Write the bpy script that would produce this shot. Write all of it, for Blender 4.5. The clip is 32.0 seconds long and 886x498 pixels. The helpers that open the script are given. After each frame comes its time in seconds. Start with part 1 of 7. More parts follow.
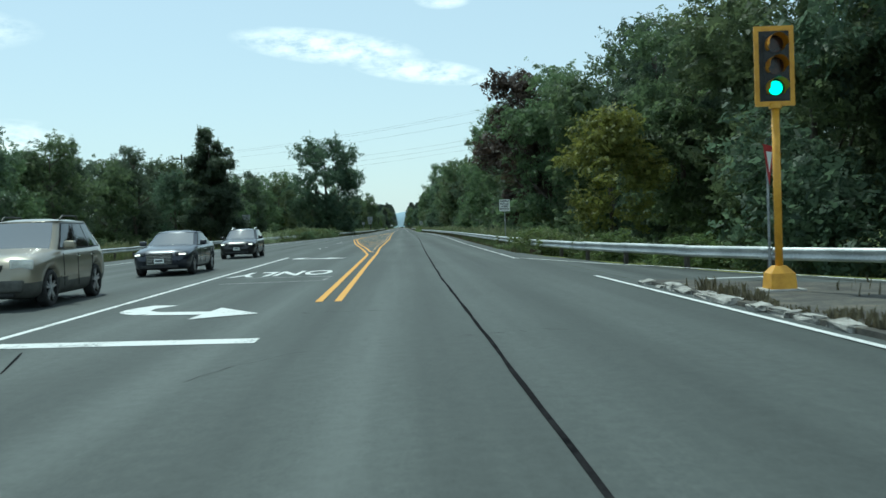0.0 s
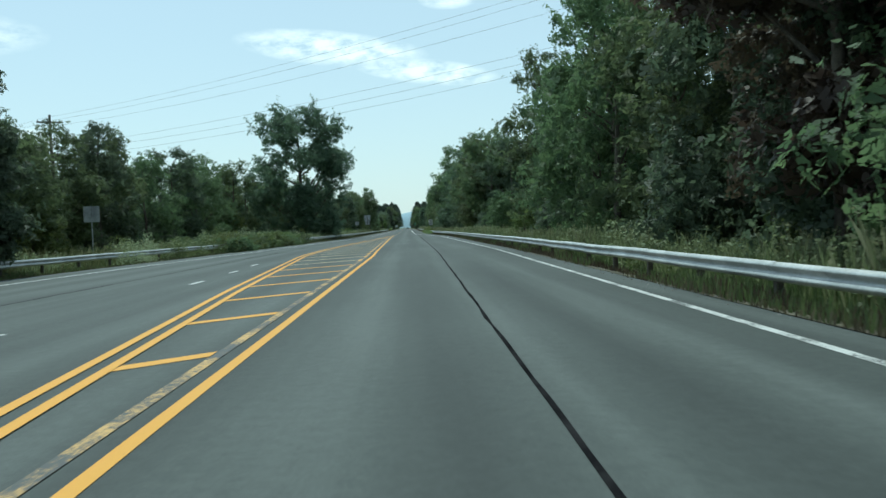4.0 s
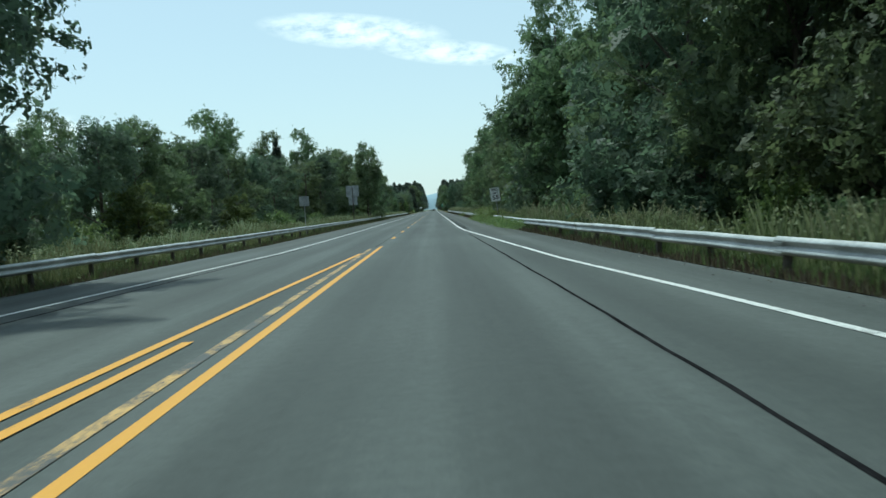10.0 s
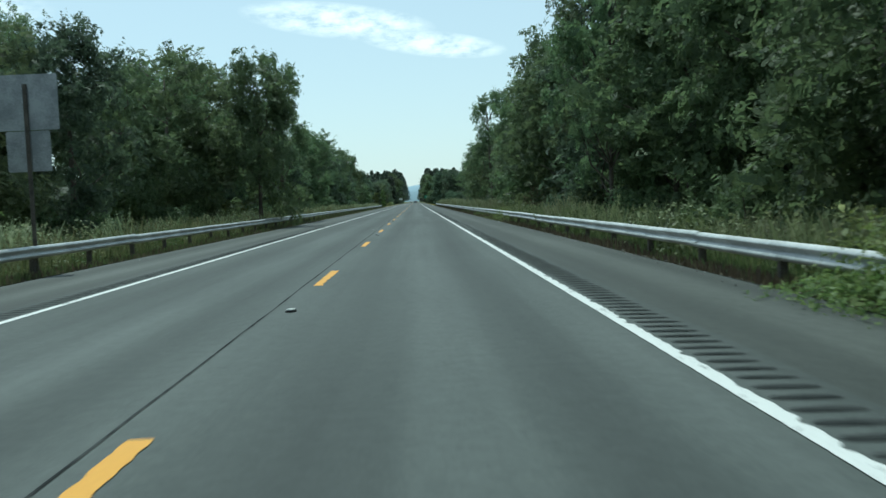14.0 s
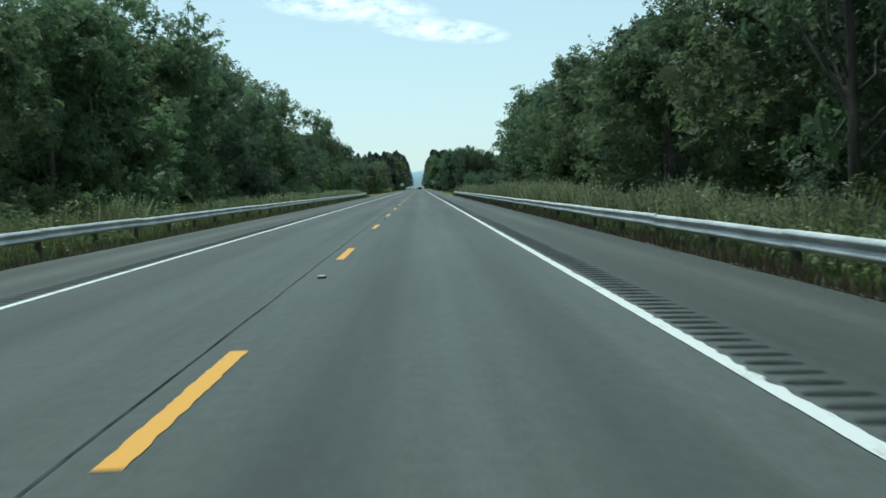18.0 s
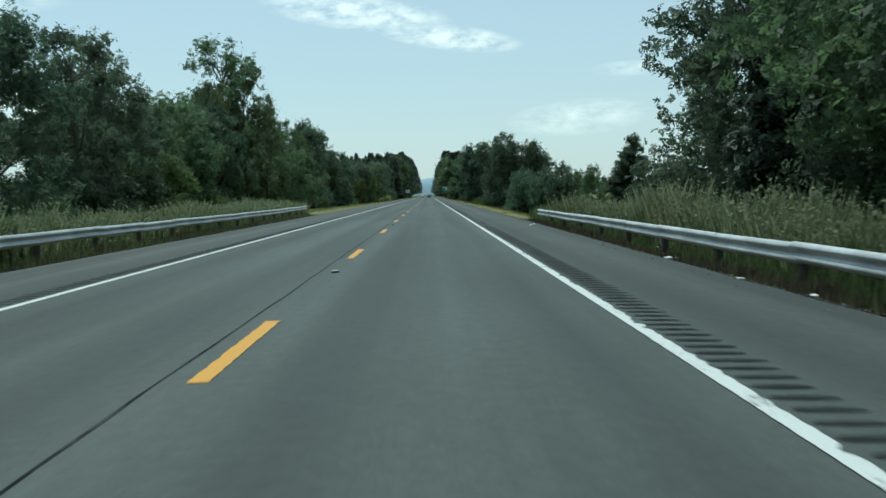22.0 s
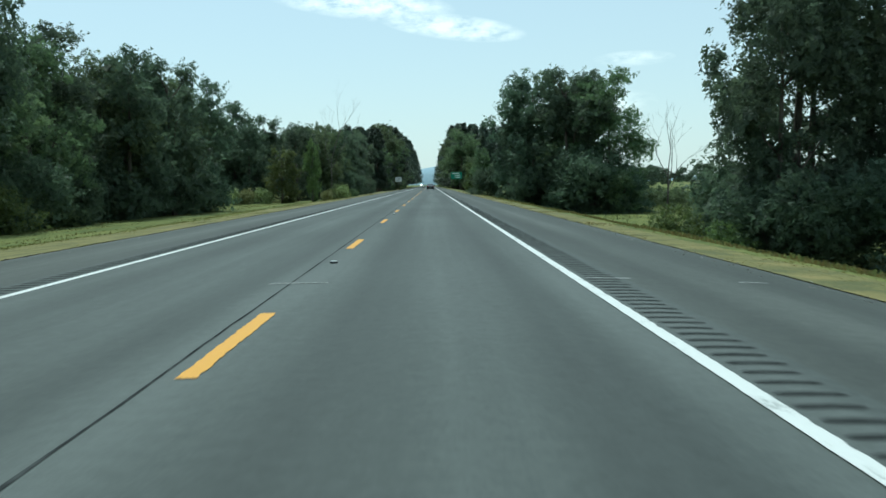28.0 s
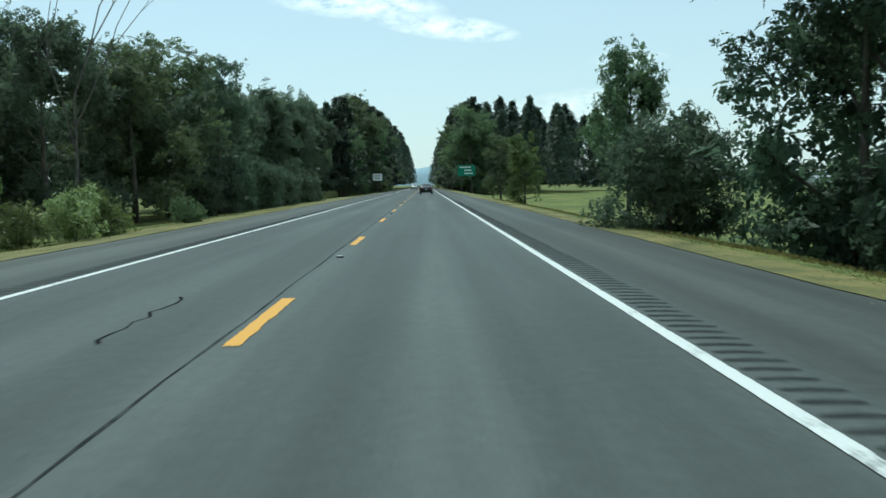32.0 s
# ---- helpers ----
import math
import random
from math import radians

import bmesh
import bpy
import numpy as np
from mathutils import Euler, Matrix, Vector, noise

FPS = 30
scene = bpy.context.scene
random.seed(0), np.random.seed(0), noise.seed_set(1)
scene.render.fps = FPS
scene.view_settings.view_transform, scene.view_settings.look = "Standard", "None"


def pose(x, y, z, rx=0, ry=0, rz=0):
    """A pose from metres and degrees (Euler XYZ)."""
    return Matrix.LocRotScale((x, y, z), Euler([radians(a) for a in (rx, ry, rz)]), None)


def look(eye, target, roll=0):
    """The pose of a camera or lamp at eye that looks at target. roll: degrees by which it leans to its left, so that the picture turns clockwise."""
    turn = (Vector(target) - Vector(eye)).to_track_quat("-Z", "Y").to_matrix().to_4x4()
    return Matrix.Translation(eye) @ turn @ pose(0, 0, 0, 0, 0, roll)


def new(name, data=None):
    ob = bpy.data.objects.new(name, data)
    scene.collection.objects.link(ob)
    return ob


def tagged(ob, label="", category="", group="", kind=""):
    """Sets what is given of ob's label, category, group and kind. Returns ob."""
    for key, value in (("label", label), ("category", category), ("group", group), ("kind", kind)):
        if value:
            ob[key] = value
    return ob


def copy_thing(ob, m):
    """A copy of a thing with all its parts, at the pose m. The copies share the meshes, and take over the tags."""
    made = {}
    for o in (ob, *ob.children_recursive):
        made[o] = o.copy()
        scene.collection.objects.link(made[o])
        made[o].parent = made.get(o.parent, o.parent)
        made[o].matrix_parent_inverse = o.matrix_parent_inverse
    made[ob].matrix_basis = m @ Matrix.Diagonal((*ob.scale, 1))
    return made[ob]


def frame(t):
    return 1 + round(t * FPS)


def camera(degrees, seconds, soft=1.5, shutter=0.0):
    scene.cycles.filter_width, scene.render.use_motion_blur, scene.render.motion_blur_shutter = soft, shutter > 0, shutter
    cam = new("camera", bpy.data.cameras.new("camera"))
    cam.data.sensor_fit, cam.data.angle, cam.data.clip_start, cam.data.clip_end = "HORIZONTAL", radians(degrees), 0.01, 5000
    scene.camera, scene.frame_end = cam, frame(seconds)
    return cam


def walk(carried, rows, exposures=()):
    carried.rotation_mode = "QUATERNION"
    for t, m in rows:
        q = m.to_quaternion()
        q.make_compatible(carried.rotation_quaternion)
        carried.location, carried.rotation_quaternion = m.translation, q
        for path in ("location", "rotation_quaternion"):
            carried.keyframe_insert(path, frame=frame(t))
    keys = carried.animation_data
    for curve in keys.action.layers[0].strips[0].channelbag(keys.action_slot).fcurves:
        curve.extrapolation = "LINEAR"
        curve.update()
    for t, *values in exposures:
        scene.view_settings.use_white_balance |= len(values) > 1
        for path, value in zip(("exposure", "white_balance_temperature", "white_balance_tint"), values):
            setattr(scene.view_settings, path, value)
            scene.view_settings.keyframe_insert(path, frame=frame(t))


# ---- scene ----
# ---- camera and its drive ----
cam = camera(53.25, 32.0, soft=1.5, shutter=0.12)
EYE = 1.287
# seconds, x, y, yaw, pitch, roll
ROWS = [
    (0.0, -1.43, -2.79, -2.62, -1.53, 2.06),
    (0.5, -1.41, 3.07, -2.83, -1.63, 2.35),
    (1.0, -1.39, 9.07, -3.16, -1.84, 2.23),
    (1.5, -1.37, 15.21, -3.07, -1.67, 1.91),
    (2.0, -1.34, 21.56, -2.63, -1.53, 2.33),
    (2.5, -1.31, 28.14, -2.36, -1.48, 2.85),
    (3.0, -1.26, 34.97, -2.21, -1.35, 3.24),
    (3.5, -1.20, 42.06, -2.23, -1.43, 2.96),
    (5.5, -0.82, 75.21, -2.16, -1.90, 2.05),
    (6.0, -0.81, 84.69, -2.44, -2.23, 2.17),
    (6.5, -0.82, 94.39, -2.58, -2.37, 1.79),
    (7.0, -0.85, 104.35, -2.67, -2.37, 1.74),
    (7.5, -0.91, 114.56, -2.41, -2.30, 1.74),
    (8.0, -1.00, 124.97, -1.93, -2.23, 1.56),
    (8.5, -1.11, 135.48, -1.56, -2.07, 1.99),
    (9.0, -1.24, 146.00, -1.33, -1.99, 2.24),
    (9.5, -1.38, 156.51, -0.91, -2.25, 3.12),
    (10.0, -1.52, 167.06, -0.57, -2.62, 3.69),
    (10.5, -1.66, 177.69, -0.82, -2.59, 3.40),
    (11.0, -1.78, 188.45, -1.15, -2.68, 3.11),
    (11.5, -1.88, 199.38, -1.24, -2.74, 2.80),
    (12.0, -1.95, 210.50, -1.38, -2.79, 2.44),
    (12.5, -1.97, 221.75, -1.74, -2.87, 1.76),
    (13.0, -1.98, 233.04, -1.84, -2.95, 2.53),
    (13.5, -1.97, 244.38, -1.82, -3.10, 2.39),
    (15.5, -2.04, 291.23, -1.52, -3.42, 3.49),
    (16.0, -2.04, 303.28, -1.23, -3.81, 3.44),
    (16.5, -2.05, 315.35, -1.10, -4.45, 4.28),
    (17.0, -2.07, 327.38, -1.12, -4.62, 4.36),
    (17.5, -2.08, 339.35, -1.29, -4.42, 3.84),
    (18.0, -2.08, 351.22, -1.53, -4.06, 2.04),
    (18.5, -2.06, 363.13, -1.56, -3.71, 1.82),
    (19.0, -2.01, 375.07, -1.55, -3.57, 1.56),
    (19.5, -1.97, 386.98, -1.51, -3.75, 2.00),
    (20.0, -1.93, 398.92, -1.48, -3.71, 1.98),
    (20.5, -1.91, 410.73, -1.44, -3.58, 1.55),
    (21.0, -1.92, 422.56, -1.29, -3.41, 1.18),
    (21.5, -1.92, 434.61, -1.06, -3.48, 1.43),
    (22.0, -1.94, 446.72, -0.92, -3.54, 1.32),
    (22.5, -1.98, 458.90, -0.82, -3.57, 1.83),
    (23.0, -2.03, 471.00, -0.79, -3.60, 2.20),
    (23.5, -2.07, 483.08, -0.75, -3.62, 2.43),
    (24.0, -2.09, 495.21, -0.68, -3.67, 2.84),
    (24.5, -2.09, 507.37, -0.76, -3.73, 2.76),
    (25.0, -2.06, 519.57, -0.76, -3.69, 2.46),
    (25.5, -2.03, 531.78, -0.85, -3.76, 2.06),
    (27.5, -1.94, 580.98, -0.66, -4.00, 0.95),
    (28.0, -1.92, 593.25, -0.82, -4.19, 1.05),
    (28.5, -1.93, 605.35, -0.96, -4.34, 0.84),
    (29.0, -1.96, 617.42, -0.81, -4.25, 0.93),
    (29.5, -1.99, 629.56, -0.60, -4.36, 1.95),
    (30.0, -2.02, 641.67, -0.60, -4.88, 2.63),
    (30.5, -2.04, 653.70, -0.93, -5.01, 1.77),
    (31.0, -2.05, 665.67, -1.11, -4.52, 1.41),
    (31.5, -2.03, 677.61, -1.24, -4.28, 0.91),
    (32.0, -1.99, 689.55, -1.15, -4.18, 1.14),
]
walk(cam, [(t, pose(x, y, EYE, 90 + pitch, roll, yaw)) for t, x, y, yaw, pitch, roll in ROWS],
     exposures=[(0.0, 0.15, 5640, -13), (19.0, 0.16, 5640, -13), (21.0, -0.04, 5640, -13), (23.0, -0.08, 5640, -13), (25.0, 0.12, 5640, -13), (32.0, 0.15, 5640, -13)])

# ---- world, sun ----
SUN_EL, SUN_AZ = radians(62), radians(-24)      # azimuth from straight ahead (+y), clockwise
world = bpy.data.worlds.new("world")
scene.world = world
world.use_nodes = True
wn, wl = world.node_tree.nodes, world.node_tree.links
sky = wn.new("ShaderNodeTexSky")
sky.sky_type = 'NISHITA'
sky.sun_disc = False
sky.sun_elevation, sky.sun_rotation = SUN_EL, SUN_AZ
sky.air_density, sky.dust_density, sky.ozone_density = 1.0, 0.6, 2.0
bg = wn["Background"]
bg.inputs["Strength"].default_value = 0.13


def math_node(nt, op, a, b=None, clamp=False):
    n = nt.nodes.new("ShaderNodeMath")
    n.operation, n.use_clamp = op, clamp
    for i, v in enumerate((a, b)):
        if v is None:
            continue
        if isinstance(v, (int, float)):
            n.inputs[i].default_value = v
        else:
            nt.links.new(v, n.inputs[i])
    return n.outputs[0]


# thin summer clouds: soft noise inside a few long streaks of the sky
wt = world.node_tree
geo = wn.new("ShaderNodeTexCoord")
sep = wn.new("ShaderNodeSeparateXYZ")
wl.new(geo.outputs["Generated"], sep.inputs[0])
az = math_node(wt, 'ARCTAN2', sep.outputs["X"], sep.outputs["Y"])
el = math_node(wt, 'ARCSINE', sep.outputs["Z"])
ang = wn.new("ShaderNodeCombineXYZ")
wl.new(math_node(wt, 'MULTIPLY', az, 30.0), ang.inputs[0])
wl.new(math_node(wt, 'MULTIPLY', el, 70.0), ang.inputs[1])
puff = wn.new("ShaderNodeTexNoise")
puff.inputs["Scale"].default_value, puff.inputs["Detail"].default_value = 1.15, 9.0
puff.inputs["Roughness"].default_value = 0.62
wl.new(ang.outputs[0], puff.inputs["Vector"])
cover = None
for a0, e0, ra, re, tilt, thick in ((-4.4, 11.5, 6.3, 1.15, -0.10, 1.0), (1.6, 9.9, 4.8, 0.85, -0.12, 1.0), (3.2, 14.3, 2.0, 0.7, 0.0, 0.8),
                             (9.8, 4.7, 4.8, 1.2, 0.05, 0.5), (13.0, 7.6, 2.6, 0.5, 0.0, 0.5), (-23.5, 5.6, 3.6, 1.5, 0.05, 0.8), (-30, 12, 9, 1.6, 0.0, 0.8), (32, 9, 8, 1.2, 0.05, 0.8)):
    da = math_node(wt, 'SUBTRACT', az, radians(a0))
    de = math_node(wt, 'SUBTRACT', el, radians(e0))
    de = math_node(wt, 'SUBTRACT', de, math_node(wt, 'MULTIPLY', da, tilt))
    q = math_node(wt, 'ADD', math_node(wt, 'POWER', math_node(wt, 'MULTIPLY', da, 1 / radians(ra)), 2.0),
                  math_node(wt, 'POWER', math_node(wt, 'MULTIPLY', de, 1 / radians(re)), 2.0))
    m = math_node(wt, 'MULTIPLY', math_node(wt, 'SUBTRACT', 1.0, q, clamp=True), thick)
    cover = m if cover is None else math_node(wt, 'MAXIMUM', cover, m)
dens = math_node(wt, 'MULTIPLY', cover, math_node(wt, 'MULTIPLY', math_node(wt, 'SUBTRACT', puff.outputs["Fac"], 0.37, True), 5.0), True)
dens = math_node(wt, 'POWER', dens, 0.9, True)
blend = wn.new("ShaderNodeMix")
blend.data_type = 'RGBA'
wl.new(math_node(wt, 'MULTIPLY', dens, 0.8), blend.inputs["Factor"])
haze = wn.new("ShaderNodeMix")      # summer haze whitens the whole sky
haze.data_type = 'RGBA'
wl.new(math_node(wt, 'ADD', 0.58, math_node(wt, 'MULTIPLY', math_node(wt, 'POWER', math_node(wt, 'SUBTRACT', 1.0, sep.outputs["Z"], True), 6.0), 0.24)), haze.inputs["Factor"])
wl.new(sky.outputs["Color"], haze.inputs["A"])
haze.inputs["B"].default_value = (5.2, 5.42, 5.48, 1)
wl.new(haze.outputs["Result"], blend.inputs["A"])
blend.inputs["B"].default_value = (9.0, 8.8, 8.6, 1)
wl.new(blend.outputs["Result"], bg.inputs["Color"])

sun_data = bpy.data.lights.new("sun", 'SUN')
sun_data.energy, sun_data.angle, sun_data.color = 2.75, radians(1.0), (1.0, 0.95, 0.87)
sun = new("sun", sun_data)
sun_dir = Vector((math.sin(SUN_AZ) * math.cos(SUN_EL), math.cos(SUN_AZ) * math.cos(SUN_EL), math.sin(SUN_EL)))
sun.matrix_world = look(sun_dir * 200, (0, 0, 0))


# ---- materials ----
def material(name, rough=0.7, metal=0.0, spec=0.5):
    m = bpy.data.materials.new(name)
    m.use_nodes = True
    b = m.node_tree.nodes["Principled BSDF"]
    b.inputs["Roughness"].default_value, b.inputs["Metallic"].default_value = rough, metal
    b.inputs["Specular IOR Level"].default_value = spec
    return m, m.node_tree, b


def noise_fac(nt, scale, detail=4, rough=0.55, coord="Object", stretch=None):
    tc = nt.nodes.new("ShaderNodeTexCoord")
    n = nt.nodes.new("ShaderNodeTexNoise")
    n.inputs["Scale"].default_value, n.inputs["Detail"].default_value, n.inputs["Roughness"].default_value = scale, detail, rough
    if stretch:
        mp = nt.nodes.new("ShaderNodeMapping")
        mp.inputs["Scale"].default_value = stretch
        nt.links.new(tc.outputs[coord], mp.inputs[0])
        nt.links.new(mp.outputs[0], n.inputs["Vector"])
    else:
        nt.links.new(tc.outputs[coord], n.inputs["Vector"])
    return n.outputs["Fac"]


def ramp(nt, fac, stops):
    r = nt.nodes.new("ShaderNodeValToRGB")
    el_ = r.color_ramp.elements
    while len(el_) < len(stops):
        el_.new(0.5)
    for e, (p, c) in zip(el_, stops):
        e.position, e.color = p, (*c, 1)
    nt.links.new(fac, r.inputs[0])
    return r.outputs["Color"]


def mix(nt, fac, a, b, mode='MIX'):
    n = nt.nodes.new("ShaderNodeMix")
    n.data_type, n.blend_type = 'RGBA', mode
    for key, v in (("Factor", fac), ("A", a), ("B", b)):
        if isinstance(v, tuple):
            n.inputs[key].default_value = (*v, 1)
        elif isinstance(v, (int, float)):
            n.inputs[key].default_value = v
        else:
            nt.links.new(v, n.inputs[key])
    return n.outputs["Result"]


def bump(nt, b, height, strength=0.3, dist=0.01):
    n = nt.nodes.new("ShaderNodeBump")
    n.inputs["Strength"].default_value, n.inputs["Distance"].default_value = strength, dist
    nt.links.new(height, n.inputs["Height"])
    nt.links.new(n.outputs[0], b.inputs["Normal"])


def mottled(name, stops, scale, rough=0.7, metal=0.0, fine=None, spec=0.5, bumps=0.0, coord="Object", stretch=None):
    """A surface with colour varied at two scales."""
    m, nt, b = material(name, rough, metal, spec)
    f1 = noise_fac(nt, scale, 5, 0.6, coord, stretch)
    f2 = noise_fac(nt, fine or scale * 12, 3, 0.6, coord)
    f = math_node(nt, 'ADD', math_node(nt, 'MULTIPLY', f1, 0.65), math_node(nt, 'MULTIPLY', f2, 0.35))
    f = math_node(nt, 'ADD', math_node(nt, 'MULTIPLY', math_node(nt, 'SUBTRACT', f, 0.5), 2.3), 0.5)
    nt.links.new(ramp(nt, f, stops), b.inputs["Base Color"])
    if bumps:
        bump(nt, b, f2, bumps, 0.01)
    return m


def foliage(name, dark, mid, light, through_light=0.45, leaflet=0.0, cover=0.5, gloss=0.58):
    """Leaves: hue varied leaf by leaf and tree by tree, some light passing through; sprays are cut into leaflets."""
    m, nt, b = material(name, gloss, 0.0, 0.4)
    gi = nt.nodes.new("ShaderNodeNewGeometry")
    oi = nt.nodes.new("ShaderNodeObjectInfo")
    big = noise_fac(nt, 0.35, 3)
    f = math_node(nt, 'ADD', math_node(nt, 'MULTIPLY', gi.outputs["Random Per Island"], 0.45), math_node(nt, 'MULTIPLY', big, 0.55))
    col = ramp(nt, f, [(0.2, dark), (0.5, mid), (0.85, light)])
    hs = nt.nodes.new("ShaderNodeHueSaturation")
    nt.links.new(col, hs.inputs["Color"])
    nt.links.new(math_node(nt, 'ADD', 0.475, math_node(nt, 'MULTIPLY', oi.outputs["Random"], 0.045)), hs.inputs["Hue"])
    nt.links.new(math_node(nt, 'ADD', 0.8, math_node(nt, 'MULTIPLY', oi.outputs["Random"], 0.4)), hs.inputs["Value"])
    nt.links.new(hs.outputs[0], b.inputs["Base Color"])
    tr = nt.nodes.new("ShaderNodeBsdfTranslucent")
    nt.links.new(hs.outputs[0], tr.inputs["Color"])
    ms = nt.nodes.new("ShaderNodeMixShader")
    ms.inputs[0].default_value = through_light
    out = nt.nodes["Material Output"]
    nt.links.new(b.outputs[0], ms.inputs[1])
    nt.links.new(tr.outputs[0], ms.inputs[2])
    last = ms.outputs[0]
    if leaflet:
        tc = nt.nodes.new("ShaderNodeTexCoord")
        vo = nt.nodes.new("ShaderNodeTexVoronoi")
        vo.inputs["Scale"].default_value = leaflet
        nt.links.new(tc.outputs["Object"], vo.inputs["Vector"])
        clear = nt.nodes.new("ShaderNodeBsdfTransparent")
        cut = nt.nodes.new("ShaderNodeMixShader")
        nt.links.new(math_node(nt, 'GREATER_THAN', vo.outputs["Distance"], cover), cut.inputs[0])
        nt.links.new(last, cut.inputs[1])
        nt.links.new(clear.outputs[0], cut.inputs[2])
        last = cut.outputs[0]
    nt.links.new(last, out.inputs["Surface"])
    return m


def asphalt_material():
    m, nt, b = material("asphalt", 0.78, 0.0, 0.35)
    big = noise_fac(nt, 1.3, 4, 0.55, stretch=(1.0, 0.02, 1.0))
    patch = noise_fac(nt, 0.22, 6, 0.62, stretch=(1.0, 0.35, 1.0))
    grain = noise_fac(nt, 30.0, 5, 0.85)
    speck = noise_fac(nt, 7.0, 4, 0.7)
    # wheel tracks polished a little lighter, an oil-dark band between them
    tc = nt.nodes.new("ShaderNodeTexCoord")
    sp = nt.nodes.new("ShaderNodeSeparateXYZ")
    nt.links.new(tc.outputs["Object"], sp.inputs[0])
    wave = math_node(nt, 'SINE', math_node(nt, 'MULTIPLY', math_node(nt, 'ADD', sp.outputs["X"], 0.45), 2 * math.pi / 1.8))
    f = math_node(nt, 'ADD', math_node(nt, 'MULTIPLY', big, 0.30), math_node(nt, 'MULTIPLY', patch, 0.22))
    f = math_node(nt, 'ADD', f, math_node(nt, 'MULTIPLY', grain, 0.30))
    f = math_node(nt, 'ADD', f, math_node(nt, 'MULTIPLY', speck, 0.18))
    f = math_node(nt, 'ADD', f, math_node(nt, 'MULTIPLY', wave, 0.042))
    tone = ramp(nt, f, [(0.38, (0.035, 0.041, 0.039)), (0.5, (0.060, 0.069, 0.065)), (0.62, (0.102, 0.114, 0.108))])
    # the shoulders outside the rumble grooves are an older, browner mix
    side = math_node(nt, 'ADD', math_node(nt, 'GREATER_THAN', sp.outputs["X"], 0.66), math_node(nt, 'LESS_THAN', sp.outputs["X"], -7.86))
    old = math_node(nt, 'MULTIPLY', side, math_node(nt, 'GREATER_THAN', sp.outputs["Y"], 205.0), True)
    nt.links.new(mix(nt, old, tone, mix(nt, 1.0, tone, (0.93, 0.90, 0.865), 'MULTIPLY')), b.inputs["Base Color"])
    bump(nt, b, grain, 0.35, 0.006)
    return m


def paint_material(name, col, worn):
    """Road paint that flakes: the asphalt shows through where it has worn off."""
    m, nt, b = material(name, 0.7, 0.0, 0.4)
    n1 = noise_fac(nt, 0.7, 9, 0.72)
    n2 = noise_fac(nt, 22.0, 4, 0.75)
    f = math_node(nt, 'ADD', math_node(nt, 'MULTIPLY', n1, 0.6), math_node(nt, 'MULTIPLY', n2, 0.4))
    gone = ramp(nt, f, [(worn - 0.04, (1, 1, 1)), (worn + 0.03, (0, 0, 0))])
    tone = mix(nt, n2, tuple(c * 0.8 for c in col), col)
    nt.links.new(mix(nt, gone, tone, (0.075, 0.078, 0.077)), b.inputs["Base Color"])
    return m


ASPHALT = asphalt_material()
WHITE_PAINT = paint_material("white_paint", (0.72, 0.73, 0.71), 0.425)
FADED_PAINT = paint_material("faded_white_paint", (0.42, 0.43, 0.41), 0.50)
YELLOW_PAINT = paint_material("yellow_paint", (0.72, 0.36, 0.045), 0.37)
WORN_YELLOW = paint_material("worn_yellow_paint", (0.60, 0.38, 0.13), 0.52)
CREAM_PAINT = paint_material("cream_paint", (0.64, 0.52, 0.28), 0.44)
WORN_WHITE = paint_material("worn_white_paint", (0.62, 0.63, 0.61), 0.475)
TAR = mottled("tar", [(0.3, (0.010, 0.010, 0.011)), (0.7, (0.026, 0.026, 0.027))], 2.0, 1.0, spec=0.0)
JOINT = mottled("worn_joint", [(0.3, (0.024, 0.026, 0.026)), (0.48, (0.042, 0.045, 0.045)), (0.60, (0.068, 0.073, 0.072))], 0.9, 1.0, spec=0.0, fine=6)
# dark tone that paints the shade inside the rumble grooves
RUMBLE_SHADE = mottled("rumble_groove_shade", [(0.3, (0.034, 0.037, 0.037)), (0.7, (0.056, 0.060, 0.059))], 5.0, 1.0, spec=0.0)
SOIL = mottled("soil", [(0.3, (0.06, 0.05, 0.035)), (0.55, (0.11, 0.10, 0.065)), (0.75, (0.16, 0.15, 0.10))], 1.2, 0.95, bumps=0.5)
STEEL = mottled("galvanised_steel", [(0.3, (0.36, 0.375, 0.37)), (0.6, (0.50, 0.515, 0.505)), (0.8, (0.60, 0.61, 0.60))], 0.7, 0.46, 0.45, fine=14)
POST_WOOD = mottled("weathered_post", [(0.3, (0.045, 0.040, 0.034)), (0.7, (0.105, 0.092, 0.075))], 3.0, 0.9)
BARK = mottled("bark", [(0.3, (0.045, 0.038, 0.030)), (0.7, (0.14, 0.12, 0.095))], 3.0, 0.95, bumps=0.5, stretch=(1, 1, 0.25))
DEADWOOD = mottled("bare_wood", [(0.3, (0.07, 0.062, 0.054)), (0.7, (0.14, 0.125, 0.11))], 4.0, 0.9)
LEAF = foliage("leaf_green", (0.072, 0.107, 0.057), (0.121, 0.169, 0.082), (0.168, 0.221, 0.100), 0.6, 10.0, 0.57)
LEAF_DEEP = foliage("leaf_deep_green", (0.058, 0.088, 0.057), (0.097, 0.138, 0.087), (0.136, 0.184, 0.107), 0.6, 9.0, 0.57)
LEAF_LIGHT = foliage("leaf_light_green", (0.072, 0.104, 0.040), (0.125, 0.170, 0.056), (0.190, 0.230, 0.075), 0.48, 11.5, 0.57)
LEAF_YELLOW = foliage("leaf_yellow_green", (0.105, 0.130, 0.036), (0.195, 0.215, 0.052), (0.31, 0.31, 0.078), 0.5, 8.5, 0.56)
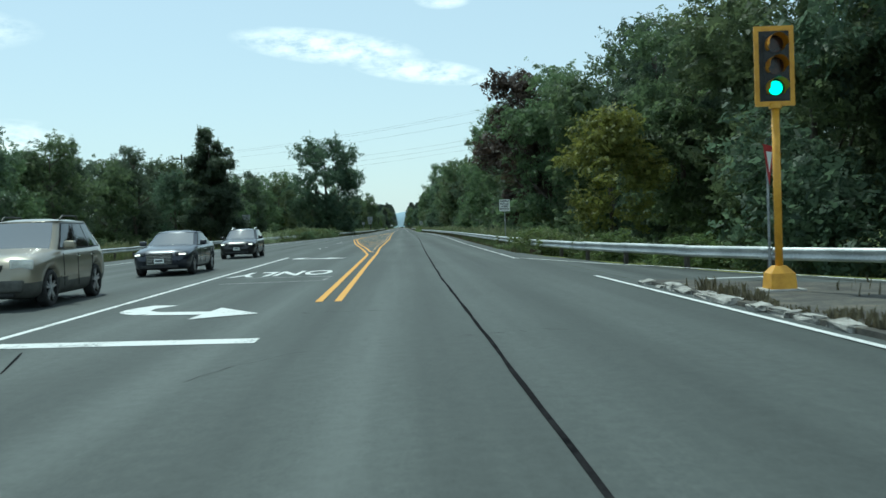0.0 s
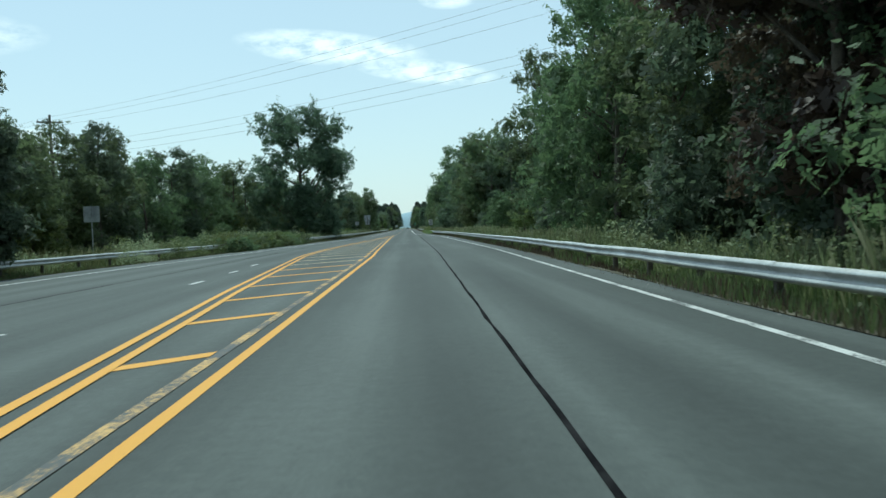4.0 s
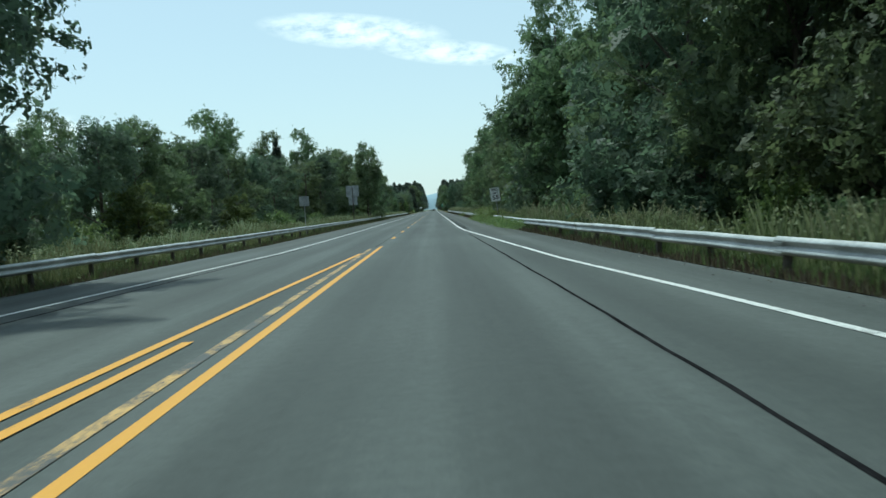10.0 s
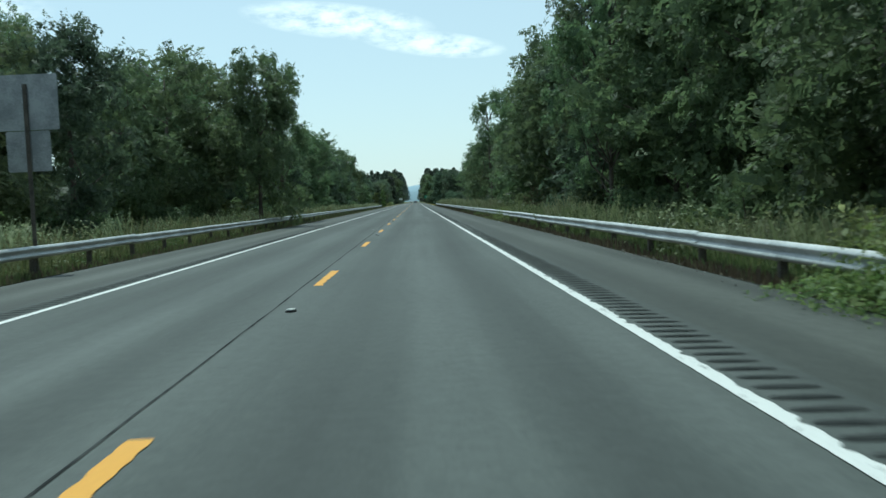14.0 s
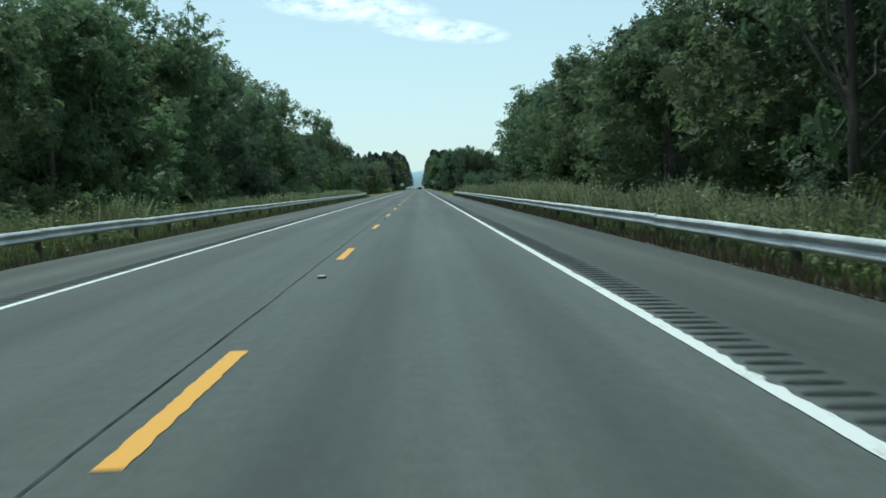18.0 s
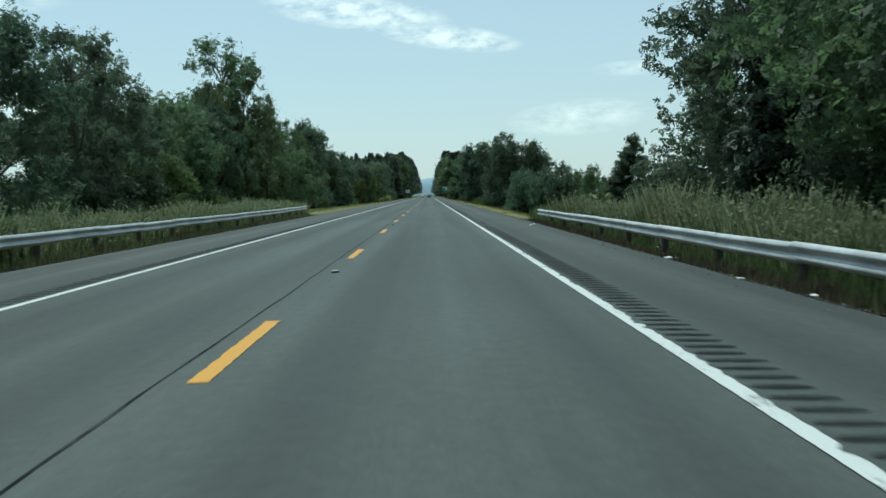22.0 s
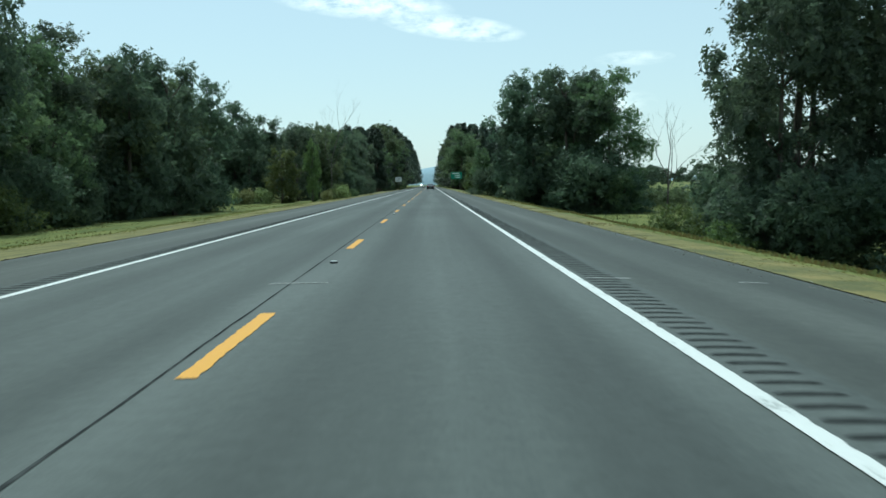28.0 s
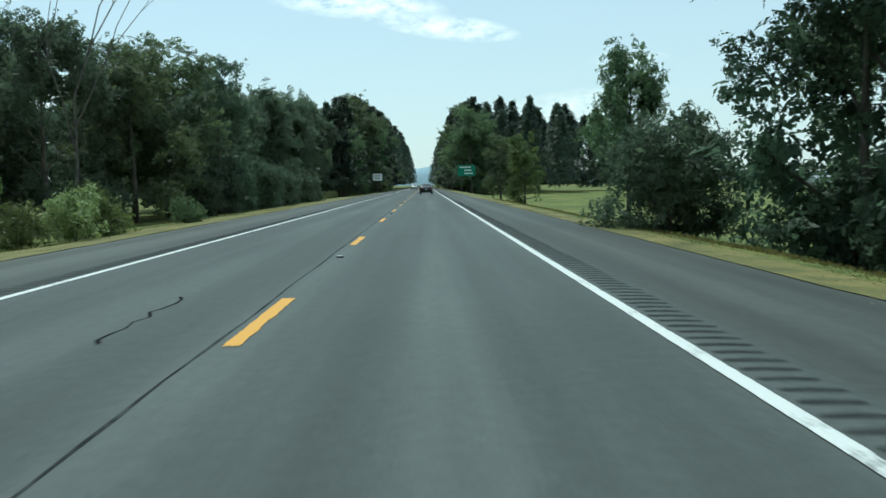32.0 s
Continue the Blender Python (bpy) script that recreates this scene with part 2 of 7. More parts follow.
LEAF_RED = foliage("leaf_dull_red", (0.058, 0.046, 0.036), (0.082, 0.064, 0.045), (0.11, 0.088, 0.056), 0.4, 6.5, 0.56)
LEAF_RUST = foliage("leaf_rusty", (0.075, 0.070, 0.040), (0.120, 0.095, 0.058), (0.185, 0.140, 0.085), 0.4, 8.5, 0.56)
NEEDLE = foliage("pine_needle", (0.036, 0.054, 0.040), (0.058, 0.082, 0.056), (0.086, 0.114, 0.070), 0.3, 6.0, 0.55)
GRASS_DRY = foliage("seeding_grass", (0.105, 0.135, 0.060), (0.195, 0.225, 0.110), (0.32, 0.335, 0.19), 0.45, gloss=0.7)
GRASS_PALE = foliage("pale_reeds", (0.15, 0.18, 0.095), (0.25, 0.285, 0.16), (0.38, 0.40, 0.26), 0.45, gloss=0.7)
GRASS_RUST = foliage("rusty_grass", (0.060, 0.052, 0.034), (0.105, 0.090, 0.056), (0.17, 0.145, 0.092), 0.3, gloss=0.8)
GRASS_GREEN = foliage("green_grass", (0.060, 0.085, 0.034), (0.105, 0.140, 0.054), (0.175, 0.21, 0.085), 0.4, gloss=0.6)
LAWN = foliage("field_grass_green", (0.100, 0.112, 0.036), (0.160, 0.170, 0.056), (0.245, 0.235, 0.092), 0.5, gloss=0.8)
# pale for small flowers, and for sunlight painted into the lawn hedge
LEAF_PALE = foliage("pale_flowered_and_sunlit_leaves", (0.14, 0.18, 0.055), (0.27, 0.31, 0.12), (0.50, 0.53, 0.32), 0.4)
WEED = foliage("bright_weed", (0.075, 0.115, 0.036), (0.145, 0.195, 0.060), (0.23, 0.275, 0.095), 0.5, 14.0, 0.56)
TURF = foliage("yellowing_turf", (0.125, 0.125, 0.036), (0.20, 0.185, 0.056), (0.29, 0.255, 0.090), 0.5, gloss=0.8)


def ground_material():
    m, nt, b = material("meadow", 0.95, 0.0, 0.2)
    big = noise_fac(nt, 0.16, 6, 0.66)
    fine = noise_fac(nt, 2.2, 6, 0.75)
    f = math_node(nt, 'ADD', math_node(nt, 'MULTIPLY', big, 0.5), math_node(nt, 'MULTIPLY', fine, 0.5))
    nt.links.new(ramp(nt, f, [(0.34, (0.050, 0.066, 0.020)), (0.46, (0.095, 0.118, 0.033)), (0.54, (0.150, 0.165, 0.046)), (0.62, (0.205, 0.195, 0.062)), (0.72, (0.25, 0.20, 0.085))]),
                 b.inputs["Base Color"])
    bump(nt, b, fine, 0.6, 0.05)
    return m


MEADOW = ground_material()


# ---- mesh helpers ----
def raw_mesh(name, verts, faces, mat, smooth=False):
    me = bpy.data.meshes.new(name)
    me.from_pydata(verts, [], faces)
    me.update()
    me.materials.append(mat)
    if smooth:
        me.polygons.foreach_set("use_smooth", [True] * len(me.polygons))
    return me


def quads_mesh(name, v, mat):
    """A mesh out of n quads from an array (n, 4, 3)."""
    n = len(v)
    me = bpy.data.meshes.new(name)
    me.vertices.add(4 * n)
    me.vertices.foreach_set("co", np.ascontiguousarray(v, dtype=np.float32).ravel())
    me.loops.add(4 * n)
    me.loops.foreach_set("vertex_index", np.arange(4 * n, dtype=np.int32))
    me.polygons.add(n)
    me.polygons.foreach_set("loop_start", np.arange(0, 4 * n, 4, dtype=np.int32))
    me.update(calc_edges=True)
    me.materials.append(mat)
    return me


def child(ob, parent):
    ob.parent = parent
    return ob


def part(name, bm, mat, parent, label="", smooth=False):
    me = bpy.data.meshes.new(name)
    bm.to_mesh(me)
    bm.free()
    me.materials.append(mat)
    if smooth:
        me.polygons.foreach_set("use_smooth", [True] * len(me.polygons))
    ob = new(name, me)
    if parent:
        ob.parent = parent
    return tagged(ob, label)


def thing(name, m, label, category, group="", kind=""):
    e = new(name)
    e.matrix_basis = m
    e.empty_display_size = 0.3
    return tagged(e, label, category, group, kind)


def box(x0, y0, z0, x1, y1, z1, bevel=0.0, seg=2, bm=None):
    bm = bm or bmesh.new()
    r = bmesh.ops.create_cube(bm, size=1.0, matrix=Matrix.LocRotScale(((x0 + x1) / 2, (y0 + y1) / 2, (z0 + z1) / 2), None, (x1 - x0, y1 - y0, z1 - z0)))
    if bevel:
        es = list({e for v in r["verts"] for e in v.link_edges})
        bmesh.ops.bevel(bm, geom=es, offset=bevel, segments=seg, profile=0.7, affect='EDGES')
    return bm


def tube(points, radii, sides=8, bm=None, cap=True):
    """A tapered tube along points."""
    bm = bm or bmesh.new()
    rings = []
    for i, p in enumerate(points):
        a, b = Vector(points[max(i - 1, 0)]), Vector(points[min(i + 1, len(points) - 1)])
        d = (b - a).normalized()
        u = d.cross(Vector((0, 0, 1)) if abs(d.z) < 0.9 else Vector((1, 0, 0))).normalized()
        w = d.cross(u)
        r = radii[i] if hasattr(radii, "__len__") else radii
        rings.append([bm.verts.new(Vector(p) + (u * math.cos(k * 2 * math.pi / sides) + w * math.sin(k * 2 * math.pi / sides)) * r) for k in range(sides)])
    for ra, rb in zip(rings, rings[1:]):
        for k in range(sides):
            bm.faces.new((ra[k], ra[(k + 1) % sides], rb[(k + 1) % sides], rb[k]))
    if cap:
        bm.faces.new(list(reversed(rings[0])))
        bm.faces.new(rings[-1])
    return bm


def along(table, y):
    """Value at y of a line given by (y, value) pairs."""
    return float(np.interp(y, [r[0] for r in table], [r[1] for r in table]))


# ---- plan of the road, along y ----
EDGE_R = [(-80, 3.6), (40, 3.5), (60, 3.6), (95, 4.1), (160, 4.0), (190, 3.3), (215, 2.95), (470, 2.95), (600, 3.3), (1400, 3.3)]
EDGE_L = [(-80, -18.0), (60, -18.0), (95, -16.8), (118, -15.2), (170, -11.9), (215, -10.6), (1400, -10.6)]
WHITE_R = [(29, 2.62), (55, 2.7), (95, 3.25), (150, 2.95), (163, 2.85), (179, 1.84), (187, 1.26), (216, 0.12), (225, 0.0), (1400, 0.0)]
WHITE_L = [(-80, -15.0), (60, -15.0), (90, -14.0), (112, -12.4), (164, -9.9), (200, -7.4), (216, -7.2), (1400, -7.2)]


def road_z(x, y):
    """Shoulders fall away on both sides."""
    r, l = along(WHITE_R, max(y, 29)), along(WHITE_L, y)
    if x > r + 0.3:
        return -0.055 * (x - r - 0.3)
    if x < l - 0.3:
        return -0.03 * (l - 0.3 - x)
    return 0.0


def ribbon(name, mat, fl, fr, y0, y1, step, lift, cols=1):
    """A strip lying on the road between two lines."""
    ys = np.arange(y0, y1 + step * 0.5, step)
    vs, fs = [], []
    for y in ys:
        a, b = fl(y), fr(y)
        for k in range(cols + 1):
            x = a + (b - a) * k / cols
            vs.append((x, y, road_z(x, y) + lift))
    n = cols + 1
    for i in range(len(ys) - 1):
        for k in range(cols):
            q = i * n + k
            fs.append((q, q + 1, q + n + 1, q + n))
    return raw_mesh(name, vs, fs, mat)


RAIL_R = [(14.5, 8.7), (19, 6.9), (27, 5.3), (36, 4.7), (55, 4.55), (100, 4.85), (150, 4.6), (170, 4.4), (190, 3.9), (215, 3.45), (495, 3.45)]
RAIL_L = [(-40, -19.4), (60, -19.4), (90, -18.3), (118, -16.2), (170, -12.8), (215, -11.4), (495, -11.5), (516, -12.0), (526, -12.6)]


def ground_z(x, y):
    """Height of the verge, the bank that falls to the right and the fields."""
    el_x, er_x = along(EDGE_L, y), along(EDGE_R, y)
    if y < 34:
        er_x = max(er_x, along([(-80, 30.0), (-10, 16.0), (5, 12.0), (14.5, 8.9), (19, 7.1), (27, 5.5), (34, 4.8)], y))
    if x > er_x:
        d = x - er_x
        low = along([(-80, 0.6), (40, 0.9), (480, 1.1), (505, 2.3), (800, 2.4), (860, 1.2), (1400, 0.8)], y)
        z = road_z(er_x, y) - 0.05 if y >= 34 else -0.15
        flat_ = along([(480, 0.9), (505, 2.1), (1400, 2.1)], y)     # width of the level shoulder
        z -= along([(480, 0.16), (505, 0.05)], y) * min(d / 1.2, 1) + low * min(max(d - flat_, 0) / 6.5, 1)
    elif x > el_x:
        return road_z(x, y) - 0.05
    else:
        d = el_x - x
        dip = along([(570, 0.0), (640, 0.35), (740, 0.35), (800, 0.1)], y)     # the ground falls away left of the bank
        z = road_z(el_x, y) - 0.05 - 0.12 * min(d / 1.2, 1) - (0.35 + 0.9 * dip) * min(max(d - 1.0 - dip, 0) / 8, 1) - 1.1 * dip * min(max(d - 9, 0) / 13, 1)
    return z + 0.10 * noise.noise((x * 0.13, y * 0.09, 0.3)) * min(max(d - 0.5, 0) / 4, 1)


# ground: one sheet out to the horizon, tucked under the asphalt
offs = (0.0, 0.35, 0.9, 1.6, 2.6, 4.0, 6.0, 8.5, 12, 18, 28, 48, 90, 200, 500, 1200, 2600)
ysg = [-600, -200] + list(np.arange(-80, 60, 4.0)) + list(range(60, 1401, 8)) + [1600, 2000, 2700, 3600, 4600]
gv, gf = [], []
for y in ysg:
    el_x, er_x = along(EDGE_L, y), along(EDGE_R, y)
    if y < 34:
        er_x = max(er_x, along([(-80, 30.0), (-10, 16.0), (5, 12.0), (14.5, 8.9), (19, 7.1), (27, 5.5), (34, 4.8)], y))
    row = [(el_x - o, y, ground_z(el_x - o - 0.001, y)) for o in reversed(offs)]
    row += [(el_x + 0.5, y, -0.8), (er_x - 0.5, y, -0.8)]
    row += [(er_x + o, y, ground_z(er_x + o + 0.001, y)) for o in offs]
    gv += row
n = 2 * len(offs) + 2
gf = [(i * n + k, i * n + k + 1, (i + 1) * n + k + 1, (i + 1) * n + k) for i in range(len(ysg) - 1) for k in range(n - 1)]
ground = tagged(new("ground", raw_mesh("ground", gv, gf, MEADOW, True)), "rough green meadow and verge beside the road", "ground", kind="structure")

road = tagged(new("road", ribbon("road", ASPHALT, lambda y: along(EDGE_L, y), lambda y: along(EDGE_R, y), -80, 1400, 2.5, 0.0, 28)),
              "worn grey asphalt highway with paved shoulders", "road", kind="structure")
# slip lane that joins from the right behind a raised island
sv, sf = [], []
slip = [(-80, 3.55, 29.9), (-30, 3.55, 20.0), (-10, 3.55, 15.8), (5, 3.55, 11.9), (14.5, 3.55, 8.8), (19, 3.55, 7.0), (27, 3.55, 5.4), (34, 3.5, 4.7), (45, 3.5, 3.9), (55, 3.5, 3.62)]
for y, a, b in slip:
    for k in range(7):
        x = a + (b - a) * k / 6
        sv.append((x, y, -0.05 - 0.02 * k if k else road_z(x, y) - 0.004))
sf = [(i * 7 + k, i * 7 + k + 1, (i + 1) * 7 + k + 1, (i + 1) * 7 + k) for i in range(len(slip) - 1) for k in range(6)]
tagged(new("road_slip_lane", raw_mesh("road_slip_lane", sv, sf, ASPHALT)), "asphalt slip lane joining beside a small island", "road", kind="structure")


# ---- road markings, children of the road ----
def marking(name, me, label=""):
    o = new(name, me)
    o.parent = road
    return tagged(o, label)


def line(name, table, y0, y1, width, mat, label="", step=2.5, lift=0.005):
    return marking(name, ribbon(name, mat, lambda y: along(table, y) - width / 2, lambda y: along(table, y) + width / 2, y0, y1, step, lift), label)


def flat(name, polys, mat, label="", lift=0.006):
    vs, fs = [], []
    for p in polys:
        fs.append(tuple(range(len(vs), len(vs) + len(p))))
        vs += [(x, y, road_z(x, y) + lift) for x, y in p]
    return marking(name, raw_mesh(name, vs, fs, mat), label)


line("edge_line", WHITE_R, 29, 172.5, 0.125, WORN_WHITE, "flaking white edge line")


def ragged_line(table, y0, y1, width, seed):
    """An edge line whose outer side is broken where the paint crosses the milled grooves."""
    r = random.Random(seed)
    vs, fs, i = [], [], 0
    for y in np.arange(y0, y1, 0.1017):
        rough = along([(y0, 0.1), (222, 1.0), (300, 0.75), (330, 0.35), (380, 1.0), (490, 1.0), (530, 0.35), (y1, 0.2)], y)
        c = along(table, y)
        bite = r.uniform(-0.012, 0.008) + (0.016 if i % 3 == 0 else 0.0) - (r.uniform(0.02, 0.06) if r.random() < 0.14 else 0)
        i += 1
        for x in (c - width / 2 + r.uniform(-0.003, 0.003), c + width / 2 + bite * rough):
            vs.append((x, y, road_z(x, y) + 0.008))
    fs = [(2 * k, 2 * k + 1, 2 * k + 3, 2 * k + 2) for k in range(i - 1)]
    return marking("edge_line", raw_mesh("edge_line", vs, fs, WHITE_PAINT), "solid white edge line, ragged along the rumble grooves")


ragged_line(WHITE_R, 170, 720, 0.125, 4)
line("edge_line", WHITE_R, 719.8, 1400, 0.125, WHITE_PAINT, "solid white edge line", lift=0.008)
line("edge_line", WHITE_L, -80, 1400, 0.125, WHITE_PAINT, "solid white edge line")
sl = [(-38, 25.0), (-10, 18.2), (5, 12.2), (12, 8.6), (17.5, 7.0), (21.7, 5.8), (24.6, 4.6), (27.1, 3.4), (29.5, 2.72)]
sv_ = [(x + d, y + d * 0.4, max(-0.06 - 0.012 * (x - 3.5), -0.17) + 0.012 if x > 4.2 else 0.0) for y, x in sl for d in (-0.06, 0.06)]
marking("edge_line", raw_mesh("edge_line", sv_, [(2 * k, 2 * k + 1, 2 * k + 3, 2 * k + 2) for k in range(len(sl) - 1)], WORN_WHITE), "flaking white line along the slip lane")
line("edge_line", [(-80, 3.12), (5, 3.06), (16.4, 3.0)], -80, 16.4, 0.13, WHITE_PAINT, "white line beside the island")
line("lane_line", [(-80, -6.8), (10, -6.75), (39, -6.95)], -80, 39, 0.13, WHITE_PAINT, "white line between turning and oncoming lanes")
YEL_R = [(13, -2.63), (28, -2.72), (42, -2.76), (54, -2.92), (92, -2.86), (100, -2.98), (155, -3.45), (184, -3.57), (200, -3.6)]
YEL_RI = [(y, x - 0.30) for y, x in YEL_R]
YEL_L = [(13, -2.97), (28, -3.07), (40, -3.16), (43, -3.36), (52, -3.96), (70, -5.35), (97, -6.95), (112, -7.05), (130, -6.35), (155, -5.25), (183, -4.40), (196, -3.95)]
YEL_LI = [(44.2, -3.13), (47, -3.36), (52, -3.66), (70, -5.05), (97, -6.65), (112, -6.75), (130, -6.05), (155, -4.95), (176, -4.30)]
line("centre_line", YEL_R, 13, 200, 0.13, YELLOW_PAINT, "solid yellow line")
line("centre_line", YEL_RI, 44, 199, 0.13, WORN_YELLOW, "worn solid yellow line", lift=0.0075)
line("centre_line", YEL_L, 13, 196, 0.13, YELLOW_PAINT, "solid yellow line", lift=0.010)
line("centre_line", YEL_LI, 44.2, 176, 0.13, YELLOW_PAINT, "solid yellow line", lift=0.0125)
for k in range(-8, 17):
    yr = 96.45 + 4.62 * k       # where the bar meets the right-hand line
    xr = along(YEL_RI, yr) - 0.08
    xl = along(YEL_LI, yr - 2.4) + 0.08
    if xr - xl < 0.25:
        continue
    xl = along(YEL_LI, yr - (xr - xl) * 0.92) + 0.08
    yl = yr - (xr - xl) * 0.92
    yellow = k < -2
    flat("hatch_bar", [[(xl, yl - 0.40), (xl, yl), (xr, yr), (xr, yr - 0.40)]], YELLOW_PAINT if yellow else CREAM_PAINT,
         "worn yellow hatch bar" if yellow else "pale worn hatch bar")
    if not yellow and k < 7:      # the yellow line is fresher where a bar meets it
        flat("line_patch", [[(xr - 0.02, yr - 1.1), (xr + 0.13, yr - 1.2), (xr + 0.13, yr + 0.3), (xr - 0.03, yr)]], YELLOW_PAINT, lift=0.009)
DASH0, PERIOD = 212.1, 12.192
for k in range(0, 92):
    yd = DASH0 + PERIOD * k
    # far end at yd, ten feet long
    rd = random.Random(500 + k)
    ys_d = [yd - 3.05 + 3.05 * q / 36 for q in range(37)]
    left = [(-3.678 + rd.uniform(-0.008, 0.010), v) for v in ys_d]
    bite = rd.uniform(0.0, 0.045)       # paint torn off along the near right edge
    right = [(-3.524 + rd.uniform(-0.010, 0.010) - (bite * rd.uniform(0.0, 1.0) if 0 < q < 20 else 0.0), v) for q, v in enumerate(ys_d)]
    flat("centre_dash", [[left[q], right[q], right[q + 1], left[q + 1]] for q in range(36)], YELLOW_PAINT, "yellow centre dash, worn at its edges" if k == 0 else "")


# raised reflector studs let into the road between the dashes
def road_stud():
    t = thing("road_stud", pose(-3.57, 217.95, 0.0), "low steel road stud with a pale reflector between the dashes", "road stud", "studs between the dashes")
    bm = bmesh.new()
    bmesh.ops.create_cone(bm, cap_ends=True, segments=16, radius1=0.09, radius2=0.07, depth=0.020, matrix=pose(0, 0, 0.011) @ Matrix.Diagonal((0.8, 1.3, 1, 1)))
    part("casting", bm, TAR, t, "dark worn casting", True)
    bm = box(-0.05, -0.045, 0.014, 0.05, 0.045, 0.036, 0.010)
    part("reflector", bm, WHITE_PAINT, t, "pale reflector block")
    return t


stud = road_stud()
for k in range(1, 28):
    copy_thing(stud, pose(-3.57, 217.95 + 24.384 * k, 0.0))
marking("slip_line", raw_mesh("slip_line", [(4.75, 15.0, 0.0), (6.7, 15.6, -0.05), (6.7, 15.78, -0.05), (4.75, 15.18, 0.0)], [(0, 1, 2, 3)], WHITE_PAINT), "short white line across the slip lane")
flat("stop_line", [[(-6.7, 8.0), (-3.2, 7.5), (-3.2, 7.95), (-6.7, 8.45)]], WHITE_PAINT, "white stop line")


def turn_arrow(tx, ty):
    stem = [(-2.05, 2.35), (-2.32, 1.75), (-2.28, 1.15), (-1.9, 0.72), (-0.85, 0.42)]
    quads = []
    for (x0, y0), (x1, y1) in zip(stem, stem[1:]):
        d = Vector((x1 - x0, y1 - y0)).normalized()
        o = Vector((-d.y, d.x)) * 0.25
        quads.append([(tx + x0 - o.x, ty + y0 - o.y), (tx + x1 - o.x, ty + y1 - o.y), (tx + x1 + o.x, ty + y1 + o.y), (tx + x0 + o.x, ty + y0 + o.y)])
    quads.append([(tx - 0.98, ty - 0.52), (tx, ty), (tx - 0.85, ty + 1.35)])
    vs, fs = [], []
    for i, p in enumerate(quads):
        fs.append(tuple(range(len(vs), len(vs) + len(p))))
        vs += [(x, y, 0.006 + 0.0012 * i) for x, y in p]
    marking("turn_arrow", raw_mesh("turn_arrow", vs, fs, WHITE_PAINT), "white turn arrow facing oncoming drivers")


turn_arrow(-3.74, 11.2)
turn_arrow(-3.93, 36.2)


def text_mesh(words, size, mat, depth=0.0, align='CENTER', name="lettering", squeeze=1.0, bold=0.0):
    cu = bpy.data.curves.new(name, 'FONT')
    cu.body, cu.size, cu.align_x, cu.align_y, cu.extrude, cu.resolution_u = words, size, align, 'CENTER', depth, 2
    cu.offset = bold
    tmp = bpy.data.objects.new(name, cu)
    scene.collection.objects.link(tmp)
    me = bpy.data.meshes.new_from_object(tmp.evaluated_get(bpy.context.evaluated_depsgraph_get()))
    bpy.data.objects.remove(tmp)
    me.name = name
    me.transform(Matrix.Diagonal((squeeze, 1, 1, 1)))
    me.materials.clear()
    me.materials.append(mat)
    return me


word = marking("painted_word", text_mesh("ONLY", 1.0, WHITE_PAINT, bold=0.022), "white word ONLY painted for oncoming drivers")
ext = max(v.co.x for v in word.data.vertices) - min(v.co.x for v in word.data.vertices)
word.matrix_basis = Matrix.Translation((-5.02, 24.2, 0.006)) @ Matrix.Rotation(math.pi, 4, 'Z') @ Matrix.Diagonal((2.95 / ext, 3.6, 1, 1))
for x0, y0_, x1, y1_ in ((-6.1, 19.7, -3.5, 19.7), (-6.0, 22.2, -3.5, 21.6), (-3.5, 19.7, -3.45, 21.6)):
    d = Vector((x1 - x0, y1_ - y0_)).normalized()
    o = Vector((-d.y, d.x)) * 0.05
    flat("loop_cut", [[(x0 - o.x, y0_ - o.y), (x1 - o.x, y1_ - o.y), (x1 + o.x, y1_ + o.y), (x0 + o.x, y0_ + o.y)]], FADED_PAINT)
for x0, y0_, x1, y1_ in ((-7.0, 56.2, -7.0, 57.4), (-7.05, 61.5, -7.05, 62.6), (-7.1, 73.8, -7.1, 75.4), (-7.3, 80, -7.3, 81.5), (-7.6, 86, -7.6, 87.5)):
    flat("lane_dash", [[(x0 - 0.06, y0_), (x0 + 0.06, y0_), (x1 + 0.06, y1_), (x1 - 0.06, y1_)]], WHITE_PAINT)
for ym in (157, 254.1, 298, 421, 482, 543.1, 605, 667, 728):
    for xa, xb in ((-4.1, -3.3), (0.15, 0.75), (2.2, 2.6)):
        if ym < 200 and xa > 0:
            continue
        flat("survey_mark", [[(xa, ym), (xb, ym), (xb, ym + 0.06), (xa, ym + 0.06)]], FADED_PAINT)


# tar seams and cracks
def seam(name, table, y0, y1, width, amp, seed, label="", step=0.8, mat=TAR):
    def mid(y):
        return along(table, y) + amp * noise.noise((seed, y * 0.35, 0.0)) + amp * 0.5 * noise.noise((seed, y * 1.7, 3.0))

    def half(y):
        return width * (0.5 + 0.35 * noise.noise((seed + 9, y * 0.8, 0.0)))
    return marking(name, ribbon(name, mat, lambda y: mid(y) - half(y), lambda y: mid(y) + half(y), y0, y1, step, 0.003), label)


SEAM_R = [(-80, -0.5), (20, -0.52), (40, -0.35), (92, 0.28), (160, 0.36), (178, 0.32), (204, 0.12), (222, -0.1)]
seam("tar_seam", SEAM_R, -60, 209, 0.048, 0.022, 1.0, "dark tar-filled joint along the lane")
seam("tar_seam", [(200, -3.81), (330, -3.86), (437, -3.94), (480, -3.78), (528, -3.88), (605, -3.81), (700, -3.77), (1400, -3.80)], 200, 900, 0.026, 0.02, 2.0, "thin worn joint beside the centre dashes", 0.5, JOINT)
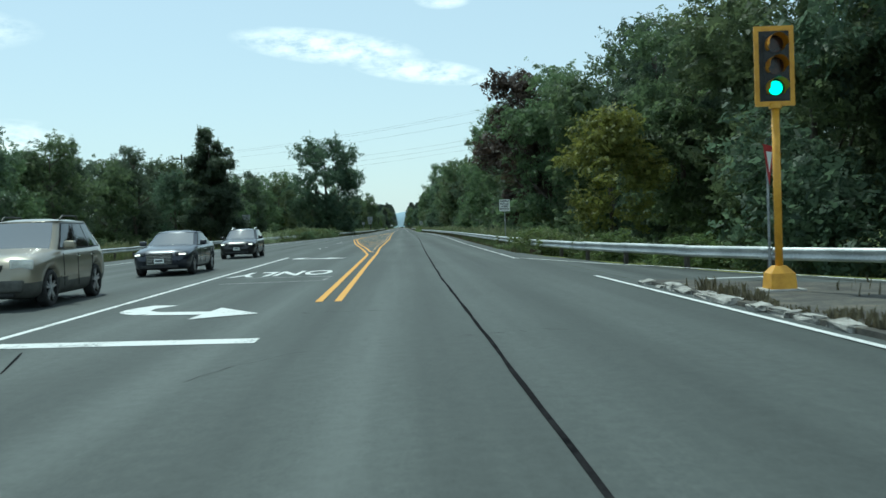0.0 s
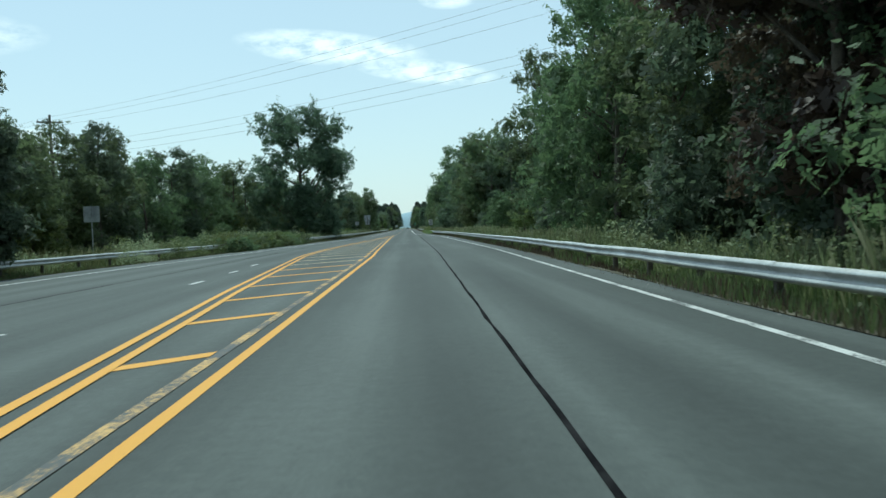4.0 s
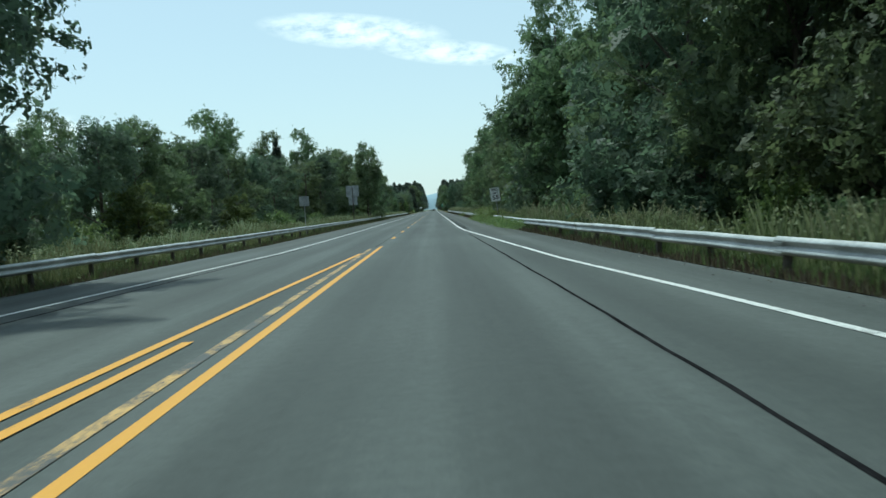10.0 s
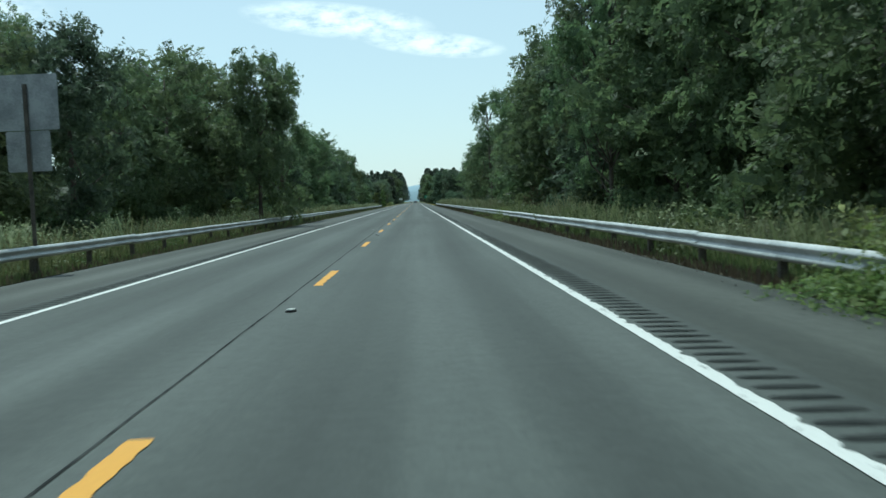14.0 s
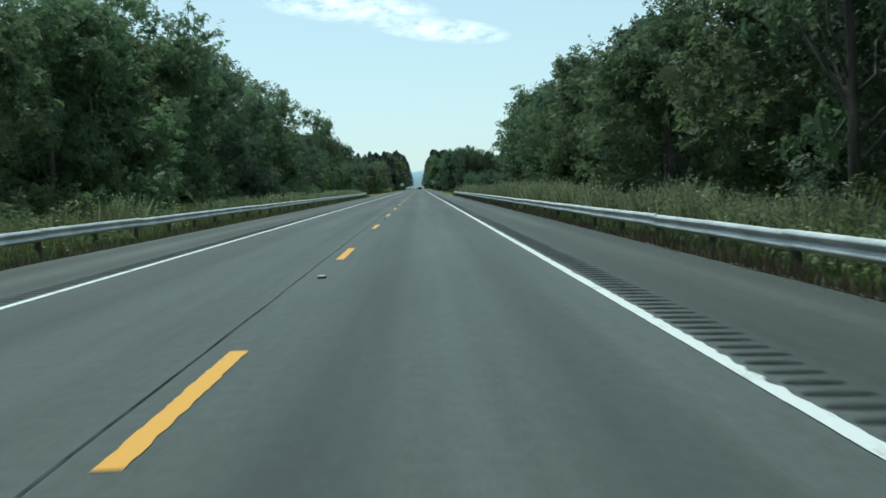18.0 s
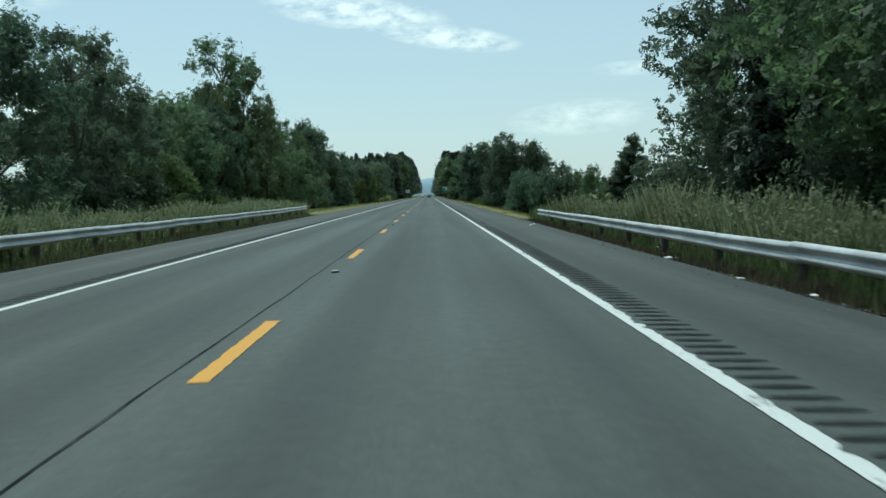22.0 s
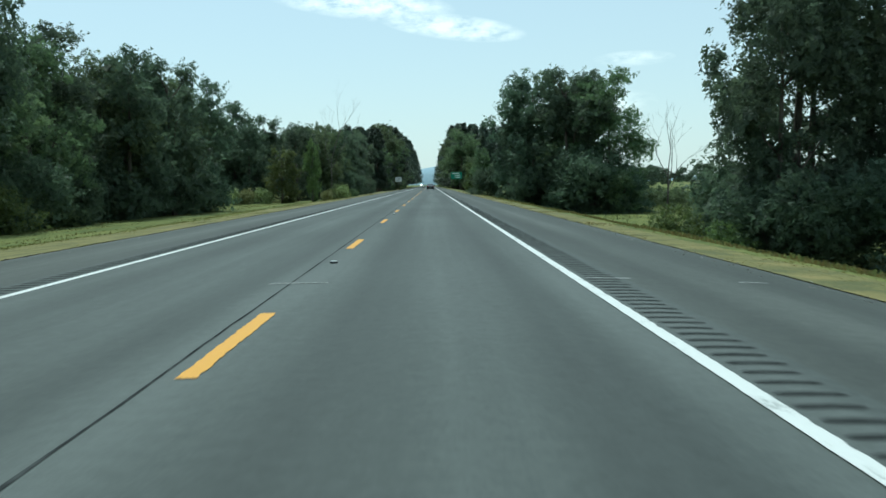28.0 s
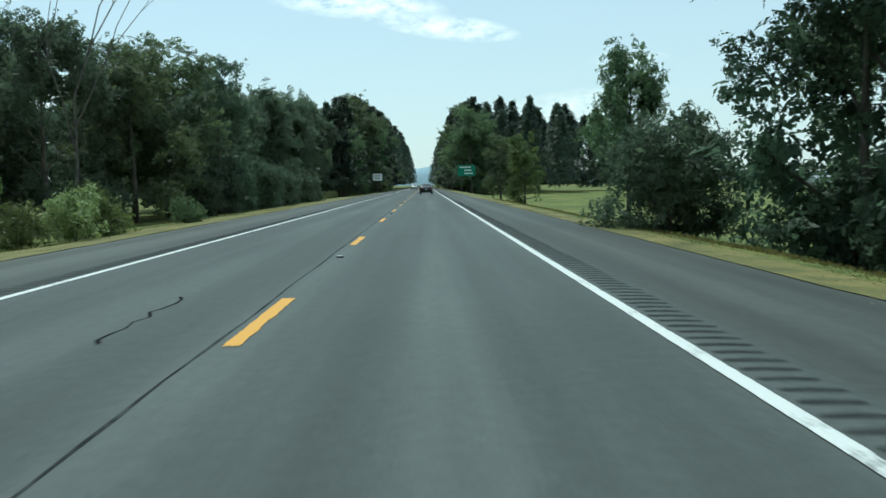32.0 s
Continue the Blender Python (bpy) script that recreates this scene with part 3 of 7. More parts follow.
seam("tar_seam", [(-20, -2.6), (0, -4.2), (6, -5.4), (8, -6.0)], -20, 7.5, 0.03, 0.05, 3.0, "", 0.5)
seam("tar_seam", [(60, -10.0), (110, -9.6), (170, -8.5), (205, -6.9)], 60, 205, 0.06, 0.05, 4.0, "", 1.2)
for i, (cx, cy, ang, ln) in enumerate(((-4.9, 698.5, 1.62, 2.0), (-6.2, 649.5, 0.7, 2.2), (-1.9, 544.5, 0.2, 0.8), (-1.4, 497.5, 1.2, 0.9), (-1.2, 153.2, 1.5, 1.2), (0.9, 152.6, 0.4, 1.5), (-2.4, 11, 0.0, 1.4), (-0.2, 7.6, 0.1, 1.2), (-3.2, 5.5, 0.8, 2.0))):
    r_ = random.Random(i)
    pts = [(cx + math.cos(ang) * ln * (k / 10 - 0.5) + r_.uniform(-0.09, 0.09), cy + math.sin(ang) * ln * (k / 10 - 0.5) * 1.6 + r_.uniform(-0.12, 0.12)) for k in range(11)]
    polys = []
    for (x0, y0_), (x1, y1_) in zip(pts, pts[1:]):
        w = r_.uniform(0.005, 0.016) * (2.4 if ln >= 2 and cy > 600 else 1.0)
        polys.append([(x0, y0_), (x1, y1_), (x1 + w, y1_ + w), (x0 + w, y0_ + w)])
    flat("crack", polys, TAR, lift=0.003)


# milled rumble grooves along both edge lines: flat lens-shaped bars, groove shade painted darker than the asphalt
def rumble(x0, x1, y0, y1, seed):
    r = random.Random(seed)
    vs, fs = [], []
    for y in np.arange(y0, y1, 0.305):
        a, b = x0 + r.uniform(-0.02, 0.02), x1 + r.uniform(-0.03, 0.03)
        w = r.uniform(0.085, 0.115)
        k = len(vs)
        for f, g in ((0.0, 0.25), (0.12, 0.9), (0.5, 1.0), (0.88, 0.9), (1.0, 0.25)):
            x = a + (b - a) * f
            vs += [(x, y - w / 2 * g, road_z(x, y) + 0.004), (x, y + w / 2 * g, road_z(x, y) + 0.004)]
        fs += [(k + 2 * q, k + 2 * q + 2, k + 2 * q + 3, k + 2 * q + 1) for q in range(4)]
    o = new("rumble_strip", raw_mesh("rumble_strip", vs, fs, RUMBLE_SHADE))
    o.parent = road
    tagged(o, "milled rumble grooves beside the edge line, flat bars with painted groove shade", kind="stuff")


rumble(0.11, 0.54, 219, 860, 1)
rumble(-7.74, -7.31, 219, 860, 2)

# island: low soil bed, broken kerb stones, signal and yield sign
ISLAND_SOIL = mottled("packed_soil", [(0.3, (0.045, 0.042, 0.036)), (0.55, (0.075, 0.072, 0.062)), (0.78, (0.13, 0.115, 0.085))], 1.5, 0.95, bumps=0.5)
iv = [(3.42, 15.0), (4.3, 14.2), (6.6, 12.0), (8.5, 7.0), (11.5, 0), (15, -14), (3.42, -14), (3.38, 0), (3.36, 8)]
bm = bmesh.new()
top = [bm.verts.new((x, y, 0.04)) for x, y in iv]
bot = [bm.verts.new((x, y, -0.3)) for x, y in iv]
bm.faces.new(top)
for i in range(len(iv)):
    bm.faces.new((top[i], bot[i], bot[(i + 1) % len(iv)], top[(i + 1) % len(iv)]))
bmesh.ops.recalc_face_normals(bm, faces=bm.faces)
island = tagged(part("pavement_island", bm, ISLAND_SOIL, None), "low traffic island of soil and dry grass", "pavement", kind="structure")
STONE = mottled("pale_kerb_stone", [(0.3, (0.20, 0.19, 0.17)), (0.6, (0.36, 0.35, 0.32)), (0.8, (0.48, 0.47, 0.44))], 4.0, 0.9, bumps=0.6)
r_ = random.Random(3)
yk = -13.0
while yk < 14.6:
    ln = r_.uniform(0.35, 0.75)
    if r_.random() > 0.12:
        bm = box(-0.13, 0, -0.12, 0.13, ln, 0.055 + r_.uniform(-0.03, 0.03), 0.06, 3)
        for v in bm.verts:
            v.co += Vector((r_.uniform(-0.035, 0.035), r_.uniform(-0.04, 0.04), r_.uniform(-0.025, 0.025)))
        o = part("kerb_stone", bm, STONE, island)
        o.matrix_basis = pose(3.40 + r_.uniform(-0.05, 0.05), yk, 0, r_.uniform(-3, 3), r_.uniform(-6, 6), r_.uniform(-5, 5))
    yk += ln + r_.uniform(0.03, 0.35)

YELLOW_METAL = mottled("signal_yellow", [(0.3, (0.55, 0.27, 0.02)), (0.7, (0.68, 0.36, 0.035))], 5.0, 0.45, 0.0)
BLACK_METAL = mottled("signal_black", [(0.3, (0.010, 0.010, 0.011)), (0.7, (0.022, 0.022, 0.023))], 6.0, 0.5)
LENS_OFF = mottled("dark_lens", [(0.3, (0.02, 0.008, 0.006)), (0.7, (0.05, 0.02, 0.012))], 9.0, 0.25)
gm, gnt, gb = material("green_lamp", 0.3)
gb.inputs["Base Color"].default_value = (0.0, 0.35, 0.2, 1)
gb.inputs["Emission Color"].default_value = (0.03, 1.0, 0.55, 1)
gb.inputs["Emission Strength"].default_value = 1.6
CONCRETE = mottled("concrete", [(0.3, (0.28, 0.27, 0.25)), (0.7, (0.45, 0.44, 0.41))], 5.0, 0.9)

sig = thing("traffic_signal", pose(4.66, 11.3, 0.04, 0, 0, -4), "yellow post traffic signal with its green lamp lit", "traffic light")
part("footing", box(-0.32, -0.32, -0.06, 0.32, 0.32, 0.03, 0.02), CONCRETE, sig, "pale concrete footing")
bm = bmesh.new()
lo = [bm.verts.new((sx * 0.21, sy * 0.21, 0.03)) for sx, sy in ((-1, -1), (1, -1), (1, 1), (-1, 1))]
mi = [bm.verts.new((sx * 0.19, sy * 0.19, 0.28)) for sx, sy in ((-1, -1), (1, -1), (1, 1), (-1, 1))]
hi = [bm.verts.new((sx * 0.09, sy * 0.09, 0.40)) for sx, sy in ((-1, -1), (1, -1), (1, 1), (-1, 1))]
for a_, b_ in ((lo, mi), (mi, hi)):
    for k in range(4):
        bm.faces.new((a_[k], a_[(k + 1) % 4], b_[(k + 1) % 4], b_[k]))
bm.faces.new(hi)
part("pedestal", bm, YELLOW_METAL, sig)
part("pole", tube([(0, 0, 0.38), (0, 0, 3.02)], 0.062, 14), YELLOW_METAL, sig, smooth=True)
part("collar", tube([(0, 0, 2.94), (0, 0, 3.03)], 0.10, 14), YELLOW_METAL, sig)
body = part("housing", box(-0.17, -0.02, 3.07, 0.17, 0.18, 4.14, 0.03), BLACK_METAL, sig)
bm = bmesh.new()
for x0, x1, z0, z1 in ((-0.32, 0.32, 4.19, 4.27), (-0.32, 0.32, 2.98, 3.06), (-0.32, -0.245, 3.06, 4.19), (0.245, 0.32, 3.06, 4.19)):
    box(x0, -0.012, z0, x1, 0.012, z1, 0.0, bm=bm)
part("backplate_border", bm, YELLOW_METAL, sig, "yellow border of the backplate")
part("backplate", box(-0.245, -0.006, 3.06, 0.245, 0.006, 4.19), BLACK_METAL, sig, "black backplate")
for i, (z, m_) in enumerate(((3.97, LENS_OFF), (3.62, LENS_OFF), (3.27, gm))):
    bm = bmesh.new()
    bmesh.ops.create_circle(bm, cap_ends=True, segments=24, radius=0.135 if m_ is not gm else 0.115, matrix=pose(0, -0.035, z, 90))
    part("lens", bm, m_, sig, "lit green lens" if m_ is gm else "unlit dark lens")
    bm = bmesh.new()   # visor: open cylinder, cut away below
    seg = 22
    a0, a1 = -0.75, math.pi + 0.75
    prev = None
    for k in range(seg + 1):
        a = a0 + (a1 - a0) * k / seg
        c, s_ = math.cos(a) * 0.15, math.sin(a) * 0.15
        cur = (bm.verts.new((c, -0.02, z + s_)), bm.verts.new((c, -0.26 if s_ > -0.02 else -0.14, z + s_)))
        if prev:
            bm.faces.new((prev[0], prev[1], cur[1], cur[0]))
        prev = cur
    bmesh.ops.solidify(bm, geom=bm.faces[:], thickness=0.006)
    part("visor", bm, YELLOW_METAL, sig, "yellow visor", smooth=True)

SIGN_WHITE = mottled("sign_white", [(0.3, (0.78, 0.79, 0.77)), (0.7, (0.88, 0.89, 0.87))], 3.0, 0.5)
SIGN_BLACK = mottled("sign_black", [(0.3, (0.012, 0.012, 0.012)), (0.7, (0.03, 0.03, 0.03))], 6.0, 0.5)
SIGN_RED = mottled("sign_red", [(0.3, (0.32, 0.02, 0.025)), (0.7, (0.42, 0.035, 0.04))], 4.0, 0.5)
SIGN_GREEN = mottled("sign_green", [(0.3, (0.004, 0.15, 0.09)), (0.7, (0.008, 0.20, 0.12))], 3.0, 0.5)
ALU = mottled("bare_aluminium", [(0.3, (0.22, 0.23, 0.24)), (0.7, (0.36, 0.37, 0.38))], 2.0, 0.5, 0.6)


def plate(w, h, z, r=0.04, t=0.006, y=0.0, corners=4):
    """A sign plate with rounded corners, facing -y."""
    bm = bmesh.new()
    pts = []
    for cx, cz, a0 in ((w / 2 - r, h / 2 - r, 0), (-w / 2 + r, h / 2 - r, 90), (-w / 2 + r, -h / 2 + r, 180), (w / 2 - r, -h / 2 + r, 270)):
        for k in range(corners + 1):
            a = radians(a0 + 90 * k / corners)
            pts.append((cx + r * math.cos(a), z + cz + r * math.sin(a)))
    f = [bm.verts.new((x, y - t / 2, zz)) for x, zz in pts]
    b = [bm.verts.new((x, y + t / 2, zz)) for x, zz in pts]
    bm.faces.new(f)
    bm.faces.new(list(reversed(b)))
    for k in range(len(pts)):
        bm.faces.new((f[k], b[k], b[(k + 1) % len(pts)], f[(k + 1) % len(pts)]))
    bmesh.ops.recalc_face_normals(bm, faces=bm.faces)
    return bm


def lettering(words, size, x, z, mat, parent, y=-0.008, squeeze=1.0, width=None):
    me = text_mesh(words, size, mat, squeeze=squeeze, bold=0.03 * size)
    if width:
        e = max(v.co.x for v in me.vertices) - min(v.co.x for v in me.vertices)
        me.transform(Matrix.Diagonal((width / e, 1, 1, 1)))
    o = new("lettering", me)
    o.parent = parent
    o.matrix_basis = Matrix.Translation((x, y, z)) @ Matrix.Rotation(math.pi / 2, 4, 'X')
    return o


def post(h, parent, steel=ALU, y=0.03, w=0.03):
    bm = bmesh.new()
    box(-w, y - 0.02, -0.5, w, y - 0.012, h, bm=bm)
    box(-w, y - 0.012, -0.5, -w + 0.008, y + 0.02, h, bm=bm)
    box(w - 0.008, y - 0.012, -0.5, w, y + 0.02, h, bm=bm)
    return part("post", bm, steel, parent, "galvanised channel post")


def at_ground(x, y, rz=0, ry=0):
    return pose(x, y, ground_z(x, y), 0, ry, rz)


ys_ = thing("yield_sign", pose(5.76, 14.2, 0.0, 0, 0, 54), "red and white yield sign on a steel post behind the signal", "road sign")
bm = bmesh.new()
for yy, sc, m_, nm in ((0.0, 1.0, SIGN_RED, "plate"), (-0.007, 0.52, SIGN_WHITE, "inner_triangle")):
    bm = bmesh.new()
    tri = [(-0.45 * sc, 2.62 - 0.26 * (1 - sc)), (0.45 * sc, 2.62 - 0.26 * (1 - sc)), (0, 1.84 + 0.52 * (1 - sc))]
    f = [bm.verts.new((x, yy - 0.003, z)) for x, z in tri]
    b = [bm.verts.new((x, yy + 0.003, z)) for x, z in tri]
    bm.faces.new(f)
    bm.faces.new(list(reversed(b)))
    for k in range(3):
        bm.faces.new((f[k], b[k], b[(k + 1) % 3], f[(k + 1) % 3]))
    part(nm, bm, m_, ys_)
post(2.5, ys_)

s1 = thing("regulatory_sign", at_ground(4.65, 49.4), "white sign with four black lines of words on a post", "road sign")
part("plate", plate(0.62, 0.70, 2.60), SIGN_WHITE, s1)
for k, wd in enumerate(("PEDESTRIANS", "BICYCLES", "HORSES", "PROHIBITED")):
    lettering(wd, 0.14, 0, 2.84 - 0.155 * k, SIGN_BLACK, s1, width=(0.55, 0.50, 0.43, 0.53)[k])
post(2.85, s1)

s2 = thing("speed_limit_sign", at_ground(3.98, 242.0, 0, 0), "white speed limit sign leaning over the weeds", "road sign")
s2.matrix_basis = s2.matrix_basis @ pose(0, 0, 0, 0, -6, 0)
zc = 2.21 - ground_z(3.98, 242.0)
part("plate", plate(0.82, 1.17, zc), SIGN_WHITE, s2)
bm = bmesh.new()
for x0, x1, z0, z1 in ((-0.385, 0.385, 0.54, 0.561), (-0.385, 0.385, -0.561, -0.54), (-0.385, -0.364, -0.54, 0.54), (0.364, 0.385, -0.54, 0.54)):
    box(x0, -0.008, zc + z0, x1, -0.004, zc + z1, bm=bm)
part("border", bm, SIGN_BLACK, s2)
lettering("SPEED", 0.235, 0, zc + 0.37, SIGN_BLACK, s2, width=0.60)
lettering("LIMIT", 0.235, 0, zc + 0.11, SIGN_BLACK, s2, width=0.51)
lettering("55", 0.50, 0, zc - 0.265, SIGN_BLACK, s2, width=0.58)
post(zc + 0.45, s2)

s3 = thing("road_sign", at_ground(-11.65, 278.6), "bare metal backs of two stacked road signs on one post", "road sign")
part("plate", plate(1.60, 1.40, 4.45, y=-0.03), ALU, s3, "large bare metal sign back")
part("plate", plate(1.10, 1.02, 3.22, y=-0.03), ALU, s3, "smaller bare metal sign back")
post(4.9, s3, POST_WOOD, y=-0.07, w=0.05)
s4 = thing("road_sign", at_ground(-12.1, 239.6), "bare metal back of a square road sign", "road sign")
part("plate", plate(0.80, 0.80, 2.9, y=-0.03), ALU, s4)
post(3.3, s4, y=-0.06)
s5 = thing("road_sign", at_ground(-19.9, 103.0), "pale metal back of a road sign", "road sign")
part("plate", plate(0.95, 0.95, 3.3, y=-0.03), ALU, s5)
post(3.8, s5, y=-0.06)
s6 = thing("regulatory_sign", at_ground(-12.2, 880), "small white rectangular sign on a post", "road sign")
part("plate", plate(2.0, 1.5, 3.4), SIGN_WHITE, s6)
for k in range(3):
    part("text_bar", box(-0.6, -0.012, 3.75 - 0.35 * k, 0.6, -0.006, 3.85 - 0.35 * k), SIGN_BLACK, s6)
post(3.9, s6)
s7 = thing("guide_sign", at_ground(5.9, 858), "large green guide sign with three white lines on two posts", "road sign")
part("plate", plate(3.3, 2.1, 4.2, 0.12, 0.02), SIGN_GREEN, s7)
for k, w_ in enumerate((2.5, 1.6, 1.9)):
    part("text_bar", box(-1.3 + (0.9 if k else 0), -0.03, 4.75 - 0.58 * k, -1.3 + (0.9 if k else 0) + w_ * 0.85, -0.012, 4.93 - 0.58 * k), SIGN_WHITE, s7)
for sx in (-1.0, 1.0):
    p_ = post(5.0, s7, POST_WOOD, 0.08, 0.07)
    p_.matrix_basis = pose(sx, 0, 0)


# ---- guardrails ----
PANEL = 3.81
prof = [(0.0, 0.155), (0.03, 0.145), (0.075, 0.105), (0.082, 0.075), (0.04, 0.035), (0.0, 0.0), (0.04, -0.035), (0.082, -0.075), (0.075, -0.105), (0.03, -0.145), (0.0, -0.155)]
bv = [(px_, y, pz) for y in (-PANEL / 2 - 0.15, 0, PANEL / 2 + 0.15) for px_, pz in prof]
bf = [(i * 11 + k, i * 11 + k + 1, (i + 1) * 11 + k + 1, (i + 1) * 11 + k) for i in range(2) for k in range(10)]
BEAM = raw_mesh("beam", bv, bf, STEEL, True)
bm = box(-0.065, -0.06, -0.95, 0.065, 0.06, 0.13, 0.012, 1)
POST = bpy.data.meshes.new("post")
bm.to_mesh(POST)
POST.materials.append(POST_WOOD)
bm.free()


def guardrail(table, y0, y1, side, height, label):
    """W-beam panels on posts along a line; side +1: face looks to -x."""
    g = thing("guardrail", Matrix(), label, "guardrail")
    pts, y = [], y0
    while y < y1:
        pts.append(Vector((along(table, y), y, 0)))
        t_ = (along(table, y + 0.5) - along(table, y)) / 0.5
        y += PANEL / math.sqrt(1 + t_ * t_)
    for i, (a, b) in enumerate(zip(pts, pts[1:])):
        d = b - a
        mid = (a + b) / 2
        za = height(mid.y)
        rz = math.degrees(math.atan2(-d.x, d.y))
        j = random.Random(i * 7 + side)
        o = new("beam", BEAM)
        o.parent = g
        o.matrix_basis = pose(mid.x, mid.y, za - 0.155 + j.uniform(-0.012, 0.012), j.uniform(-0.25, 0.25), j.uniform(-3, 3), rz + (180 if side > 0 else 0))
        p_ = new("post", POST)
        p_.parent = g
        p_.matrix_basis = pose(a.x + 0.085 * side, a.y, za - 0.17, 0, j.uniform(-2.5, 2.5), rz)
    return g


guardrail(RAIL_R, 14.5, 492, 1, lambda y: along([(14, 0.50), (100, 0.50), (215, 0.46), (500, 0.46)], y), "galvanised steel guardrail on weathered posts")
guardrail([(-40, 26.5), (-10, 19.5), (5, 13.5), (14.5, 8.7)], -38, 14.6, 1, lambda y: 0.50, "galvanised steel guardrail round the slip lane")
guardrail(RAIL_L, -38, 525, -1, lambda y: along([(0, 0.62), (200, 0.60), (520, 0.58)], y), "galvanised steel guardrail on weathered posts")

# ---- utility poles and wires ----
CABLE = mottled("black_cable", [(0.3, (0.015, 0.015, 0.015)), (0.7, (0.03, 0.03, 0.03))], 2.0, 0.6)


def utility_pole(x, y, h, rz):
    t = thing("utility_pole", pose(x, y, -0.5, 0, 0, rz), "grey weathered wooden utility pole with a crossarm", "utility pole")
    part("pole", tube([(0, 0, -0.5), (0, 0, h * 0.5), (0, 0, h + 0.5)], [0.17, 0.145, 0.115], 9), POST_WOOD, t, smooth=True)
    part("crossarm", box(-1.2, -0.06, h - 0.3, 1.2, 0.06, h - 0.15, 0.01), POST_WOOD, t)
    for sx in (-1.1, -0.55, 0.55, 1.1):
        part("insulator", tube([(sx, 0, h - 0.15), (sx, 0, h + 0.02)], [0.04, 0.055], 8), CONCRETE, t)
    return t


utility_pole(-49.7, 149.6, 14.6, 25)
utility_pole(-35.5, 137.3, 13.8, 30)
utility_pole(16.5, 93.0, 15.6, 40)
utility_pole(-70, 162, 14.6, 25)
for n_, (zl, zr, off, sag) in enumerate(((13.8, 15.5, -1.0, 0.8), (13.8, 15.5, 1.0, 0.85), (13.1, 14.4, 0.3, 0.9), (11.0, 12.2, 0.0, 0.7), (10.6, 11.8, 0.1, 0.9), (10.0, 11.2, 0.0, 0.9))):
    a, b, c = Vector((-35.5, 137.3 + off, zl - 0.4)), Vector((16.5, 93.0 + off, zr - 0.3)), Vector((-49.7, 149.6 + off, zl + 0.1))
    pts = [a.lerp(b, k / 16) - Vector((0, 0, sag * 4 * (k / 16) * (1 - k / 16))) for k in range(17)]
    pts = [c.lerp(a, k / 4) - Vector((0, 0, 0.3 * 4 * (k / 4) * (1 - k / 4))) for k in range(4)] + pts
    tagged(part("overhead_wire", tube([tuple(p) for p in pts], 0.008, 5), CABLE, None), "thin black overhead wire crossing the road", "wire", "overhead wires")


# bare soil and gravel between the asphalt and the rails
def dirt(name, edge, side, y0, y1, mat=SOIL, wide=0.85, label="bare brown soil and gravel along the asphalt"):
    vs, fs = [], []
    for i, y in enumerate(np.arange(y0, y1, 1.5)):
        e = along(edge, y)
        w = wide + 0.35 * noise.noise((y * 0.21, 7.0, 0))
        for o in (-0.02 + 0.10 * noise.noise((y * 0.6, 2.0, 0)), 0.3, w * 0.65, w):
            x = e + side * o
            vs.append((x, y, (ground_z(x, y) if o > 0.05 else road_z(x, y) - 0.0) + 0.014))
        if i:
            q = len(vs) - 8
            fs += [(q + k, q + k + 1, q + k + 5, q + k + 4) for k in range(3)]
    tagged(new(name, raw_mesh(name, vs, fs, mat, True)), label, "ground", kind="structure")


dirt("ground_verge", EDGE_R, 1, 36, 500)
dirt("ground_verge", EDGE_L, -1, -36, 520)
STRAW = mottled("yellowed_turf", [(0.3, (0.090, 0.092, 0.026)), (0.5, (0.150, 0.138, 0.038)), (0.75, (0.22, 0.178, 0.060))], 0.9, 0.95, bumps=0.6, fine=14)
dirt("ground_verge", EDGE_R, 1, 494, 900, STRAW, 1.25, "yellowed dry turf along the shoulder")
dirt("ground_verge", EDGE_L, -1, 516, 900, STRAW, 4.6, "yellowed dry turf along the shoulder")


# loose gravel and grit washed to the edge of the shoulder
GRAVEL = mottled("loose_gravel", [(0.3, (0.12, 0.115, 0.10)), (0.6, (0.24, 0.23, 0.21)), (0.8, (0.42, 0.41, 0.39))], 9.0, 0.95)


def gravel(edge, side, y0, y1, n_, seed):
    r = np.random.default_rng(seed)
    y = r.uniform(y0, y1, n_)
    x = np.interp(y, [q[0] for q in edge], [q[1] for q in edge]) - side * np.abs(r.normal(0, 0.28, n_)) + side * 0.08
    tet = np.array([(1, 0, -0.3), (-0.5, 0.85, -0.3), (-0.5, -0.85, -0.3), (0, 0, 0.8)])
    v, fc = [], []
    for i in range(n_):
        a, s_ = r.uniform(0, 6.28), r.uniform(0.008, 0.026)
        z = road_z(x[i], y[i]) + 0.006 + s_ * 0.2
        c_, n2 = math.cos(a), math.sin(a)
        k = len(v)
        v += [(x[i] + (p[0] * c_ - p[1] * n2) * s_ * 1.3, y[i] + (p[0] * n2 + p[1] * c_) * s_, z + p[2] * s_ * r.uniform(0.6, 1.1)) for p in tet]
        fc += [(k, k + 1, k + 3), (k + 1, k + 2, k + 3), (k + 2, k, k + 3)]
    tagged(new("gravel", raw_mesh("gravel", v, fc, GRAVEL)), "loose gravel along the edge of the asphalt", "gravel", kind="stuff")


gravel(EDGE_R, 1, 60, 700, 5200, 1)
gravel(EDGE_L, -1, 60, 700, 3000, 2)

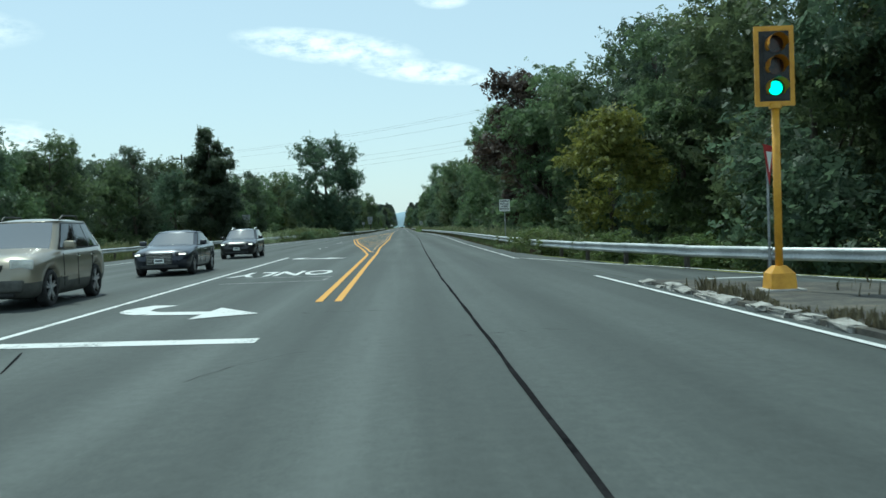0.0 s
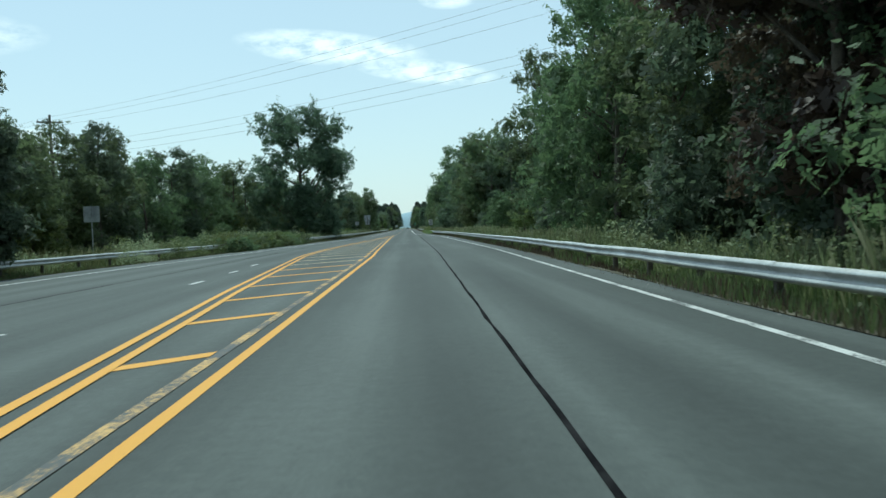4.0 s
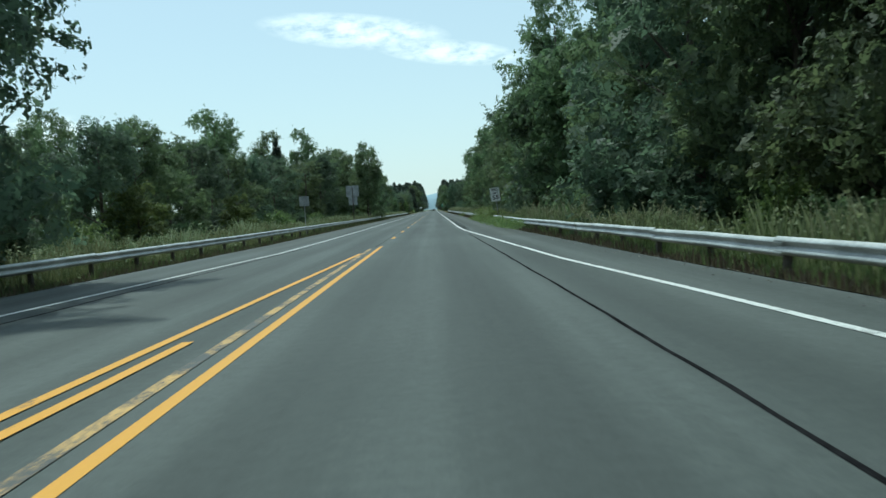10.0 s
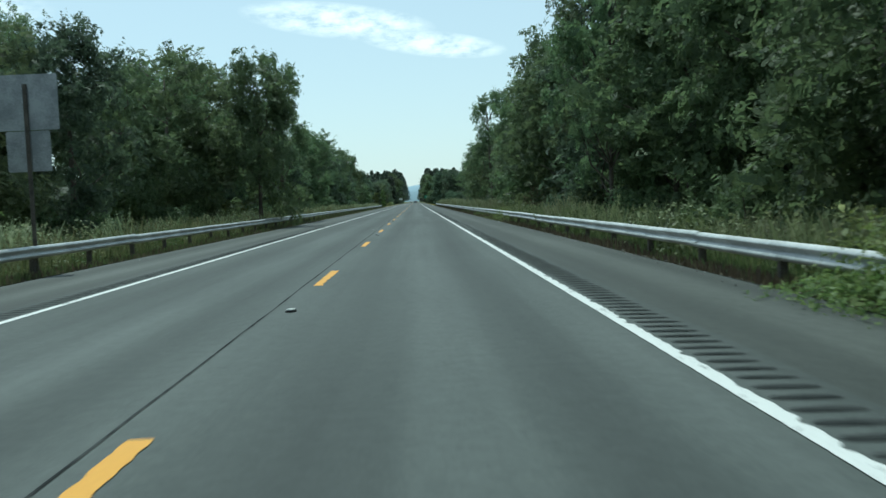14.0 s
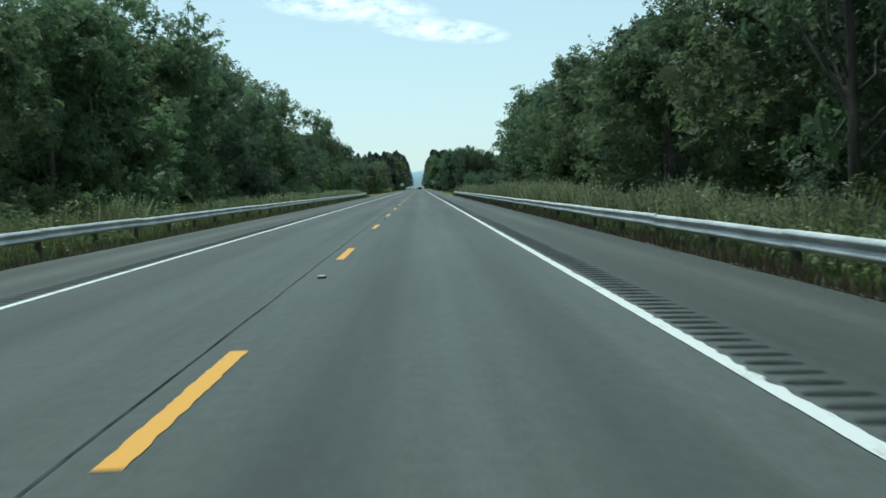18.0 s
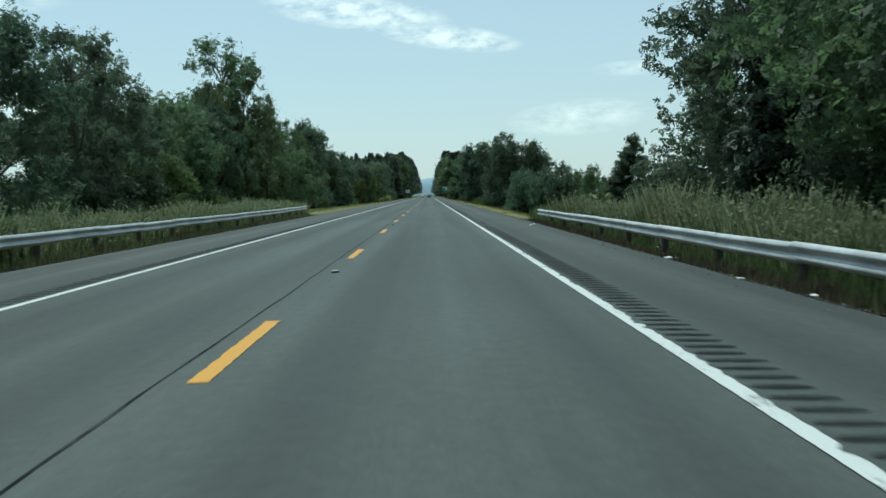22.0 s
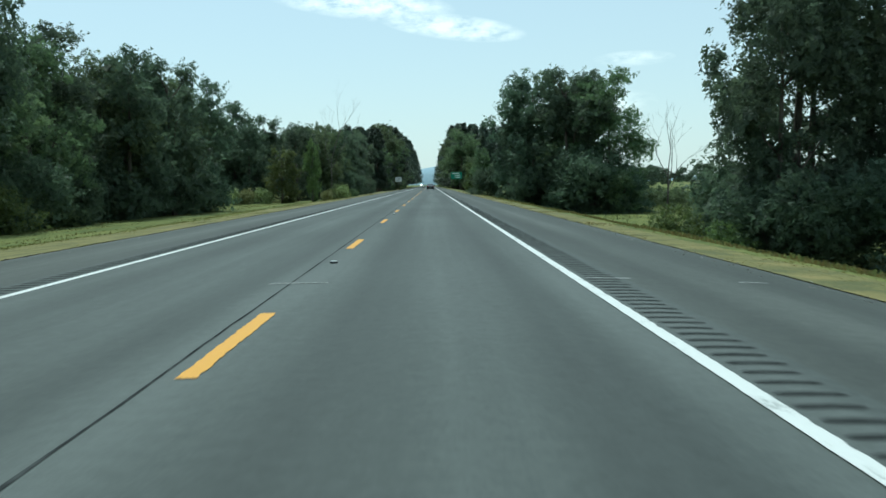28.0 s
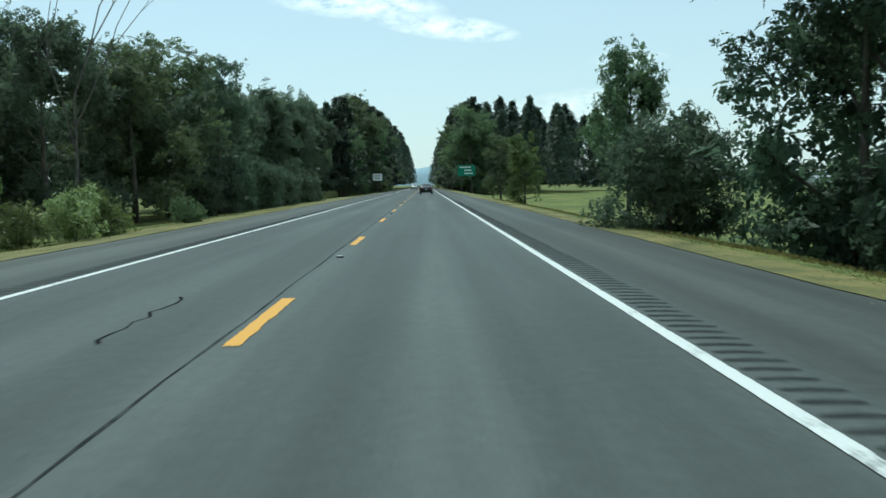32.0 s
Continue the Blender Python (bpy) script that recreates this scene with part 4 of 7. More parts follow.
LITTER = mottled("white_litter", [(0.3, (0.62, 0.62, 0.60)), (0.7, (0.82, 0.82, 0.80))], 9.0, 0.7)
for k, (x, yy, sz) in enumerate(((3.0, 464.9, 0.16), (3.25, 465.2, 0.10), (3.6, 462.4, 0.08), (2.9, 460.4, 0.12), (3.05, 458.1, 0.10), (2.4, 484.5, 0.12), (2.7, 486.0, 0.14), (3.3, 306.5, 0.10), (3.0, 309.2, 0.08), (3.3, 152.0, 0.10))):
    r_ = random.Random(900 + k)
    bm = bmesh.new()
    bmesh.ops.create_icosphere(bm, subdivisions=2, radius=sz * 0.6)
    for v in bm.verts:
        v.co = Vector((v.co.x * r_.uniform(0.7, 1.2), v.co.y * r_.uniform(0.6, 1.0), v.co.z * r_.uniform(0.15, 0.45)))
    lit = part("litter", bm, LITTER, None)
    lit.matrix_basis = pose(x, yy, road_z(x, yy) + sz * 0.12, 0, 0, r_.uniform(0, 180))
    tagged(lit, "crumpled scrap of white paper on the shoulder", "litter", "litter on the shoulder")

# ---- vehicles ----
def car_paint(name, col, metal=0.55):
    m, nt, b = material(name, 0.32, metal, 0.5)
    f = noise_fac(nt, 1.4, 4)
    nt.links.new(mix(nt, f, tuple(c * 0.85 for c in col), tuple(min(1, c * 1.1) for c in col)), b.inputs["Base Color"])
    b.inputs["Coat Weight"].default_value, b.inputs["Coat Roughness"].default_value = 0.8, 0.06
    return m


CAR_GLASS, _, cgb = material("car_glass", 0.04, 0.0, 0.6)
cgb.inputs["Base Color"].default_value = (0.012, 0.014, 0.015, 1)
cgb.inputs["IOR"].default_value = 1.8
SCREEN_GLASS, _, sgb = material("windscreen_glass", 0.03, 0.0, 0.5)
sgb.inputs["Base Color"].default_value = (0.05, 0.056, 0.058, 1)
sgb.inputs["IOR"].default_value = 3.8
TYRE = mottled("tyre", [(0.3, (0.012, 0.012, 0.012)), (0.7, (0.03, 0.03, 0.03))], 8.0, 0.85)
RIM = mottled("alloy", [(0.3, (0.34, 0.34, 0.35)), (0.7, (0.46, 0.46, 0.47))], 6.0, 0.35, 0.5)
TRIM = mottled("black_plastic", [(0.3, (0.012, 0.012, 0.013)), (0.7, (0.028, 0.028, 0.029))], 6.0, 0.6)
CHROME = mottled("chrome", [(0.3, (0.6, 0.6, 0.6)), (0.7, (0.75, 0.75, 0.75))], 5.0, 0.15, 1.0)
LAMP_CLEAR = mottled("clear_lamp", [(0.3, (0.5, 0.5, 0.48)), (0.7, (0.75, 0.75, 0.72))], 9.0, 0.15, 0.3)
LAMP_DARK = mottled("smoked_lamp", [(0.3, (0.06, 0.06, 0.065)), (0.7, (0.14, 0.14, 0.145))], 9.0, 0.12, 0.3)
LAMP_RED = mottled("red_lamp", [(0.3, (0.25, 0.01, 0.01)), (0.7, (0.4, 0.02, 0.02))], 9.0, 0.2)
hm, _, hb = material("headlight_on", 0.2)
hb.inputs["Base Color"].default_value = (0.8, 0.8, 0.75, 1)
hb.inputs["Emission Color"].default_value = (1.0, 0.93, 0.8, 1)
hb.inputs["Emission Strength"].default_value = 1.5


def patch(fn, u0, u1, v0, v1, nu, nv, bm=None, out=(0, 0, 0), both=False):
    """A curved sheet fn(u, v) as a grid of quads, moved by out."""
    bm = bm or bmesh.new()
    o = Vector(out)
    g = [[bm.verts.new(Vector(fn(u0 + (u1 - u0) * i / nu, v0 + (v1 - v0) * k / nv)) + o) for k in range(nv + 1)] for i in range(nu + 1)]
    for i in range(nu):
        for k in range(nv):
            bm.faces.new((g[i][k], g[i + 1][k], g[i + 1][k + 1], g[i][k + 1]))
    return bm


def smooth_table(ys, knots):
    """Values of a (y, value) line with its corners rounded off."""
    v = np.interp(ys, [q[0] for q in knots], [q[1] for q in knots])
    for _ in range(4):
        v[1:-1] = v[1:-1] * 0.5 + (v[:-2] + v[2:]) * 0.25
    return v


def half_ring(w, zb, zs, zt):
    """Half of a body section from the floor's middle over sill, flank and shoulder to the top's middle."""
    ctl = [(0, zb), (0.80 * w, zb), (0.945 * w, zb + 0.06), (0.985 * w, zb + 0.20), (w, zb + (zs - zb) * 0.5), (0.99 * w, zs - 0.13), (0.965 * w, zs - 0.03), (0.86 * w, zs + 0.02), (0.5 * w, zt), (0, zt)]
    d = [0.0]
    for a, b in zip(ctl, ctl[1:]):
        d.append(d[-1] + math.dist(a, b))
    q = np.concatenate([[0.0], np.linspace(d[1], d[-1], 22)])
    x, z = np.interp(q, d, [c[0] for c in ctl]), np.interp(q, d, [c[1] for c in ctl])
    x[2:-1] = x[2:-1] * 0.5 + (x[1:-2] + x[3:]) * 0.25
    z[2:-1] = z[2:-1] * 0.5 + (z[1:-2] + z[3:]) * 0.25
    return list(zip(x, z))


WHEELS = {}


def wheel_meshes(key):
    if key in WHEELS:
        return WHEELS[key]
    bm = bmesh.new()
    ringp = [(0.10, key - 0.10), (0.112, key - 0.05), (0.10, key - 0.012), (0.07, key), (-0.07, key), (-0.10, key - 0.012), (-0.112, key - 0.05), (-0.10, key - 0.10)]
    rings = [[bm.verts.new((x, math.cos(a) * q, math.sin(a) * q)) for x, q in ringp] for a in (2 * math.pi * k / 28 for k in range(28))]
    for i in range(28):
        a_, b_ = rings[i], rings[(i + 1) % 28]
        for k in range(8):
            bm.faces.new((a_[k], a_[(k + 1) % 8], b_[(k + 1) % 8], b_[k]))
    bmesh.ops.recalc_face_normals(bm, faces=bm.faces)
    ty = bpy.data.meshes.new("tyre")
    bm.to_mesh(ty)
    bm.free()
    ty.materials.append(TYRE)
    bm = bmesh.new()
    R = key - 0.085
    bmesh.ops.create_cone(bm, cap_ends=False, segments=28, radius1=R, radius2=R, depth=0.19, matrix=pose(0, 0, 0, 0, 90))
    for k in range(10):
        a = 2 * math.pi * (k // 2) / 5 + (0.16 if k % 2 else -0.16)
        for sx in (-0.075, 0.075):
            bmesh.ops.create_cube(bm, size=1, matrix=Matrix.Rotation(a, 4, 'X') @ Matrix.LocRotScale((sx, 0, R * 0.52), None, (0.03, 0.035, R * 0.98)))
    for sx in (-0.085, 0.085):
        bmesh.ops.create_cone(bm, cap_ends=True, segments=14, radius1=0.07, radius2=0.07, depth=0.03, matrix=pose(sx, 0, 0, 0, 90))
    rm = bpy.data.meshes.new("rim")
    bm.to_mesh(rm)
    bm.free()
    rm.materials.append(RIM)
    WHEELS[key] = (ty, rm)
    return WHEELS[key]


def car(m, label, category, paint, L, W, H, wb, hood, belt, cowl, roof_f, roof_r, tail, lights=True, rack=False, wheel_r=0.33, rear_deck=None, clad=None, big_grille=False):
    """A car with its nose at -y, standing on its tyres at z = 0."""
    c = thing("car", m, label, category)
    hw, f, r = W / 2, -L / 2, L / 2
    deck = rear_deck or belt
    ys = np.arange(f, r + 0.001, 0.06)
    wt_ = smooth_table(ys, [(f, 0.60 * hw), (f + 0.06, 0.74 * hw), (f + 0.18, 0.88 * hw), (f + 0.42, 0.97 * hw), (f + 0.85, hw), (r - 0.7, hw), (r - 0.25, 0.95 * hw), (r - 0.06, 0.86 * hw), (r, 0.72 * hw)])
    zb_ = smooth_table(ys, [(f, 0.32), (f + 0.15, 0.22), (f + 0.6, 0.19), (r - 0.6, 0.20), (r - 0.15, 0.28), (r, 0.38)])
    zs_ = smooth_table(ys, [(f, hood - 0.34), (f + 0.08, hood - 0.24), (f + 0.35, hood - 0.14), (f + 0.8, hood - 0.06), (cowl, belt - 0.03), (0.3, belt), (tail - 0.4, belt + 0.03), (r - 0.3, deck - 0.02), (r - 0.06, deck - 0.10), (r, deck - 0.26)])
    zt_ = smooth_table(ys, [(f, hood - 0.30), (f + 0.08, hood - 0.17), (f + 0.35, hood - 0.05), (f + 0.8, hood + 0.02), (cowl, hood + 0.08), (0.1, belt + 0.04), (tail - 0.3, deck + 0.03), (r - 0.3, deck + 0.02), (r - 0.06, deck - 0.05), (r, deck - 0.2)])
    ra = wheel_r + 0.055
    bm, rows = bmesh.new(), []
    for y, w, zb, zs, zt in zip(ys, wt_, zb_, zs_, zt_):
        hr = half_ring(w, zb, zs, zt)
        ring = hr + [(-x, z) for x, z in reversed(hr[1:-1])]
        row = []
        for x, z in ring:
            yy = float(y)
            for yw in (-wb / 2, wb / 2):
                dy, dz = yy - yw, z - wheel_r - 0.01
                d = math.hypot(dy, dz)
                if abs(x) > 0.6 * hw and d < ra - 0.035:
                    x *= 0.70                       # wheel housing
                elif abs(x) > 0.6 * hw and d < ra + 0.03 and d > 1e-6:
                    yy, z = yw + dy * ra / d, wheel_r + 0.01 + dz * ra / d
            row.append(bm.verts.new((x, yy, z)))
        rows.append(row)
    n_ = len(rows[0])
    for a, b in zip(rows, rows[1:]):
        for k in range(n_):
            bm.faces.new((a[k], a[(k + 1) % n_], b[(k + 1) % n_], b[k]))
    bm.faces.new(list(reversed(rows[0])))
    bm.faces.new(rows[-1])
    bmesh.ops.recalc_face_normals(bm, faces=bm.faces)
    edge = 0.50 if clad else 0.26
    wells = [fc for fc in bm.faces if fc.calc_center_median().z < edge or (abs(fc.calc_center_median().x) < 0.8 * hw and fc.calc_center_median().z < 0.75 and abs(fc.normal.x) > 0.3 and abs(fc.calc_center_median().y) < L / 2 - 0.3)]
    low = bmesh.new()
    for fc in wells:
        low.faces.new([low.verts.new(v.co) for v in fc.verts])
    bmesh.ops.remove_doubles(low, verts=low.verts, dist=0.0005)
    bmesh.ops.delete(bm, geom=wells, context='FACES')
    part("body", bm, paint, c, smooth=True)
    part("cladding" if clad else "underbody", low, clad or TRIM, c, "dark grey plastic cladding" if clad else "black underbody and wheel housings", smooth=True)

    # cabin: painted shell, roof and panes
    zb0, zt0 = belt - 0.04, H - 0.05

    def cab(s):
        e = s ** 0.92
        return (zb0 + (zt0 - zb0) * s, cowl + (roof_f - cowl) * e, tail + (roof_r - tail) * e, hw * (0.93 - 0.19 * s ** 1.15))

    def front(u, s):
        z, yf, yr, w = cab(s)
        return (u * 0.90 * w, yf + 0.16 * abs(u) ** 2.2, z)

    def back(u, s):
        z, yf, yr, w = cab(s)
        return (u * 0.90 * w, yr - 0.10 * abs(u) ** 2.2, z)

    def flank(sx):
        def fn(v, s):
            z, yf, yr, w = cab(s)
            return (sx * (w - 0.03 * (2 * v - 1) ** 4), yf + 0.26 + (yr - yf - 0.42) * v, z)
        return fn
    shell = patch(front, -1, 1, 0, 1, 10, 6)
    patch(back, -1, 1, 0, 1, 10, 6, shell)
    for sx in (-1, 1):
        fl = flank(sx)
        patch(fl, 0, 1, 0, 1, 12, 6, shell)
        patch(lambda u, s: tuple(Vector(front(sx, s)).lerp(Vector(fl(0, s)), u)), 0, 1, 0, 1, 2, 6, shell)
        patch(lambda u, s: tuple(Vector(back(sx, s)).lerp(Vector(fl(1, s)), u)), 0, 1, 0, 1, 2, 6, shell)
    bmesh.ops.remove_doubles(shell, verts=shell.verts, dist=0.001)
    bmesh.ops.recalc_face_normals(shell, faces=shell.faces)
    part("cabin_shell", shell, paint, c, smooth=True)

    def top(u, v):
        w = hw * 0.745
        y0, y1 = roof_f - 0.02 + 0.16 * abs(u) ** 2.2, roof_r + 0.02 - 0.10 * abs(u) ** 2.2
        return (u * w, y0 + (y1 - y0) * v, zt0 - 0.01 + 0.07 * (1 - abs(u) ** 3) * (1 - abs(2 * v - 1) ** 4))
    part("roof", patch(top, -1, 1, 0, 1, 14, 12), paint, c, smooth=True)
    part("windscreen", patch(front, -0.93, 0.93, 0.06, 0.93, 10, 6, out=(0, -0.012, 0.008)), SCREEN_GLASS, c, "windscreen mirroring the sky", smooth=True)
    part("rear_window", patch(back, -0.88, 0.88, 0.12, 0.9, 10, 5, out=(0, 0.012, 0.008)), CAR_GLASS, c, "dark rear window", smooth=True)
    for sx in (-1, 1):
        fl = flank(sx)
        cuts = (0.02, 0.36, 0.68, 0.93) if roof_r > 1.3 else (0.03, 0.44, 0.80, 0.93)
        for a, b in zip(cuts, cuts[1:]):
            part("side_window", patch(fl, a + 0.012, b - 0.012, 0.10, 0.90, 5, 4, out=(sx * 0.010, 0, 0)), CAR_GLASS, c, "dark side window", smooth=True)
        part("window_trim", patch(fl, 0.0, 0.955, 0.05, 0.94, 8, 4, out=(sx * 0.005, 0, 0)), TRIM, c, "black window surround", smooth=True)
        mir = part("mirror", box(-0.11, -0.06, -0.075, 0.11, 0.08, 0.08, 0.05, 3), paint, c, smooth=True)
        mir.matrix_basis = pose(sx * (hw + 0.07), cowl + 0.52, belt + 0.07)
        for yy in (0.12, 1.02):
            part("door_handle", box(sx * (hw - 0.012) - 0.02, yy, belt - 0.17, sx * (hw - 0.012) + 0.02, yy + 0.2, belt - 0.14, 0.008), CHROME if lights else paint, c)
        lamp = part("headlight", box(-0.20, -0.05, -0.055 if not rack else -0.10, 0.20, 0.12, 0.055 if not rack else 0.09, 0.04, 3), LAMP_CLEAR if rack else LAMP_DARK, c, "clear headlight" if rack else "smoked headlight", smooth=True)
        lamp.matrix_basis = pose(sx * hw * 0.72, f + 0.17, hood - 0.21, 0, sx * 4, sx * 30)
        if lights and not rack:
            part("lamp", box(-0.11, -0.062, -0.028, 0.10, -0.046, 0.022, 0.008), hm, lamp, "lit lamp")
        for yy in (cowl + 0.36, 0.16, 1.06):
            part("door_gap", box(sx * (hw - 0.002) - 0.006, yy, 0.34, sx * (hw - 0.002) + 0.006, yy + 0.010, belt - 0.10), TRIM, c)
        part("side_strip", box(sx * hw - 0.010, -wb / 2 + 0.48, 0.54, sx * hw + 0.010, wb / 2 - 0.46, 0.57, 0.006), paint if rack else CHROME, c)
        tl = part("tail_light", box(-0.13, -0.05, -0.10, 0.13, 0.05, 0.10, 0.03, 3), LAMP_RED, c, "red tail light", smooth=True)
        tl.matrix_basis = pose(sx * hw * 0.72, r - 0.09, deck - 0.2, 0, 0, -sx * 25)
        if roof_r > 1.3:
            part("roof_rail", tube([(sx * 0.64 * hw, roof_f + 0.45, H - 0.02), (sx * 0.64 * hw, roof_f + 0.6, H + 0.06), (sx * 0.64 * hw, roof_r - 0.5, H + 0.06), (sx * 0.64 * hw, roof_r - 0.35, H - 0.02)], 0.02, 6), TRIM if rack else CHROME, c, "roof rail")
    g0, g1, gw = (0.36, hood - 0.17, 0.44) if big_grille else (hood - 0.33, hood - 0.21, 0.40)
    part("grille", box(-gw * hw, f - 0.02, g0, gw * hw, f + 0.10, g1, 0.03), TRIM, c, "dark front grille")
    nb = 7 if big_grille else 2
    for k in range(nb):
        z = g0 + 0.035 + (g1 - g0 - 0.07) * k / max(1, nb - 1)
        part("grille_bar", box(-gw * hw * 0.95, f - 0.026, z - 0.006, gw * hw * 0.95, f - 0.012, z + 0.006), CHROME if big_grille or rack else TRIM, c)
    part("air_intake", box(-0.62 * hw, f - 0.005, 0.26, 0.62 * hw, f + 0.10, 0.36, 0.02), TRIM, c, "dark lower air intake")
    part("plate", box(-0.15, f - 0.04, 0.42, 0.15, f - 0.025, 0.56), SIGN_WHITE, c, "small pale plate")
    part("text_bar", box(-0.11, f - 0.044, 0.47, 0.11, f - 0.039, 0.52), SIGN_BLACK, c, "dark bar on the plate")
    part("plate", box(-0.15, r + 0.0, 0.55, 0.15, r + 0.012, 0.70), SIGN_WHITE, c, "small pale plate")
    part("text_bar", box(-0.11, r + 0.011, 0.60, 0.11, r + 0.016, 0.65), SIGN_BLACK, c, "dark bar on the plate")
    if rack:
        part("front_bumper", box(-0.80 * hw, f - 0.05, 0.34, 0.80 * hw, f + 0.10, 0.56, 0.06, 3), clad, c, "dark grey front bumper", smooth=True)
    ty, rm = wheel_meshes(round(wheel_r, 2))
    for yy in (-wb / 2, wb / 2):
        for sx in (-1, 1):
            wh = new("wheel", ty)
            wh.parent = c
            wh.matrix_basis = pose(sx * (hw - 0.118), yy, wheel_r)
            wh["label"] = "black tyre on an alloy wheel"
            rim = new("rim", rm)
            rim.parent = wh
    return c


car(pose(-9.15, 15.85, 0, 0, 0, 1), "beige four-wheel-drive with grey lower cladding, waiting", "car", car_paint("beige_paint", (0.30, 0.27, 0.21)), 4.5, 1.84, 1.72, 2.62, 1.06, 1.10, -1.02, -0.32, 1.55, 2.10,
    rack=True, wheel_r=0.36, clad=mottled("grey_cladding", [(0.3, (0.05, 0.05, 0.045)), (0.7, (0.09, 0.09, 0.08))], 4.0, 0.6))
car(pose(-9.12, 27.6, 0, 0, 0, 1), "dark blue-black saloon with its headlights on, waiting", "car", car_paint("midnight_paint", (0.018, 0.022, 0.035)), 4.72, 1.84, 1.43, 2.82, 0.90, 0.95, -0.95, -0.05, 1.05, 1.95, rear_deck=1.02, big_grille=True)
car(pose(-9.75, 43.6, 0, 0, 0, 2), "black estate car waiting in the queue", "car", car_paint("black_paint", (0.014, 0.014, 0.015)), 4.56, 1.80, 1.48, 2.63, 0.92, 0.96, -0.95, -0.05, 1.75, 2.18)
car(pose(-1.9, 815, 0, 0, 0, 180), "dark saloon driving far ahead in the same lane", "car", car_paint("charcoal_paint", (0.03, 0.03, 0.033)), 4.7, 1.84, 1.45, 2.8, 0.90, 0.96, -0.95, -0.05, 1.05, 1.95, rear_deck=1.02, lights=False)
car(pose(-5.4, 960, 0, 0, 0, 0), "white car coming the other way far ahead", "car", car_paint("white_car_paint", (0.7, 0.7, 0.7), 0.1), 4.6, 1.82, 1.55, 2.7, 0.95, 1.0, -0.95, -0.1, 1.5, 2.1)

# ---- trees ----
rng = np.random.default_rng(7)


def leaves(centres, outward, size, droop=0.15, r=rng):
    """Leaf sprays as small bent quads."""
    n = len(centres)
    nrm = outward + r.normal(0, 0.75, (n, 3))
    nrm[:, 2] += 0.35
    nrm /= np.linalg.norm(nrm, axis=1)[:, None] + 1e-9
    u = np.cross(nrm, r.normal(0, 1, (n, 3)))
    u /= np.linalg.norm(u, axis=1)[:, None] + 1e-9
    w = np.cross(nrm, u)
    s = (size * r.uniform(0.55, 1.3, n))[:, None]
    q = np.empty((n, 4, 3))
    q[:, 0] = centres - u * s * 0.62
    q[:, 1] = centres - w * s * 0.36 + nrm * s * 0.10
    q[:, 2] = centres + u * s * 0.62
    q[:, 3] = centres + w * s * 0.36 + nrm * s * 0.10
    q[:, 2, 2] -= droop * s[:, 0]
    return q


